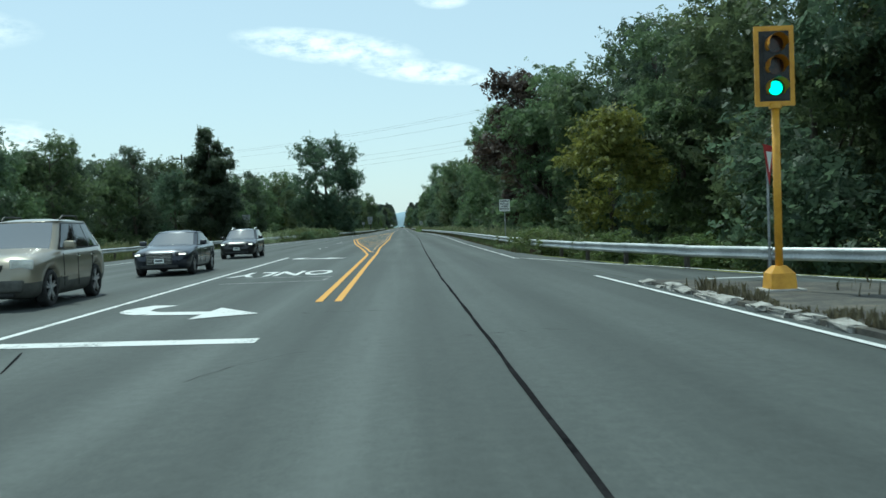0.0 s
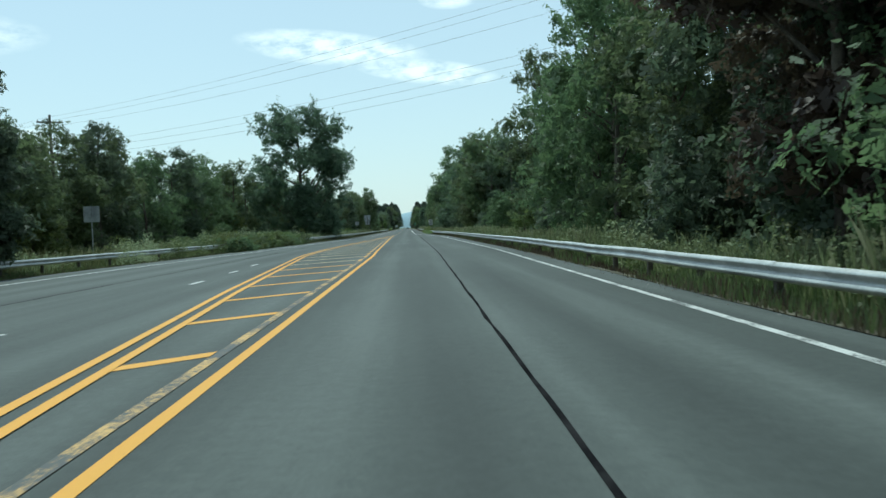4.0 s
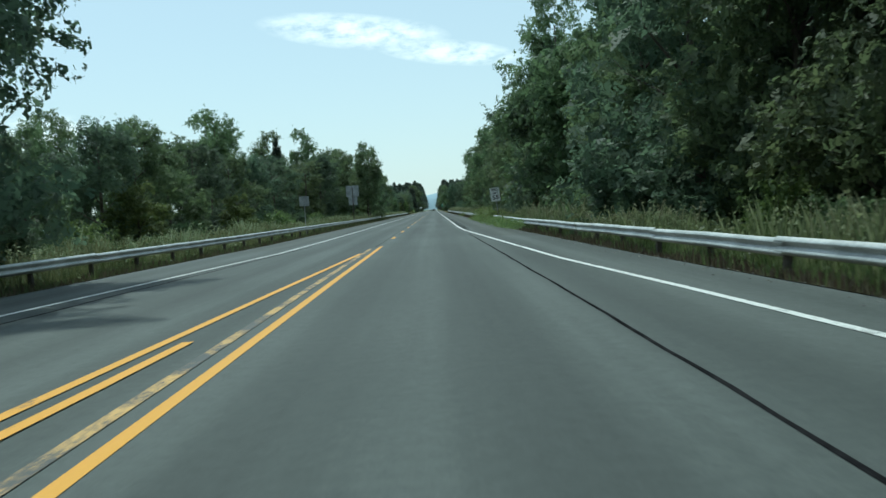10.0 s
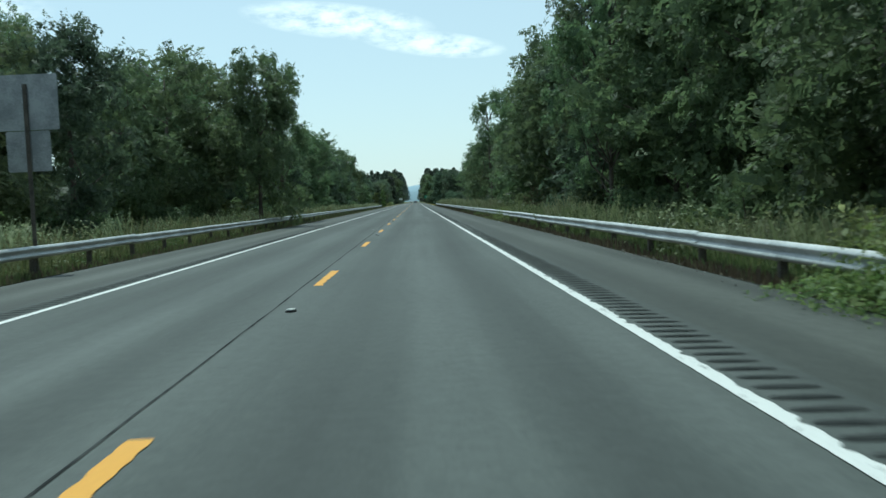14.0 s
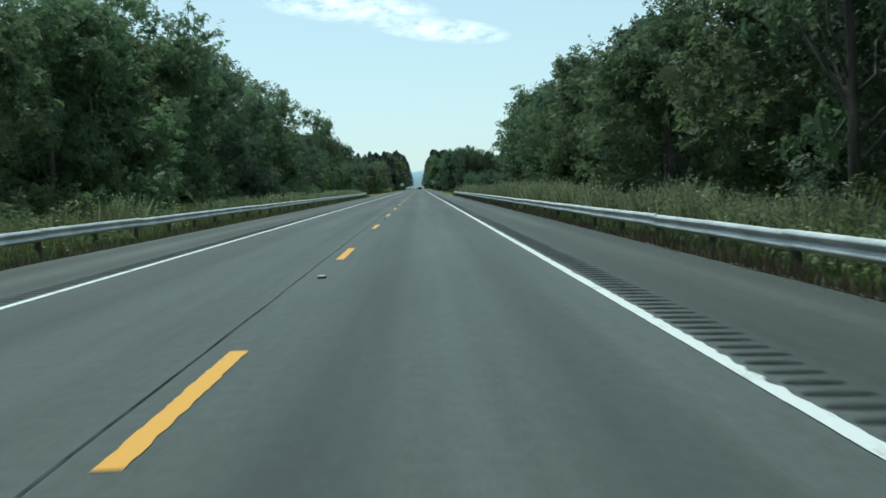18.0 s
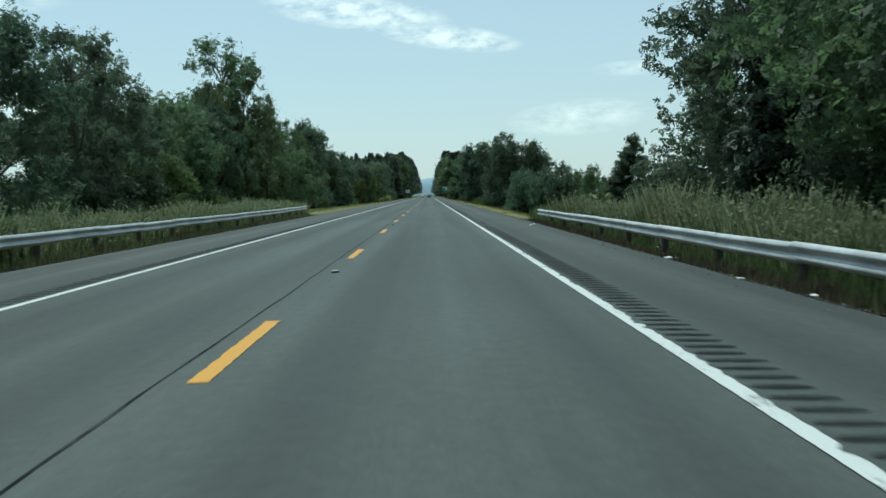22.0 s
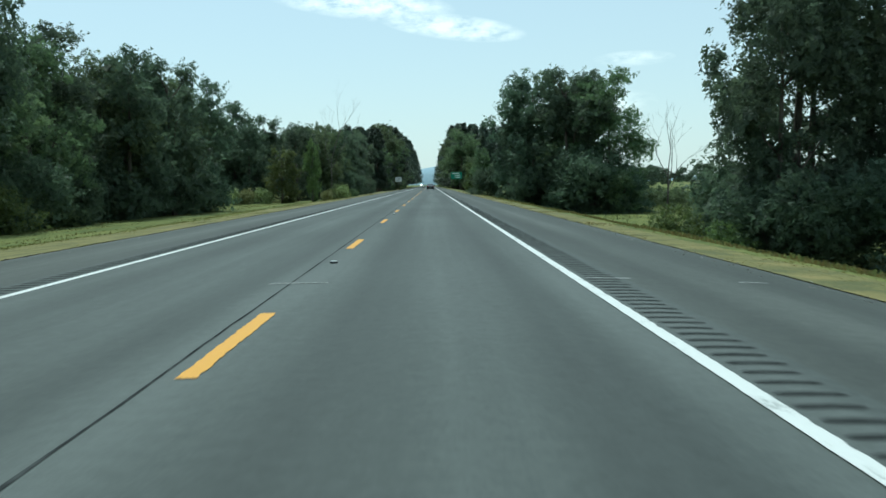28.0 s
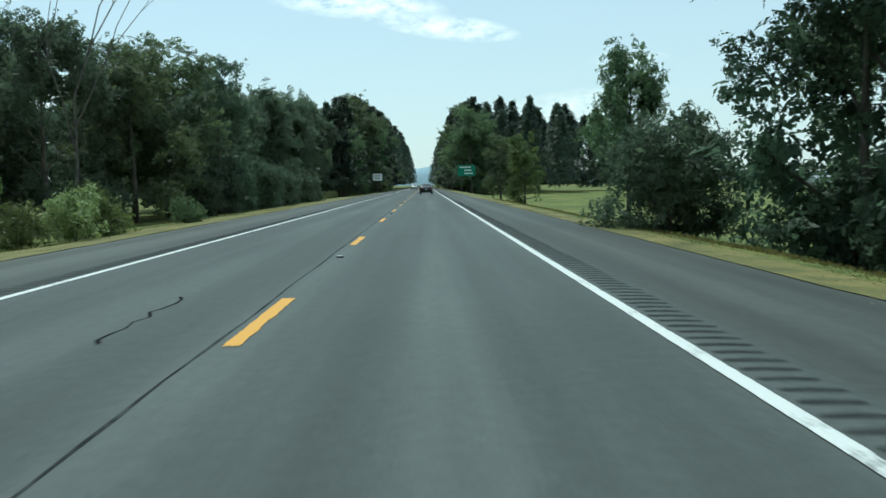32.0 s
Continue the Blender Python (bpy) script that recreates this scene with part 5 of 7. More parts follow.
def lobed_crown(r, height, base, radius, lobes, count, size, top_heavy=0.55, gap=0.0, lobe=0.42):
    """Leaf quads in boughs, each of many small clumps with dark gaps between and sprigs that stick out, inside a domed envelope."""
    cs, rs = [], []
    full = 0.30 + 0.35 * top_heavy          # height at which the crown is widest
    for i in range(lobes):
        h = r.uniform(0.0, 1.0)
        e = (h - full) / ((1.06 - full) if h > full else (full + 0.45))
        prof = math.sqrt(max(0.10, 1 - e * e))
        a = r.uniform(0, 2 * math.pi)
        d = radius * prof * math.sqrt(r.uniform(0.15, 1.0)) * 0.80
        rad = radius * lobe * r.uniform(0.55, 1.1) * (0.55 + 0.45 * prof)
        cs.append((math.cos(a) * d, math.sin(a) * d, base + (height - base - rad * 0.75) * h))
        rs.append(rad)
    for k in range(3):                      # uneven top
        a, rad = r.uniform(0, 6.28), radius * r.uniform(0.20, 0.30)
        cs.append((math.cos(a) * radius * 0.28, math.sin(a) * radius * 0.28, height - rad * r.uniform(0.9, 2.2)))
        rs.append(rad)
    cs, rs = np.array(cs), np.array(rs)
    wgt = rs ** 2 / (rs ** 2).sum()
    # clumps over the boughs
    nc = max(40, lobes * 9)
    pick = r.choice(len(cs), nc, p=wgt)
    d = r.normal(0, 1, (nc, 3))
    d[:, 2] += 0.25
    d /= np.linalg.norm(d, axis=1)[:, None]
    cc = cs[pick] + d * (rs[pick] * r.uniform(0.62, 1.02, nc))[:, None]
    cr = rs[pick] * r.uniform(0.24, 0.46, nc)
    wc = cr ** 2 / (cr ** 2).sum()
    k = r.choice(nc, count, p=wc)
    e = r.normal(0, 1, (count, 3))
    e /= np.linalg.norm(e, axis=1)[:, None]
    reach = cr[k] * r.uniform(0.2, 1.05, count) ** 0.6
    p = cc[k] + e * reach[:, None] * np.array((1, 1, 0.72))
    out = e * 0.55 + d[k] * 0.45
    # sprigs
    ns = max(14, lobes * 3)
    sk = r.integers(0, nc, ns)
    dirs = d[sk] + r.normal(0, 0.35, (ns, 3))
    dirs[:, 2] += 0.35
    dirs /= np.linalg.norm(dirs, axis=1)[:, None]
    m = max(3, count // (9 * ns))
    f = np.tile(np.linspace(0.3, 1.0, m), ns)
    sp = np.repeat(cc[sk], m, 0) + np.repeat(dirs, m, 0) * (np.repeat(cr[sk] * 0.7 + radius * 0.13, m) * f)[:, None] + r.normal(0, size * 0.22, (ns * m, 3))
    if gap:
        keep = np.array([noise.noise((x * 0.55, y * 0.55, z * 0.55)) > gap - 1 for x, y, z in p])
        p, out = p[keep], out[keep]
    p[:, 2], sp[:, 2] = np.maximum(p[:, 2], 0.15), np.maximum(sp[:, 2], 0.15)
    inner = count // 8     # big sprays inside close the crown
    pick = r.choice(len(cs), inner, p=wgt)
    c = cs[pick] + r.normal(0, 0.30, (inner, 3)) * rs[pick][:, None]
    c[:, 2] = np.maximum(c[:, 2], 0.3)
    big = leaves(c, r.normal(0, 1, (inner, 3)), size * (2.2 if gap < 0.8 else 1.2), r=r)
    return np.concatenate([leaves(p, out, size, r=r), leaves(sp, np.repeat(dirs, m, 0), size * 0.8, r=r), big]), cs


def limbs(r, cs, height, base, thick, forks=9):
    """Trunk with limbs to the crown's clumps."""
    lean = r.uniform(-0.35, 0.35, 2)
    pts, rad = [], []
    for k in range(6):
        f = k / 5
        pts.append((lean[0] * f + r.normal(0, 0.06), lean[1] * f + r.normal(0, 0.06), -0.35 + (height * 0.82 + 0.35) * f))
        rad.append(thick * (1.25 if k == 0 else 1 - 0.82 * f))
    bm = tube(pts, rad, 7)
    order = r.permutation(len(cs))[:forks]
    for i in order:
        c = cs[i]
        z0 = max(0.8, min(height * 0.74, c[2] - 0.5 - math.hypot(c[0], c[1]) * r.uniform(0.55, 1.15)))
        f = (z0 + 0.35) / (height * 0.82 + 0.35)
        s = Vector((lean[0] * f, lean[1] * f, z0))
        e = Vector(c)
        q1 = s.lerp(e, 0.35) + Vector((r.normal(0, 0.18), r.normal(0, 0.18), -0.10))
        q2 = s.lerp(e, 0.7) + Vector((r.normal(0, 0.25), r.normal(0, 0.25), 0.12))
        tube([s, q1, q2, e], [thick * 0.40 * (1 - 0.5 * f), thick * 0.27, thick * 0.16, thick * 0.05], 5, bm, False)
    return bm


def broadleaf(name, seed, height, base, radius, lobes, count, size, mat, label, thick=0.22, category="tree", gap=0.0, top_heavy=0.55, lobe=0.42, forks=9):
    r = np.random.default_rng(seed)
    q, cs = lobed_crown(r, height, base, radius, lobes, count, size, top_heavy, gap, lobe)
    t = thing(name, Matrix(), label, category)
    part("trunk", limbs(r, cs, height, base, thick, forks), BARK, t, smooth=True)
    child(new("crown", quads_mesh("crown", q, mat)), t)
    return t


def pine(name, seed, height, radius, count, size, mat, label, base=1.5, tier=0.62, taper=0.75):
    """Conifer with tiers of drooping, uneven branches."""
    r = np.random.default_rng(seed)
    ps, ds, tips = [], [], []
    z = base
    while z < height - 0.3:
        f = (z - base) / (height - base)
        reach = radius * (1 - f) ** taper * r.uniform(0.75, 1.1) + 0.25
        for k in range(r.integers(4, 7)):
            a = r.uniform(0, 2 * math.pi)
            L = reach * r.uniform(0.6, 1.12)
            tips.append((math.cos(a) * L, math.sin(a) * L, z + 0.1 * L))
            m = int(count * L / (height * radius * 1.55)) + 6
            s = np.sqrt(r.uniform(0.02, 1, m)) * L
            side = r.normal(0, 0.24, m) * (0.4 + s * 0.5)
            ps.append(np.stack([np.cos(a) * s - np.sin(a) * side, np.sin(a) * s + np.cos(a) * side, z + 0.18 * s - 0.05 * s ** 2 + r.normal(0, 0.22, m)], 1))
            ds.append(np.tile((math.cos(a) * 0.4, math.sin(a) * 0.4, 0.8), (m, 1)))
        z += tier * r.uniform(0.72, 1.3)
    q = leaves(np.concatenate(ps), np.concatenate(ds), size, 0.3, r)
    t = thing(name, Matrix(), label, "conifer")
    bm = tube([(0, 0, -0.3), (0.05, 0, height * 0.5), (0, 0.05, height * 0.97)], [0.24, 0.15, 0.03], 7)
    for x, y, zz in tips[::3]:
        tube([(0, 0, zz - 0.25), (x * 0.9, y * 0.9, zz - 0.05)], [0.05, 0.015], 4, bm, False)
    part("trunk", bm, BARK, t, smooth=True)
    child(new("crown", quads_mesh("crown", q, mat)), t)
    return t


KINDS = {
    "oak_a": broadleaf("broadleaf_tree", 11, 15.0, 1.0, 5.0, 34, 5600, 0.42, LEAF_DEEP, "tall broadleaf tree with a dense dark green crown", 0.26),
    "oak_b": broadleaf("broadleaf_tree", 12, 14.0, 0.8, 4.6, 30, 5200, 0.40, LEAF_DEEP, "broadleaf tree with a rounded dark crown", 0.24),
    "maple_a": broadleaf("broadleaf_tree", 13, 13.0, 0.5, 4.4, 30, 5200, 0.39, LEAF, "full green maple reaching down to the verge", 0.22, top_heavy=0.3),
    "maple_b": broadleaf("broadleaf_tree", 14, 16.0, 1.2, 4.6, 36, 5600, 0.42, LEAF, "tall green tree at the wood's edge", 0.25),
    "maple_c": broadleaf("broadleaf_tree", 24, 14.0, 0.6, 4.2, 26, 5200, 0.40, LEAF, "green tree with an uneven lobed crown", 0.22, lobe=0.46, top_heavy=0.7),
    "ash": broadleaf("broadleaf_tree", 15, 15.5, 3.0, 4.4, 62, 5600, 0.31, LEAF, "open-crowned tree with visible limbs", 0.20, gap=0.74, forks=30, lobe=0.24),
    "cottonwood": broadleaf("broadleaf_tree", 16, 19.0, 1.0, 8.2, 74, 17000, 0.44, LEAF_DEEP, "large open cottonwood with spreading limbs", 0.42, gap=0.58, forks=34, top_heavy=0.85, lobe=0.27),
    "vine": broadleaf("broadleaf_tree", 17, 9.0, 0.2, 3.0, 22, 4600, 0.31, LEAF_LIGHT, "light green vine-draped tree", 0.15, lobe=0.46),
    "vine_yellow": broadleaf("broadleaf_tree", 27, 9.0, 2.8, 3.0, 24, 4600, 0.30, LEAF_YELLOW, "yellow-green vine-draped tree", 0.15, lobe=0.44),
    "red": broadleaf("broadleaf_tree", 18, 14.0, 2.5, 3.6, 26, 4200, 0.40, LEAF_RED, "tree with dull red early-autumn leaves", 0.2),
    "bush": broadleaf("shrub", 19, 3.2, 0.1, 2.2, 18, 3000, 0.18, LEAF, "leafy green roadside shrub", 0.05, "shrub", lobe=0.5, forks=5),
    "bush_light": broadleaf("shrub", 20, 2.6, 0.1, 2.0, 18, 3000, 0.155, LEAF_LIGHT, "bright green tangled shrub", 0.05, "shrub", lobe=0.5, forks=5),
    "bush_pale": broadleaf("shrub", 31, 2.6, 0.1, 2.0, 18, 3000, 0.15, LEAF_PALE, "pale yellow-green shrub, flowers and sunlight in its leaf colour", 0.05, "shrub", lobe=0.5, forks=5),
    "bush_rust": broadleaf("shrub", 29, 3.0, 0.1, 2.1, 18, 3000, 0.14, LEAF_RUST, "reddish-brown shrub among the weeds", 0.05, "shrub", lobe=0.5, forks=5),
    "fir_like": pine("conifer_tree", 25, 10.6, 3.5, 9000, 0.30, LEAF_DEEP, "dark conical tree with open uneven branches", 1.2, 0.5, 0.5),
    "thicket": broadleaf("shrub", 23, 6.0, 0.1, 4.2, 34, 5200, 0.33, LEAF_DEEP, "broad dense dark thicket", 0.08, "shrub", lobe=0.42, forks=6, top_heavy=0.3),
    "pine_a": pine("pine_tree", 21, 16.0, 3.4, 4400, 0.44, NEEDLE, "dark pine with tiered branches"),
    "pine_b": pine("pine_tree", 22, 14.0, 2.8, 3800, 0.41, NEEDLE, "narrow dark green conifer"),
}
USED = set()


def plant(kind, x, y, height=None, width=1.0, turn=None, label=""):
    """Set one tree of a kind; the first use moves the pattern tree itself."""
    src = KINDS[kind]
    full = {"oak_a": 15.0, "oak_b": 14.0, "maple_a": 13.0, "maple_b": 16.0, "maple_c": 14.0, "ash": 15.5, "cottonwood": 19.0, "vine": 9.0, "vine_yellow": 9.0, "red": 14.0,
            "bush": 3.2, "bush_rust": 3.0, "fir_like": 10.6, "thicket": 6.0, "bush_light": 2.6, "bush_pale": 2.6, "pine_a": 16.0, "pine_b": 14.0}[kind]
    s = (height or full) / full
    m = Matrix.Translation((x, y, ground_z(x, y))) @ Matrix.Rotation(turn if turn is not None else rng.uniform(0, 6.28), 4, 'Z') @ Matrix.Diagonal((s * width, s * width, s, 1))
    if kind in USED:
        t = copy_thing(src, m @ Matrix.Diagonal((*(1 / v for v in src.scale), 1)))
    else:
        USED.add(kind)
        src.matrix_basis = m
        t = src
    if label:
        t["label"] = label
    return t



# ---- woods: named stretches of the plan ----
# right of the road: x of the trunks, height over the road, kinds
R_EDGE = [(16, 15.5), (30, 14.5), (50, 14.0), (60, 10.4), (108, 10.4), (116, 13), (124, 29.0), (148, 30), (158, 20), (166, 12), (172, 10.4), (200, 9.8), (280, 9.4), (330, 9.0), (395, 10.5), (410, 12.5), (450, 13.5), (486, 14.6)]
R_TOP = [(16, 14), (40, 14), (62, 14.8), (75, 14.5), (110, 13), (150, 14), (175, 14.5), (206, 14.5), (230, 15), (258, 15), (266, 11.5), (290, 12), (305, 14.5), (339, 12.5), (362, 10.6), (388, 10.4), (400, 11.4), (415, 13.0), (427, 13.0), (436, 14.0), (446, 13.8), (456, 12.5), (475, 14.5), (492, 16)]
DECID = ["oak_a", "oak_b", "maple_a", "maple_b", "maple_c"]
y = 17.0
while y < 480:
    k = ("maple_a", "maple_b", "maple_c", "oak_b", "oak_a", "maple_a", "maple_c")[rng.integers(7)]
    x = along(R_EDGE, y) + rng.uniform(-0.6, 1.8)
    plant(k, x, y, along(R_TOP, y) * rng.uniform(0.86, 1.05) - ground_z(x, y), rng.uniform(0.9, 1.15))
    y += rng.uniform(5.2, 7.6)
# understorey that closes the edge of the wood down to the verge
y = 15.0
while y < 488:
    k = ("bush", "bush", "bush", "bush", "bush_light", "bush", "bush")[rng.integers(7)]
    x = along(R_EDGE, y) - rng.uniform(0.6, 1.8)
    plant(k, max(x, along(RAIL_R, y) + 3.6), y, rng.uniform(2.0, 3.3), rng.uniform(0.8, 1.05))
    y += rng.uniform(4.0, 7.0)
plant("vine_yellow", 8.7, 40.0, 7.6, 1.1, label="yellow-green vine-draped tree at the wood's edge")
plant("red", 8.3, 68.5, 14.5, 1.1)
plant("red", 9.6, 71.5, 11.0, 1.0)
plant("ash", 10.2, 120, 16, 0.95)
plant("ash", 11.5, 104, 17, 1.0)
plant("ash", 13.5, 366, 15.5, 1.0)
for x, yy, h, k in ((14.5, 131, 5.4, "maple_a"), (17.5, 139, 7.0, "maple_c"), (11.5, 146, 4.6, "vine"), (19.5, 149, 8.0, "maple_a"), (13.5, 154, 7.0, "maple_c"), (22.5, 136, 7.0, "oak_b"), (10.6, 158, 6.4, "maple_a")):
    plant(k, x, yy, h, 1.25, label="low young tree before the taller wood")
plant("vine", 7.6, 254, 6.5, 1.2)
plant("ash", 6.9, 296, 13.6, 0.8, label="light open tree leaning over the verge")
plant("ash", 8.6, 306, 15.5, 0.8, label="light open tree leaning over the verge")
plant("ash", 8.2, 372, 16.5, 0.8, label="open tree whose branches hang over the guardrail")
for x, yy, h in ((7.8, 235, 3.2), (8.6, 239, 3.8), (7.6, 243, 3.0), (8.2, 229, 2.4), (7.8, 322, 3.0)):
    plant("bush_rust", x, yy, h, 1.0)
plant("maple_b", 9.0, 236, 19.5, 0.85)
plant("ash", 12.5, 396, 14.0, 1.0)
for x, yy, h in ((14.9, 488, 16.5), (19.5, 486, 18.0), (17, 478, 17.5), (24.5, 490, 16), (22, 480, 17)):
    plant(("oak_a", "oak_b", "pine_a")[rng.integers(3)], x, yy, h, 1.0)
# clearing on the right: single trees and thickets on lower ground
plant("ash", 28.9, 541.8, 17.2, 0.95, label="slender open tree with thin leaves")
plant("ash", 33.0, 533, 12.0, 0.8)
plant("fir_like", 20.9, 545.6, 9.8, 1.0, label="dark conical tree standing in the clearing")
for x, yy, h in ((17.2, 502, 19.0), (22.0, 498, 19.5), (26.5, 504, 18.0), (15.6, 494, 15.5), (19.5, 506, 9.0)):
    plant("oak_a", x, yy, h, 0.98, label="dense dark tree at the corner of the wood")
plant("bush", 25.5, 566, 5.2, 1.0)
for x, yy, h in ((19.0, 542, 2.8), (21.2, 543, 3.2), (23.2, 545, 3.0), (25.5, 546, 3.4), (28, 548, 3.6), (31, 549, 3.6), (34, 552, 3.8)):
    plant("bush", x, yy, h, 1.05, label="dark shrub at the foot of the conical tree")
for k in range(9):
    plant("bush_light" if k % 3 else "bush", 22.5 + 2.4 * k + rng.uniform(-0.8, 0.8), 572 + 1.5 * k, rng.uniform(1.8, 2.6), 1.2, label="low rounded shrub along the field")
plant("maple_a", 26.5, 600, 8.6, 0.85, label="rounded tree in the clearing")
plant("maple_a", 39, 590, 9.0, 0.9)
for x, yy, top, w_ in ((10.9, 558.5, 4.5, 0.72), (14.0, 557.0, 5.0, 0.72), (9.6, 560.0, 2.6, 0.8), (12.6, 554.6, 3.6, 0.7)):
    plant("thicket", x, yy, top - ground_z(x, yy), w_, label="broad dark thicket below the road bank")
for k, x, yy, top, w_ in (("oak_a", 13.4, 630.5, 13.9, 0.95), ("oak_b", 18.4, 629.5, 12.6, 1.0), ("oak_b", 21.0, 632, 10.8, 0.95), ("oak_b", 11.8, 627.5, 9.6, 0.8), ("oak_a", 16.0, 635, 12.5, 1.0)):
    plant(k, x, yy, top - ground_z(x, yy), w_, label="dense dark tree in a clump below the road bank")
plant("bush_light", 7.9, 628.6, 1.7, 1.0, label="low pale weeds at the foot of the trees")
plant("bush_light", 8.8, 625.8, 1.4, 1.0, label="low pale weeds at the foot of the trees")
plant("maple_a", 33.5, 656, 9.2, 0.8)
for x, yy, h in ((11.4, 626, 4.2), (15.2, 624, 5.0), (19.2, 624, 5.5), (12.0, 633, 4.6), (22.0, 628, 5.5)):
    plant("thicket", x, yy, h, 1.0, label="dark undergrowth at the foot of the trees")
plant("oak_b", 11.9, 713, 19.3, 1.0, label="wide spreading dark tree below the road bank")
plant("oak_b", 10.1, 713.6, 12.4, 0.96, label="dense dark tree below the road bank")
plant("oak_a", 16.2, 709, 19.0, 1.1, label="tall dense dark tree below the road bank")
plant("oak_b", 18.6, 711, 18.8, 1.0, label="tall dense dark tree below the road bank")
plant("maple_b", 21.0, 707, 18.6, 1.0, label="dense green tree below the road bank")
plant("maple_b", 16.5, 719, 20.0, 0.95, label="tall green tree below the road bank")
for x, yy, h in ((12.8, 709, 8.0), (15.6, 704.5, 6.0), (18.6, 703.5, 10.0), (22.0, 703, 6.5)):
    plant("thicket", x, yy, h * 0.85, 1.0, label="dark undergrowth at the foot of the trees")
plant("thicket", 11.6, 714.5, 4.6, 0.8, label="dark undergrowth at the foot of the trees")
plant("thicket", 6.1, 718.6, 4.3, 0.92, label="broad dark bush on the bank close to the shoulder")
plant("maple_a", 5.6, 722.5, 6.9, 0.8, label="small green tree behind a broad bush")
plant("oak_b", 7.8, 721.5, 4.6, 0.85, label="small green tree behind a broad bush")
plant("vine", 6.2, 762, 6.4, 0.8)
plant("maple_a", 21.5, 700, 5.5, 1.3)
plant("maple_c", 8.4, 811, 9.5, 0.95)

# left of the road
L_EDGE = [(30, -42), (90, -36), (150, -31), (185, -27), (215, -22), (260, -20), (300, -18.5), (335, -18.5), (400, -20), (440, -22), (475, -20), (520, -22), (540, -25), (565, -27.5), (600, -29), (640, -29), (688, -28), (693, -41), (715, -45), (728, -45), (737, -25), (755, -20), (790, -18), (850, -18)]
L_TOP = [(30, 12.5), (80, 11.5), (130, 12.5), (180, 13), (200, 9), (225, 8.5), (260, 8.5), (285, 9.5), (300, 11), (320, 12.5), (335, 13.5), (352, 11.5), (367, 12.0), (385, 11.0), (395, 12.5), (403, 13.5), (421, 15.8), (440, 16.2), (459, 15.5), (470, 10), (480, 10), (504, 10.5), (516, 10.0), (528, 10.2), (538, 11.5), (545, 13.5), (560, 14.0), (575, 14), (586, 13.6), (600, 13.8), (615, 14.5), (630, 12), (658, 13.5), (688, 14.5), (693, 15), (711, 16), (728, 15.5), (734, 13.4), (746, 13.2), (755, 13.0), (768, 12.8), (779, 11.6), (800, 14.2), (812, 15.6), (840, 17.5), (860, 19)]
y = 40.0
while y < 770:
    k = DECID[rng.integers(5)]
    x = along(L_EDGE, y) - rng.uniform(-0.6, 2.0)
    plant(k, x, y, along(L_TOP, y) * rng.uniform(0.87, 1.06) - ground_z(x, y), rng.uniform(0.9, 1.15))
    y += rng.uniform(5.6, 8.2)
y = 600.0
while y < 800:
    if y < 688 or y > 750:       # the lawn between is open
        plant("thicket", along(L_EDGE, y) + rng.uniform(0.5, 2.0), y, rng.uniform(3.4, 5.4), rng.uniform(0.7, 0.95))
    y += rng.uniform(4.5, 7.0)
y = 60.0
while y < 656:
    k = ("bush", "bush", "bush", "bush_light", "vine", "bush", "bush", "bush")[rng.integers(8)]
    x = along(L_EDGE, y) + rng.uniform(1.0, 2.4)
    plant(k, x, y, rng.uniform(1.6, 3.2) if k != "vine" else rng.uniform(4.0, 6.0), rng.uniform(0.9, 1.3))
    y += rng.uniform(6.5, 10.5)
plant("cottonwood", -17.4, 188, 21.6, 0.98, 0.6)
plant("oak_b", -17.5, 186, 9.5, 1.0)
plant("fir_like", -20.8, 88, 12.3, 0.92, label="dark pyramid-shaped tree behind the guardrail")
plant("oak_b", -25.5, 92, 9.0, 1.0)
plant("ash", -34, 62, 11.5, 1.1)
for x, yy, h in ((-46, 352, 26), (-52, 367, 27), (-40.5, 382, 23.5), (-60, 340, 24), (-70, 328, 25), (-36, 300, 15), (-44, 262, 14)):
    plant("maple_b", x, yy, h, 0.8)
plant("pine_b", -37, 372, 20.5, 0.9)
plant("maple_b", -30.7, 368, 22.5, 0.62)
for x in range(-60, -26, 5):
    plant("thicket", x, 738 + rng.uniform(-1, 1), rng.uniform(4.5, 6.0), 0.9, label="dark undergrowth behind the lawn")
plant("oak_a", -30.0, 747, 15.0, 0.95)
for x, yy in ((-34, 740), (-39, 744), (-44.5, 747), (-50, 742), (-56, 738), (-47, 735)):
    plant("oak_a", x, yy, 17.0, 1.0)
plant("ash", -13.6, 334, 15.2, 0.75)
plant("ash", -21.0, 367, 15.5, 1.0)
plant("maple_a", -12.8, 318, 12.6, 0.8)
plant("ash", -25, 508, 13.5, 0.9)
plant("ash", -25.0, 547, 20.0, 1.05, label="tall airy tree with pale limbs above the wood")
plant("maple_c", -26.0, 549, 14.5, 0.85)
plant("oak_b", -24.6, 622, 17.0, 0.8)
plant("ash", -22.6, 549, 17.4, 0.8, label="tall airy tree with pale limbs above the wood")
for x, yy, h in ((-27.0, 588, 16.0), (-26.5, 598, 15.6), (-25.6, 609, 14.6), (-23.6, 537, 14.0)):
    plant("ash", x, yy, h, 0.62, label="narrow airy tree above the wood")
plant("ash", -23.8, 567, 16.2, 0.6, label="narrow airy tree above the wood")
plant("oak_b", -29.3, 646, 20.4, 0.7)
for x, yy, h in ((-26.5, 666, 14.0), (-25.5, 675, 14.5), (-25.0, 683, 13.5)):
    plant("oak_a", x, yy, h, 0.95, label="dark tree at the end of the wood beside the lawn")
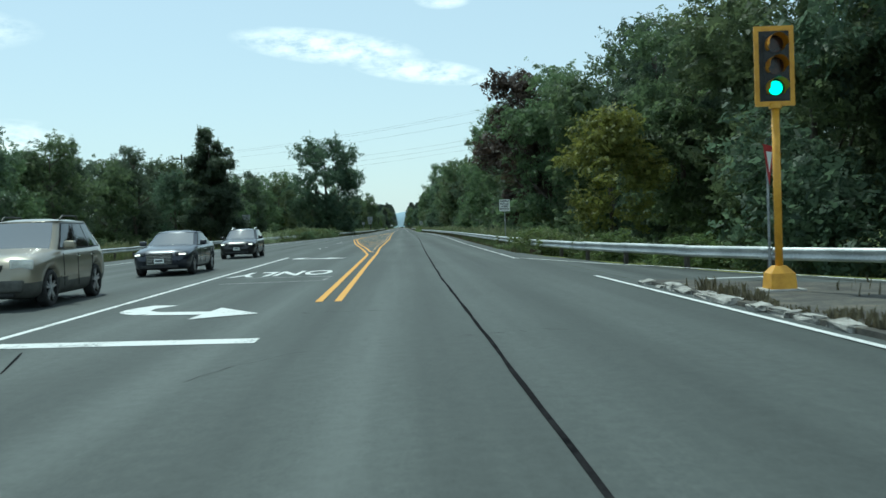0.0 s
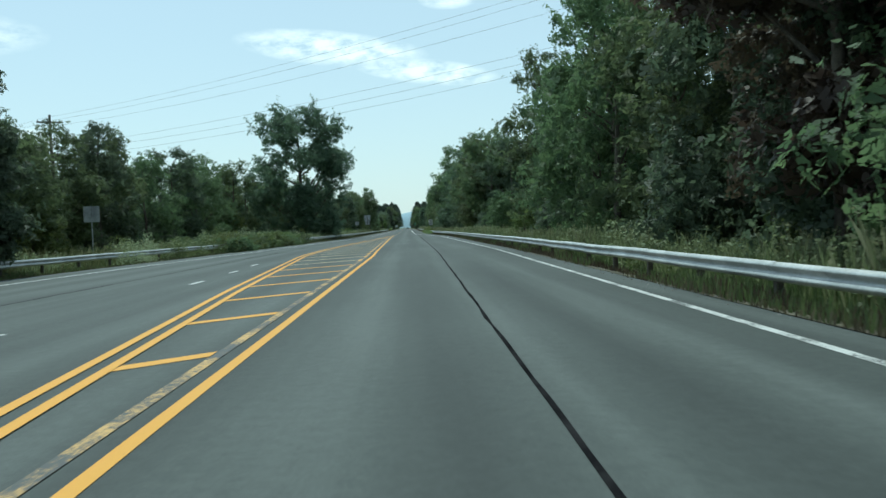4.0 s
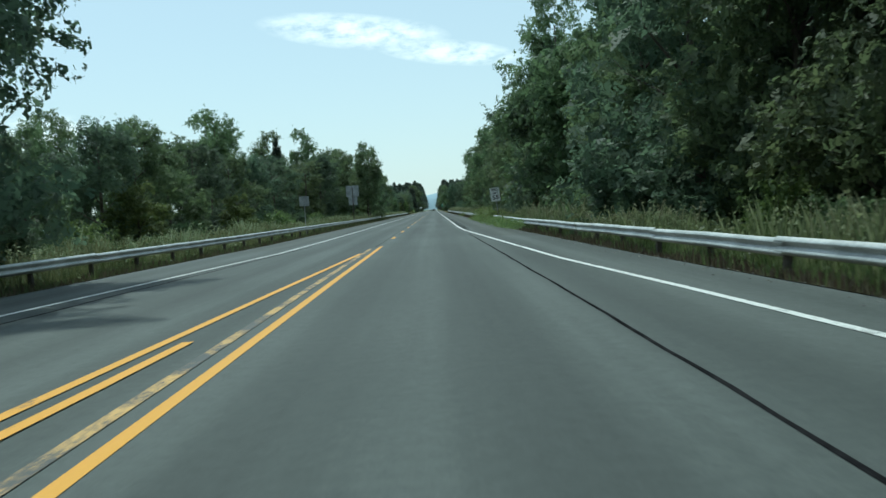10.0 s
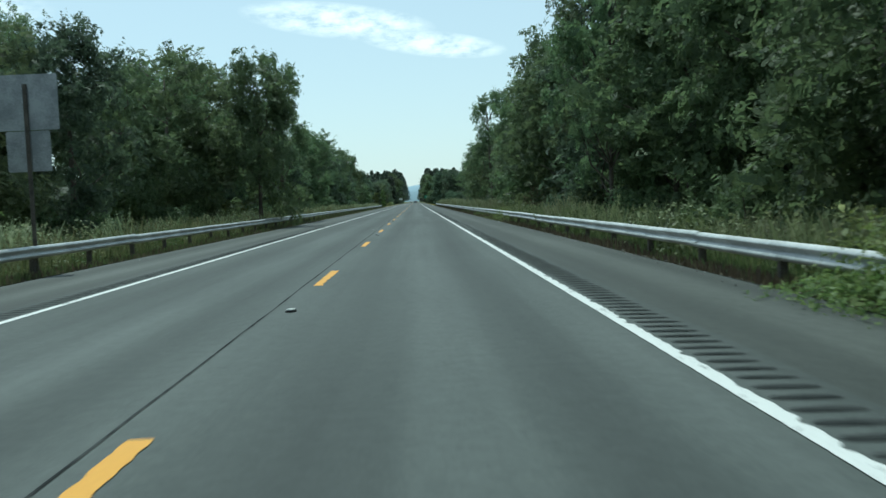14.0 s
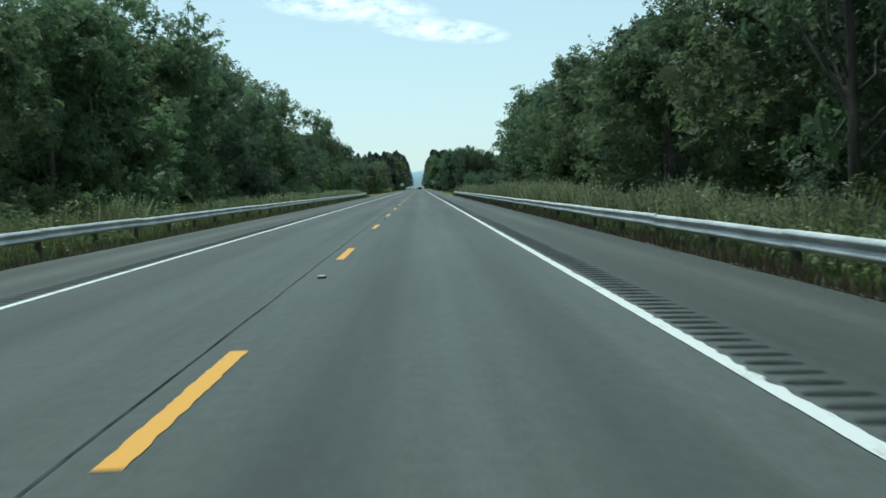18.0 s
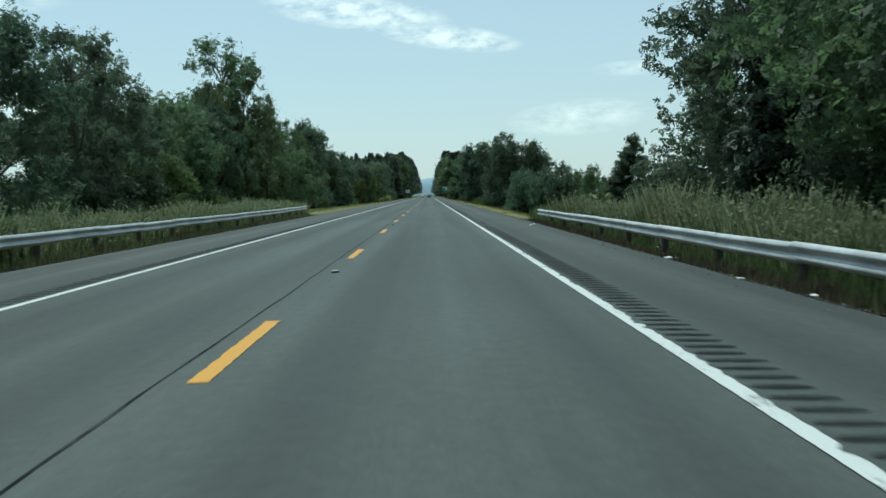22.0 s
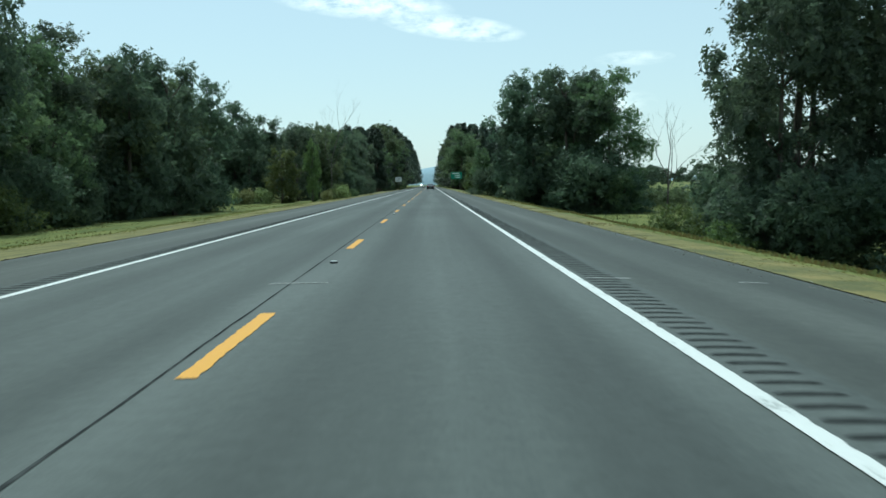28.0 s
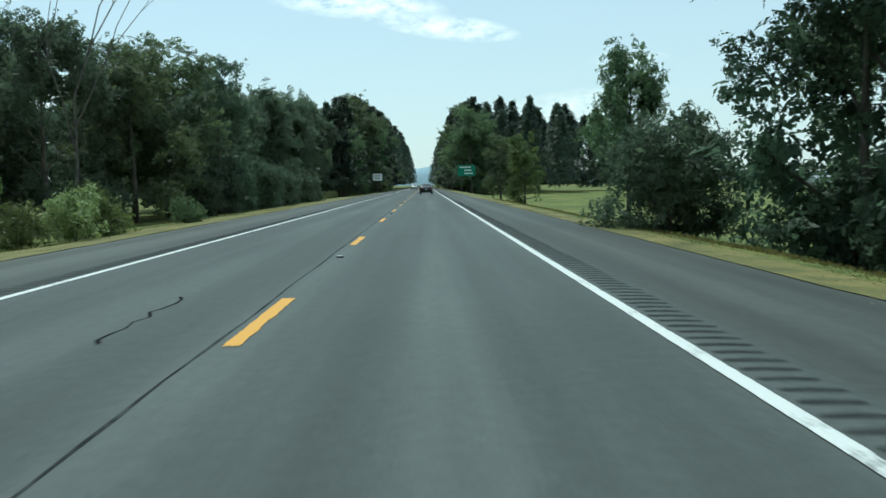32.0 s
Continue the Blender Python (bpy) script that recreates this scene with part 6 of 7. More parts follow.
plant("maple_a", -21.6, 583, 9.6, 1.2, label="large rounded green shrub-like tree")
plant("maple_c", -19.6, 561, 8.2, 1.15, label="large rounded green shrub-like tree")
plant("vine", -19.0, 722, 9.8, 0.45, label="light green tree in a narrow column of vines")
plant("vine", -23.8, 724, 8.8, 0.95, label="rounded light green tree beside the lawn")
# the hedge's sunlit look is in its pale leaf colour
for k in range(5):
    plant("bush_pale", -26.4 - 2.1 * k, 722.5 - 0.5 * k + rng.uniform(-0.5, 0.5), 2.3, 0.9, label="low hedge along the lawn, painted pale as if sunlit")
plant("bush", -14.2, 735, 1.75, 0.75, label="small rounded shrub on the mown verge")
plant("bush_pale", -14.6, 721.5, 1.9, 0.8, label="shrub covered in small pale flowers")
plant("bush_light", -15.6, 719.5, 1.7, 0.9)
plant("bush_pale", -16.4, 717.0, 1.4, 0.9, label="shrub covered in small pale flowers")
plant("bush_light", -15.4, 724.5, 2.4, 0.9)
# weeds that overgrow the rails
for x, yy, h in ((5.3, 36.5, 1.2), (5.0, 39.5, 1.35), (5.6, 42, 1.5), (5.3, 52, 1.1), (6.2, 47, 1.6), (6.3, 30, 1.3), (7.4, 24, 1.2), (4.2, 238, 1.0), (5.2, 243, 1.3), (4.1, 248, 0.95), (4.4, 253, 1.05), (5.3, 233, 1.2), (4.3, 258, 0.9), (5.3, 263, 1.2), (5.6, 250, 1.4), (5.8, 257, 1.4), (3.75, 222, 0.75), (3.9, 226, 0.9), (3.8, 230, 0.85), (4.3, 234, 1.0), (3.8, 237, 0.85), (3.7, 241, 0.8), (3.7, 246, 0.85), (3.8, 250.5, 0.9), (3.8, 255, 0.9), (3.7, 260, 0.8), (4.3, 313, 0.8), (4.4, 317, 0.95), (4.3, 321, 0.9), (4.5, 325, 1.0), (5.2, 330, 1.2)):
    plant("bush_light", x, yy, h, 1.6, label="tangled bright weeds growing over the guardrail")


for k, yy in enumerate(np.arange(120.0, 153, 1.45)):
    x = along(RAIL_L, yy)
    plant("bush_light" if k % 2 else "bush", x + 0.25 + rng.uniform(-0.3, 0.25), yy, rng.uniform(1.15, 1.9), rng.uniform(1.1, 1.6), label="mass of vines and weeds over the guardrail")
    plant("bush", x - 2.2 + rng.uniform(-0.6, 0.6), yy + 1, rng.uniform(1.6, 2.4), 1.2, label="mass of vines and weeds over the guardrail")

# bare trees
def bare_tree(m, seed, height, label, spread=0.75, thick=0.007):
    r = random.Random(seed)
    t = thing("bare_tree", m, label, "tree")
    bm = bmesh.new()

    def grow(p, d, ln, rad, depth):
        q = p + d * ln * 0.5 + Vector((r.uniform(-1, 1), r.uniform(-1, 1), 0)) * ln * 0.05
        e = p + d * ln
        tube([p, q, e], [rad, rad * 0.8, rad * 0.6], 5 if depth else 7, bm, False)
        if depth >= 5:
            return
        for k in range(2 if depth else 4):
            nd = (d + Vector((r.uniform(-spread, spread), r.uniform(-spread, spread), r.uniform(0.0, 0.45)))).normalized()
            s = e if k < 2 else p.lerp(e, r.uniform(0.45, 0.9))
            grow(s, nd, ln * r.uniform(0.55, 0.78), rad * 0.55, depth + 1)
    grow(Vector((0, 0, -0.4)), Vector((0.04, 0.02, 1)).normalized(), height * 0.42, height * thick, 0)
    part("trunk", bm, DEADWOOD, t, smooth=True)
    return t


bare_tree(pose(-17.0, 727.5, -0.4), 5, 14.6, "tall bare dead tree with thin branches", 0.6, 0.0055)
bare_tree(pose(29.6, 711, -2.8), 6, 12.0, "bare grey dead tree in the field", 0.7, 0.012)
for kind in set(KINDS) - USED:
    for o in [*KINDS[kind].children, KINDS[kind]]:
        bpy.data.objects.remove(o)


# far pines, front row as single trees, the rest as one wood
for side, xf in ((-1, -16.5), (1, 8.5)):
    y = 845.0 if side < 0 else 905.0
    while y < 1010:
        hh = along([(845, 18), (883, 21), (950, 25), (1010, 28)], y) * rng.uniform(0.74, 1.08)
        plant(("pine_a", "pine_a", "maple_b")[rng.integers(3)], xf + side * rng.uniform(0, 3), y, hh, rng.uniform(1.0, 1.25))
        y += rng.uniform(5, 7)


def rough_tree(r, kind):
    """Leaf quads of a distant tree, 1 m high."""
    if kind == 'pine':
        n_ = 420
        f = r.uniform(0.08, 1, n_) ** 0.8
        a = r.uniform(0, 2 * math.pi, n_)
        rad = 0.23 * (1.02 - f) ** 0.75 * np.sqrt(r.uniform(0.2, 1, n_)) * (1 + 0.25 * np.sin(a * 3 + f * 30))
        p = np.stack([np.cos(a) * rad, np.sin(a) * rad, f], 1)
        return leaves(p, np.stack([np.cos(a) * 0.5, np.sin(a) * 0.5, np.full(n_, 0.6)], 1), 0.075, 0.2, r)
    q, _ = lobed_crown(r, 1.0, 0.05, 0.34, 16, 400, 0.098)
    return q


def field_hedges(name, spots, mat, label):
    """Rounded shrubs run together along the field."""
    r = np.random.default_rng(41)
    pats = [lobed_crown(r, 1.0, 0.03, 0.66, 14, 1500, 0.085)[0] for _ in range(4)]
    out = []
    for x, yy, h, w_ in spots:
        q, a = pats[r.integers(4)], r.uniform(0, 6.28)
        c_, s_ = math.cos(a) * h * w_, math.sin(a) * h * w_
        out.append(np.stack([x + q[..., 0] * c_ - q[..., 1] * s_, yy + q[..., 0] * s_ + q[..., 1] * c_, ground_z(x, yy) - 0.05 + q[..., 2] * h], -1))
    return tagged(new(name, quads_mesh(name, np.concatenate(out), mat)), label, "hedge", kind="stuff")


spots = [(33.5 + rng.uniform(-1.2, 1.2), yy, rng.uniform(2.2, 3.4), rng.uniform(1.0, 1.4)) for yy in np.arange(650, 746, 2.5)]
spots += [(36 + (yy - 690) * 0.5 + rng.uniform(-3, 3), yy, rng.uniform(1.8, 3.0), rng.uniform(1.0, 1.5)) for yy in np.arange(694, 772, 3.0)]
field_hedges("field_hedge", spots, LEAF, "uneven green hedge along the field")
spots = [(36 + rng.uniform(-3, 4), yy, rng.uniform(2.0, 3.6), 1.2) for yy in np.arange(560, 650, 6.0)]
field_hedges("field_hedge", spots, LEAF_LIGHT, "uneven light green hedge along the field")


def woodland(name, spots, mat, label):
    r = np.random.default_rng(len(spots))
    pats = [rough_tree(r, 'pine' if 'pine' in name else 'broad') for _ in range(5)]
    out = []
    for x, yy, z, h, w_ in spots:
        q = pats[r.integers(5)]
        a = r.uniform(0, 6.28)
        c_, s_ = math.cos(a), math.sin(a)
        v = np.empty_like(q)
        v[..., 0] = x + (q[..., 0] * c_ - q[..., 1] * s_) * h * w_
        v[..., 1] = yy + (q[..., 0] * s_ + q[..., 1] * c_) * h * w_
        v[..., 2] = z + q[..., 2] * h
        out.append(v)
    return tagged(new(name, quads_mesh(name, np.concatenate(out), mat)), label, "wood", kind="stuff")


spots = []
for y in np.arange(845, 1400, 7.0):
    for row in range(4):
        if y > 1010 or row:
            spots.append((-17 - row * 8 + rng.uniform(-2, 2), y + rng.uniform(-3, 3), -0.5, along([(845, 18), (883, 20), (950, 25), (1040, 29), (1400, 31)], y) * rng.uniform(0.70, 1.06), rng.uniform(0.9, 1.25)))
        if y > 905 and (y > 1010 or row):
            spots.append((9.5 + row * 8 + rng.uniform(-2, 2), y + rng.uniform(-3, 3), -1.0, along([(845, 19), (950, 25), (1040, 29), (1400, 31)], y) * rng.uniform(0.70, 1.06), rng.uniform(0.9, 1.25)))
for x in np.arange(30, 60, 2.2):
    spots.append((x, 955 + rng.uniform(-10, 10), -2.5, rng.uniform(21, 27), 1.15))
woodland("pine_wood", spots, NEEDLE, "tall dark pine wood along the distant road")
spots = []
for y in np.arange(22, 480, 6.5):
    for row in (1, 2):
        x = along(R_EDGE, y) + row * 6.5 + rng.uniform(-1.5, 1.5)
        spots.append((x, y + rng.uniform(-2, 2), -1.5, along(R_TOP, y) * rng.uniform(0.82, 1.02) + 1.0, rng.uniform(0.85, 1.1)))
for y in np.arange(20, 850, 7.0):
    for row in (1, 2):
        x = along(L_EDGE, y) - row * 7.5 + rng.uniform(-1.5, 1.5)
        spots.append((x, y + rng.uniform(-2, 2), -0.6, along(L_TOP, y) * rng.uniform(0.8, 1.0) + 0.5, rng.uniform(0.85, 1.1)))
for y in np.arange(770, 850, 5.0):
    spots.append((-24 + rng.uniform(-2, 2), y, -0.6, along(L_TOP, y) * rng.uniform(0.85, 1.0) + 0.6, 1.0))
for k in range(26):
    a = rng.uniform(0.10, 0.9)
    d = rng.uniform(380, 520)
    spots.append((20 + math.sin(a) * d, 640 + math.cos(a) * d, -3, rng.uniform(7, 14), 1.2))
woodland("mixed_wood", spots, LEAF_DEEP, "deep mixed wood behind the roadside trees")
spots = []
for x in np.arange(60, 900, 7.0):
    spots.append((x, 1500 + 0.25 * x + rng.uniform(-25, 25), -4, rng.uniform(11, 25), 1.4))
for x in np.arange(-900, -70, 12.0):
    spots.append((x, 1300 + rng.uniform(-25, 25), -4, rng.uniform(12, 18), 1.5))
woodland("far_tree_line", spots, LEAF_DEEP, "far line of trees behind the fields")


# ---- verge grasses and weeds ----
def grass(name, mat, n_, place, h0, h1, w0, label, seed, lean=0.35, plume=0.0, patchy=True):
    r = np.random.default_rng(seed)
    x, y = place(r, n_)
    if patchy:
        keep = np.array([noise.noise((a * 0.35, b * 0.22, 5.0)) > -0.28 for a, b in zip(x, y)])
        x, y = x[keep], y[keep]
    n_ = len(x)
    z = np.array([ground_z(a, b) if b > 15 else 0.06 for a, b in zip(x, y)]) - 0.05
    clump = np.array([0.75 + 0.5 * noise.noise((a * 0.5, b * 0.3, 1.0)) for a, b in zip(x, y)])
    h = r.uniform(h0, h1, n_) * clump
    a = r.uniform(0, 2 * math.pi, n_)
    dx, dy = np.cos(a), np.sin(a)
    b2 = r.uniform(0, 2 * math.pi, n_)
    lx, ly = np.cos(b2) * lean * h * r.uniform(0.2, 1, n_), np.sin(b2) * lean * h * r.uniform(0.2, 1, n_)
    w = w0 * r.uniform(0.6, 1.4, n_)
    q = np.empty((n_, 4, 3))
    q[:, 0] = np.stack([x - dx * w * 0.5, y - dy * w * 0.5, z], 1)
    q[:, 1] = np.stack([x + dx * w * 0.5, y + dy * w * 0.5, z], 1)
    q[:, 2] = np.stack([x + lx * 0.6 + dx * w * 0.6, y + ly * 0.6 + dy * w * 0.6, z + h * 0.72], 1)
    q[:, 3] = np.stack([x + lx, y + ly, z + h], 1)
    if plume:       # feathery seed heads: small tufts up the ends of some stalks
        k = np.repeat(r.permutation(n_)[:int(n_ * plume)], 5)
        f = r.uniform(0.66, 1.02, len(k))
        c = np.stack([x[k] + lx[k] * f ** 1.6, y[k] + ly[k] * f ** 1.6, z[k] + h[k] * f], 1) + r.normal(0, 0.018, (len(k), 3))
        q = np.concatenate([q, leaves(c, r.normal(0, 1, (len(k), 3)), 0.085, -0.2, r)])
    return tagged(new(name, quads_mesh(name, q, mat)), label, "grass", kind="stuff")


def strip(table, o0, o1, y0, y1, power=1.0):
    def place(r, n_):
        y = r.uniform(y0, y1, n_)
        x = np.interp(y, [t[0] for t in table], [t[1] for t in table]) + o0 + (o1 - o0) * r.uniform(0, 1, n_) ** power
        return x, y
    return place


grass("tall_grass", GRASS_DRY, 80000, strip(RAIL_R, 0.5, 4.4, 36, 490), 0.6, 1.7, 0.018, "tall pale seeding grass behind the guardrail", 1, plume=0.3)
grass("tall_grass", GRASS_GREEN, 60000, strip(RAIL_R, 0.25, 4.6, 36, 494), 0.35, 1.1, 0.024, "green weeds behind the guardrail", 2)
grass("tall_grass", GRASS_DRY, 80000, strip(RAIL_L, -0.5, -6.0, 16, 529), 0.6, 1.7, 0.018, "tall pale seeding grass behind the guardrail", 3, plume=0.3)
grass("tall_grass", GRASS_GREEN, 60000, strip(RAIL_L, -0.25, -7.5, 20, 529), 0.3, 1.0, 0.026, "green weeds behind the guardrail", 4)
grass("verge_weeds", GRASS_RUST, 30000, strip(RAIL_R, -0.32, 0.05, 36, 492), 0.15, 0.46, 0.03, "brown weeds along the foot of the guardrail", 25, patchy=False)
grass("verge_weeds", GRASS_RUST, 36000, strip(RAIL_L, 0.34, -0.05, -36, 522), 0.15, 0.48, 0.03, "brown weeds along the foot of the guardrail", 26, patchy=False)
grass("verge_weeds", GRASS_GREEN, 22000, strip(RAIL_L, 0.36, -0.05, -36, 522), 0.12, 0.44, 0.03, "green weeds along the foot of the guardrail", 27)
grass("verge_weeds", GRASS_RUST, 34000, strip(EDGE_R, 0.0, 1.0, 36, 494, 0.8), 0.08, 0.34, 0.03, "brown dry weeds along the asphalt", 15)
grass("verge_weeds", GRASS_RUST, 34000, strip(EDGE_L, 0.0, -1.1, 16, 516, 0.8), 0.08, 0.34, 0.03, "brown dry weeds along the asphalt", 16)
grass("verge_weeds", GRASS_GREEN, 44000, strip(EDGE_R, 0.28, 1.1, 36, 494, 0.7), 0.15, 0.52, 0.035, "short weeds under the guardrail", 5)
grass("verge_weeds", GRASS_GREEN, 40000, strip(EDGE_L, -0.35, -1.2, 16, 516, 0.7), 0.12, 0.48, 0.035, "short weeds under the guardrail", 6)
grass("mown_grass", TURF, 120000, strip(EDGE_R, 0.0, 2.2, 500, 780, 1.1), 0.03, 0.11, 0.035, "short yellowed grass along the shoulder", 7, patchy=False)
grass("mown_grass", TURF, 140000, strip(EDGE_L, 0.0, -6.5, 515, 780, 1.5), 0.03, 0.11, 0.04, "short yellowed grass along the shoulder", 8, patchy=False)
grass("mown_grass", GRASS_RUST, 14000, strip(EDGE_R, -0.02, 0.25, 494, 780), 0.03, 0.10, 0.03, "brown dead grass at the edge of the asphalt", 17)
grass("mown_grass", GRASS_RUST, 14000, strip(EDGE_L, 0.02, -0.3, 515, 780), 0.03, 0.10, 0.03, "brown dead grass at the edge of the asphalt", 18)
grass("field_grass", LAWN, 70000, strip(EDGE_R, 1.6, 30, 500, 780, 1.15), 0.05, 0.16, 0.05, "green grass on the bank and field", 9, patchy=False)
grass("field_grass", LAWN, 50000, strip(EDGE_L, -4.0, -24, 530, 780), 0.05, 0.16, 0.05, "green grass by the wood", 10, patchy=False)
grass("field_grass", GRASS_RUST, 16000, strip(EDGE_R, 2.4, 26, 520, 750), 0.04, 0.13, 0.06, "brown dead patches in the field grass", 51)
grass("field_grass", GRASS_GREEN, 14000, strip(EDGE_R, 9, 30, 520, 760, 0.7), 0.10, 0.42, 0.05, "ranker green weeds in the field", 52)
grass("island_grass", GRASS_RUST, 5200, lambda r, n_: (3.5 + np.abs(r.normal(0, 1, n_)) ** 1.5 * 0.55, np.clip(np.round(r.uniform(-13, 14, n_) / 0.9) * 0.9 + r.normal(0, 0.16, n_), -13, 14.4)), 0.08, 0.30, 0.03, "dry grass tufts between the kerb stones", 11)

grass("tall_grass", GRASS_DRY, 12000, strip([(470, 4.0), (520, 4.6)], 0.0, 9.0, 470, 499, 1.3), 0.5, 1.3, 0.045, "tall dry grass at the open end of the guardrail", 12)
grass("tall_grass", GRASS_GREEN, 12000, strip([(470, 4.0), (520, 4.6)], 0.0, 11.0, 470, 502, 1.2), 0.4, 1.1, 0.06, "rank green weeds at the open end of the guardrail", 13)
for x, yy, h in ((11, 497, 2.6), (14, 506, 2.8), (17.5, 514, 3.2), (21, 511, 3.6), (10.5, 512, 2.2), (24, 520, 3.8), (15, 522, 3.0), (19, 528, 3.4)):
    plant("bush", x, yy, h + 0.6, 1.25, label="dark shrub in the rank grass")



def clumps(table, o0, o1, y0, y1, n_clumps, seed):
    """Tufts gathered round a few centres beside a line."""
    rc = np.random.default_rng(seed)
    cy = rc.uniform(y0, y1, n_clumps)
    cx = np.interp(cy, [q[0] for q in table], [q[1] for q in table]) + rc.uniform(o0, o1, n_clumps)

    def place(r, n_):
        k = r.integers(0, n_clumps, n_)
        return cx[k] + r.normal(0, 0.38, n_), cy[k] + r.normal(0, 0.5, n_)
    return place


grass("reeds", GRASS_PALE, 15000, clumps(RAIL_R, 0.9, 3.4, 60, 486, 120, 5), 0.8, 2.0, 0.022, "tall pale plumes of reed grass behind the guardrail", 21, 0.45, 0.7)
grass("reeds", GRASS_PALE, 15000, clumps(RAIL_L, -4.5, -1.0, 90, 520, 120, 6), 0.8, 2.0, 0.022, "tall pale plumes of reed grass behind the guardrail", 22, 0.45, 0.7)

grass("tall_grass", GRASS_PALE, 26000, strip(RAIL_R, 0.7, 3.8, 368, 488), 1.0, 2.15, 0.026, "dense tall pale grass with feathery heads", 41, 0.4, 0.6, False)
grass("tall_grass", GRASS_DRY, 26000, strip(RAIL_R, 0.7, 3.8, 368, 488), 0.8, 1.9, 0.026, "dense tall dry grass", 42, 0.4, 0.4, False)
grass("tall_grass", GRASS_PALE, 15000, strip(RAIL_L, -0.8, -4.2, 455, 531), 0.9, 1.7, 0.026, "dense tall pale grass with feathery heads", 43, 0.4, 0.6, False)
grass("tall_grass", GRASS_DRY, 15000, strip(RAIL_L, -0.8, -4.2, 455, 531), 0.7, 1.5, 0.026, "dense tall dry grass", 44, 0.4, 0.4, False)


def leafy_weeds(name, mat, table, o0, o1, y0, y1, mounds, n_, tall, label, seed):
    """Soft mounds of leafy weeds along a line."""
    r = np.random.default_rng(seed)
    cy = r.uniform(y0, y1, mounds)
    cx = np.interp(cy, [q[0] for q in table], [q[1] for q in table]) + r.uniform(min(o0, o1), max(o0, o1), mounds)
    ch, cr = r.uniform(0.35, 1.0, mounds) ** 1.4 * tall, r.uniform(0.45, 1.1, mounds)
    cz = np.array([ground_z(a, b) for a, b in zip(cx, cy)])
    k = r.choice(mounds, n_, p=cr / cr.sum())
    d = r.normal(0, 0.42, (n_, 2))
    rr = np.minimum(np.hypot(d[:, 0], d[:, 1]), 1.1)
    z = cz[k] + ch[k] * (1 - 0.6 * rr ** 2) * np.sqrt(r.uniform(0.02, 1.1, n_))
    c = np.stack([cx[k] + d[:, 0] * cr[k], cy[k] + d[:, 1] * cr[k] * 1.5, z], 1)
    out = np.concatenate([d, np.full((n_, 1), 0.7)], 1)
    return tagged(new(name, quads_mesh(name, leaves(c, out, 0.105, 0.1, r), mat)), label, "weeds", kind="stuff")


leafy_weeds("leafy_weeds", GRASS_GREEN, RAIL_R, 0.6, 3.8, 30, 490, 620, 80000, 1.35, "soft mounds of leafy green weeds behind the guardrail", 31)
leafy_weeds("leafy_weeds", GRASS_PALE, RAIL_R, 0.8, 3.2, 60, 488, 260, 26000, 1.7, "pale feathery weeds behind the guardrail", 32)
leafy_weeds("leafy_weeds", GRASS_GREEN, RAIL_L, -4.8, -0.6, 30, 522, 620, 80000, 1.3, "soft mounds of leafy green weeds behind the guardrail", 33)
leafy_weeds("leafy_weeds", GRASS_PALE, RAIL_L, -4.0, -0.8, 60, 529, 264, 26000, 1.7, "pale feathery weeds behind the guardrail", 34)
leafy_weeds("leafy_weeds", LEAF_LIGHT, RAIL_L, 0.9, -2.4, 104, 153, 90, 30000, 2.0, "mounds of vines that bury the guardrail", 45)
leafy_weeds("leafy_weeds", GRASS_PALE, RAIL_L, 0.6, -2.4, 100, 153, 70, 12000, 2.3, "pale feathery weeds among the vines", 46)
leafy_weeds("leafy_weeds", WEED, RAIL_R, -0.5, 0.1, 216, 268, 90, 26000, 0.72, "bright tangled weeds along the foot of the guardrail", 35)
leafy_weeds("leafy_weeds", GRASS_GREEN, RAIL_R, 0.5, 2.6, 214, 240, 46, 13000, 1.2, "dull green weeds behind the guardrail", 39)
leafy_weeds("leafy_weeds", WEED, RAIL_R, 0.2, 1.9, 240, 268, 60, 24000, 1.35, "bright tangled weeds behind the guardrail", 40)
leafy_weeds("leafy_weeds", WEED, RAIL_R, -0.45, 1.3, 241, 267, 60, 34000, 1.55, "thick bright weeds that bury the guardrail", 38)
leafy_weeds("leafy_weeds", WEED, RAIL_R, -0.1, 1.2, 306, 334, 45, 9000, 0.95, "bright tangled weeds growing over the guardrail", 36)
leafy_weeds("leafy_weeds", LEAF_RUST, RAIL_R, 1.6, 3.6, 215, 240, 40, 7000, 1.3, "rusty red weeds behind the guardrail", 37)
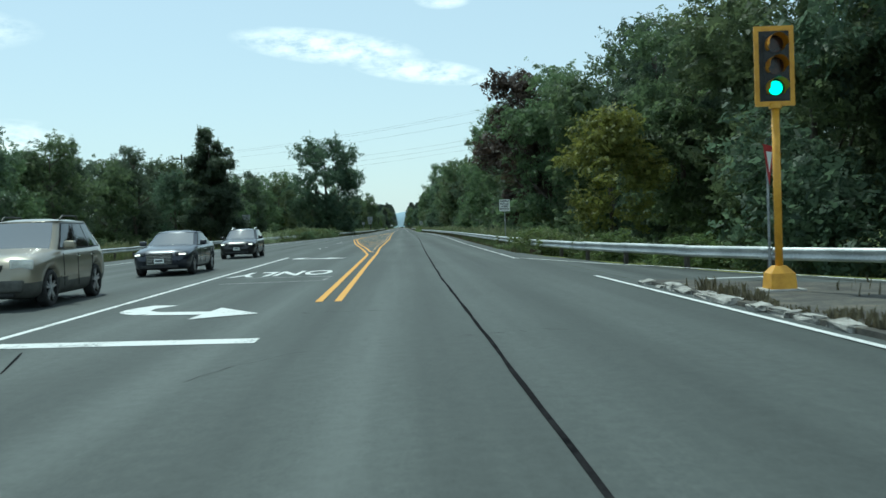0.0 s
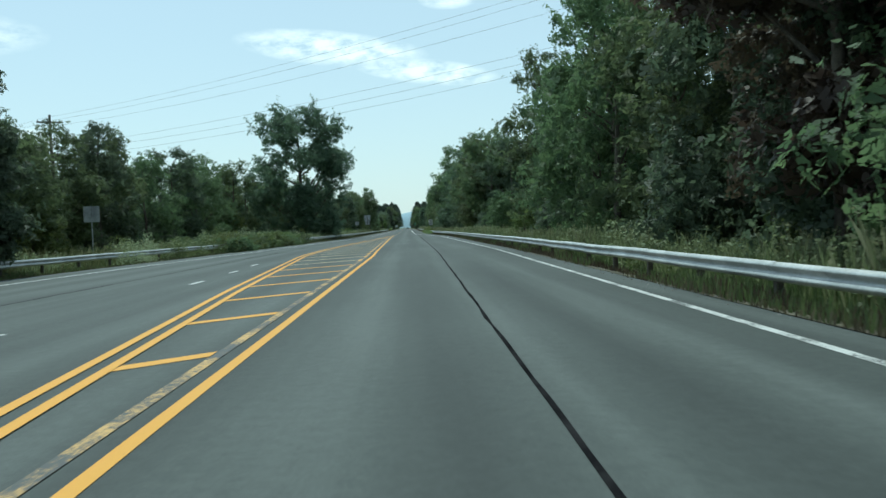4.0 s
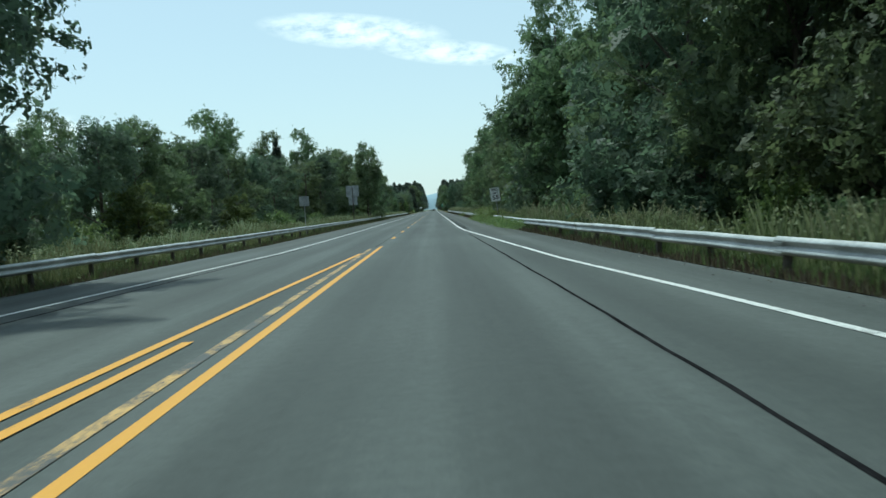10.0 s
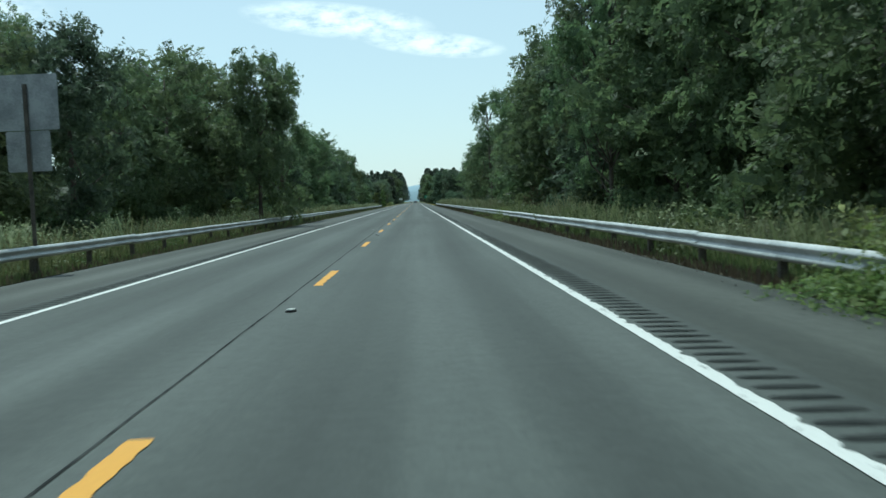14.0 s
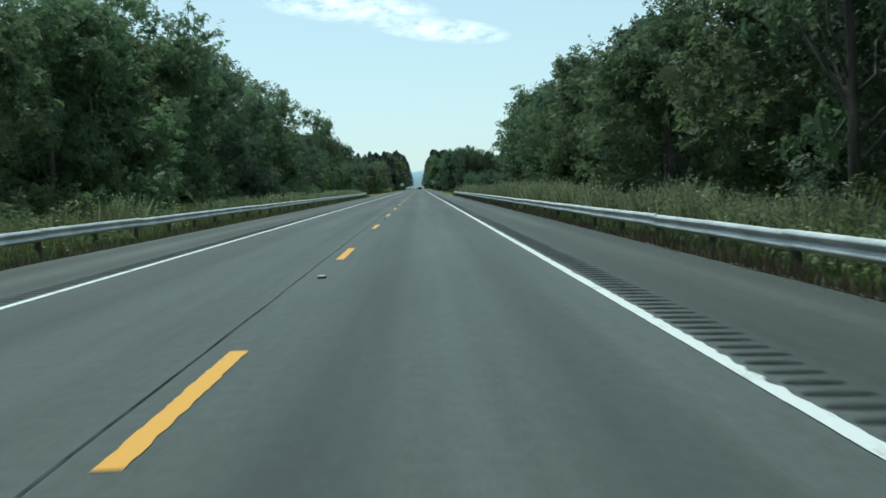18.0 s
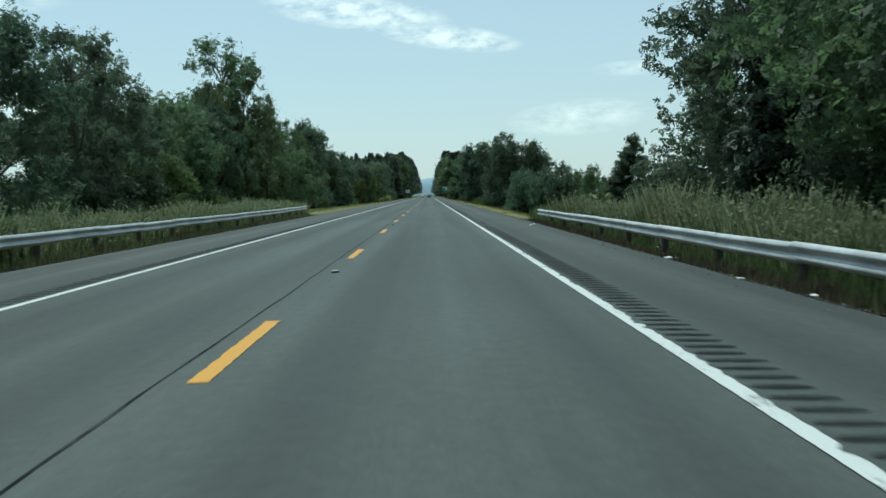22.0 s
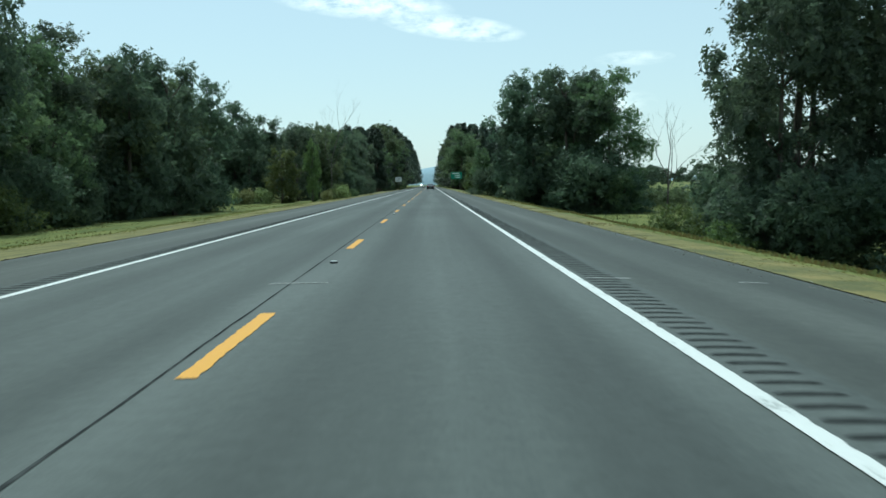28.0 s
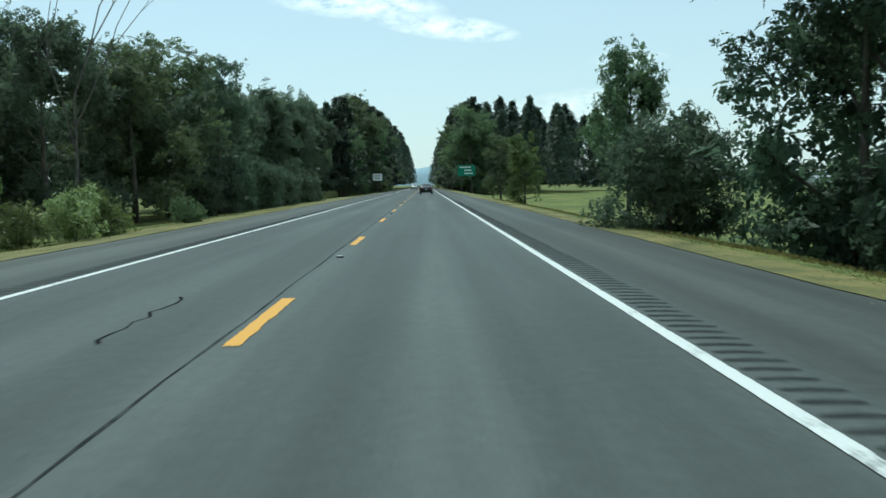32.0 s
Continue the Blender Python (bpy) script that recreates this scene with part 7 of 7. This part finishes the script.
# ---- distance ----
# haze of the distance is put into the hills' pale blue base colour
HILL_HAZE_TINT = mottled("hill_with_painted_haze", [(0.3, (0.34, 0.45, 0.52)), (0.7, (0.40, 0.51, 0.57))], 0.004, 1.0, spec=0.0)
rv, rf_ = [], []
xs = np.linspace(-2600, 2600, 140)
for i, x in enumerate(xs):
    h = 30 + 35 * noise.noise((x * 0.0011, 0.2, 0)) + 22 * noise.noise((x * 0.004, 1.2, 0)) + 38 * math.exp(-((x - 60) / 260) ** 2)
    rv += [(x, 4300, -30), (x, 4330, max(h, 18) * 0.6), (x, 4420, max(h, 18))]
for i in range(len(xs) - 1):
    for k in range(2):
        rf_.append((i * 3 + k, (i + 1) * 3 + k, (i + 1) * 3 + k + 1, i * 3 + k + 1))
tagged(new("backdrop_hills", raw_mesh("backdrop_hills", rv, rf_, HILL_HAZE_TINT, True)), "wooded hills far away, blue haze painted into their colour", "hills", kind="structure")

BARN = mottled("barn_grey", [(0.3, (0.25, 0.26, 0.26)), (0.7, (0.36, 0.36, 0.36))], 0.5, 0.7)
ROOF = mottled("barn_roof", [(0.3, (0.24, 0.26, 0.28)), (0.7, (0.34, 0.36, 0.38))], 0.5, 0.5)


def barn(x, y, rz, L, W, h):
    b = thing("barn", pose(x, y, -3.2, 0, 0, rz), "long low farm building with a pale metal roof", "barn")
    part("wall", box(-L / 2, -W / 2, 0, L / 2, W / 2, h), BARN, b)
    bm = bmesh.new()
    q = [(-L / 2 - 0.5, -W / 2 - 0.6, h - 0.1), (-L / 2 - 0.5, 0, h + W * 0.22), (-L / 2 - 0.5, W / 2 + 0.6, h - 0.1)]
    r0 = [bm.verts.new(p) for p in q]
    r1 = [bm.verts.new((-p[0], p[1], p[2])) for p in q]
    bm.faces.new((r0[0], r1[0], r1[1], r0[1]))
    bm.faces.new((r0[1], r1[1], r1[2], r0[2]))
    bm.faces.new(r0)
    bm.faces.new(list(reversed(r1)))
    part("roof", bm, ROOF, b)
    for k in range(4):
        part("door", box(-L * 0.38 + k * L * 0.22, -W / 2 - 0.08, 0, -L * 0.38 + k * L * 0.22 + 3, -W / 2 + 0.02, h * 0.8), TRIM, b, "dark barn door")


barn(137, 980, 12, 24, 10, 2.8)
barn(262, 1000, 8, 40, 14, 5.0)
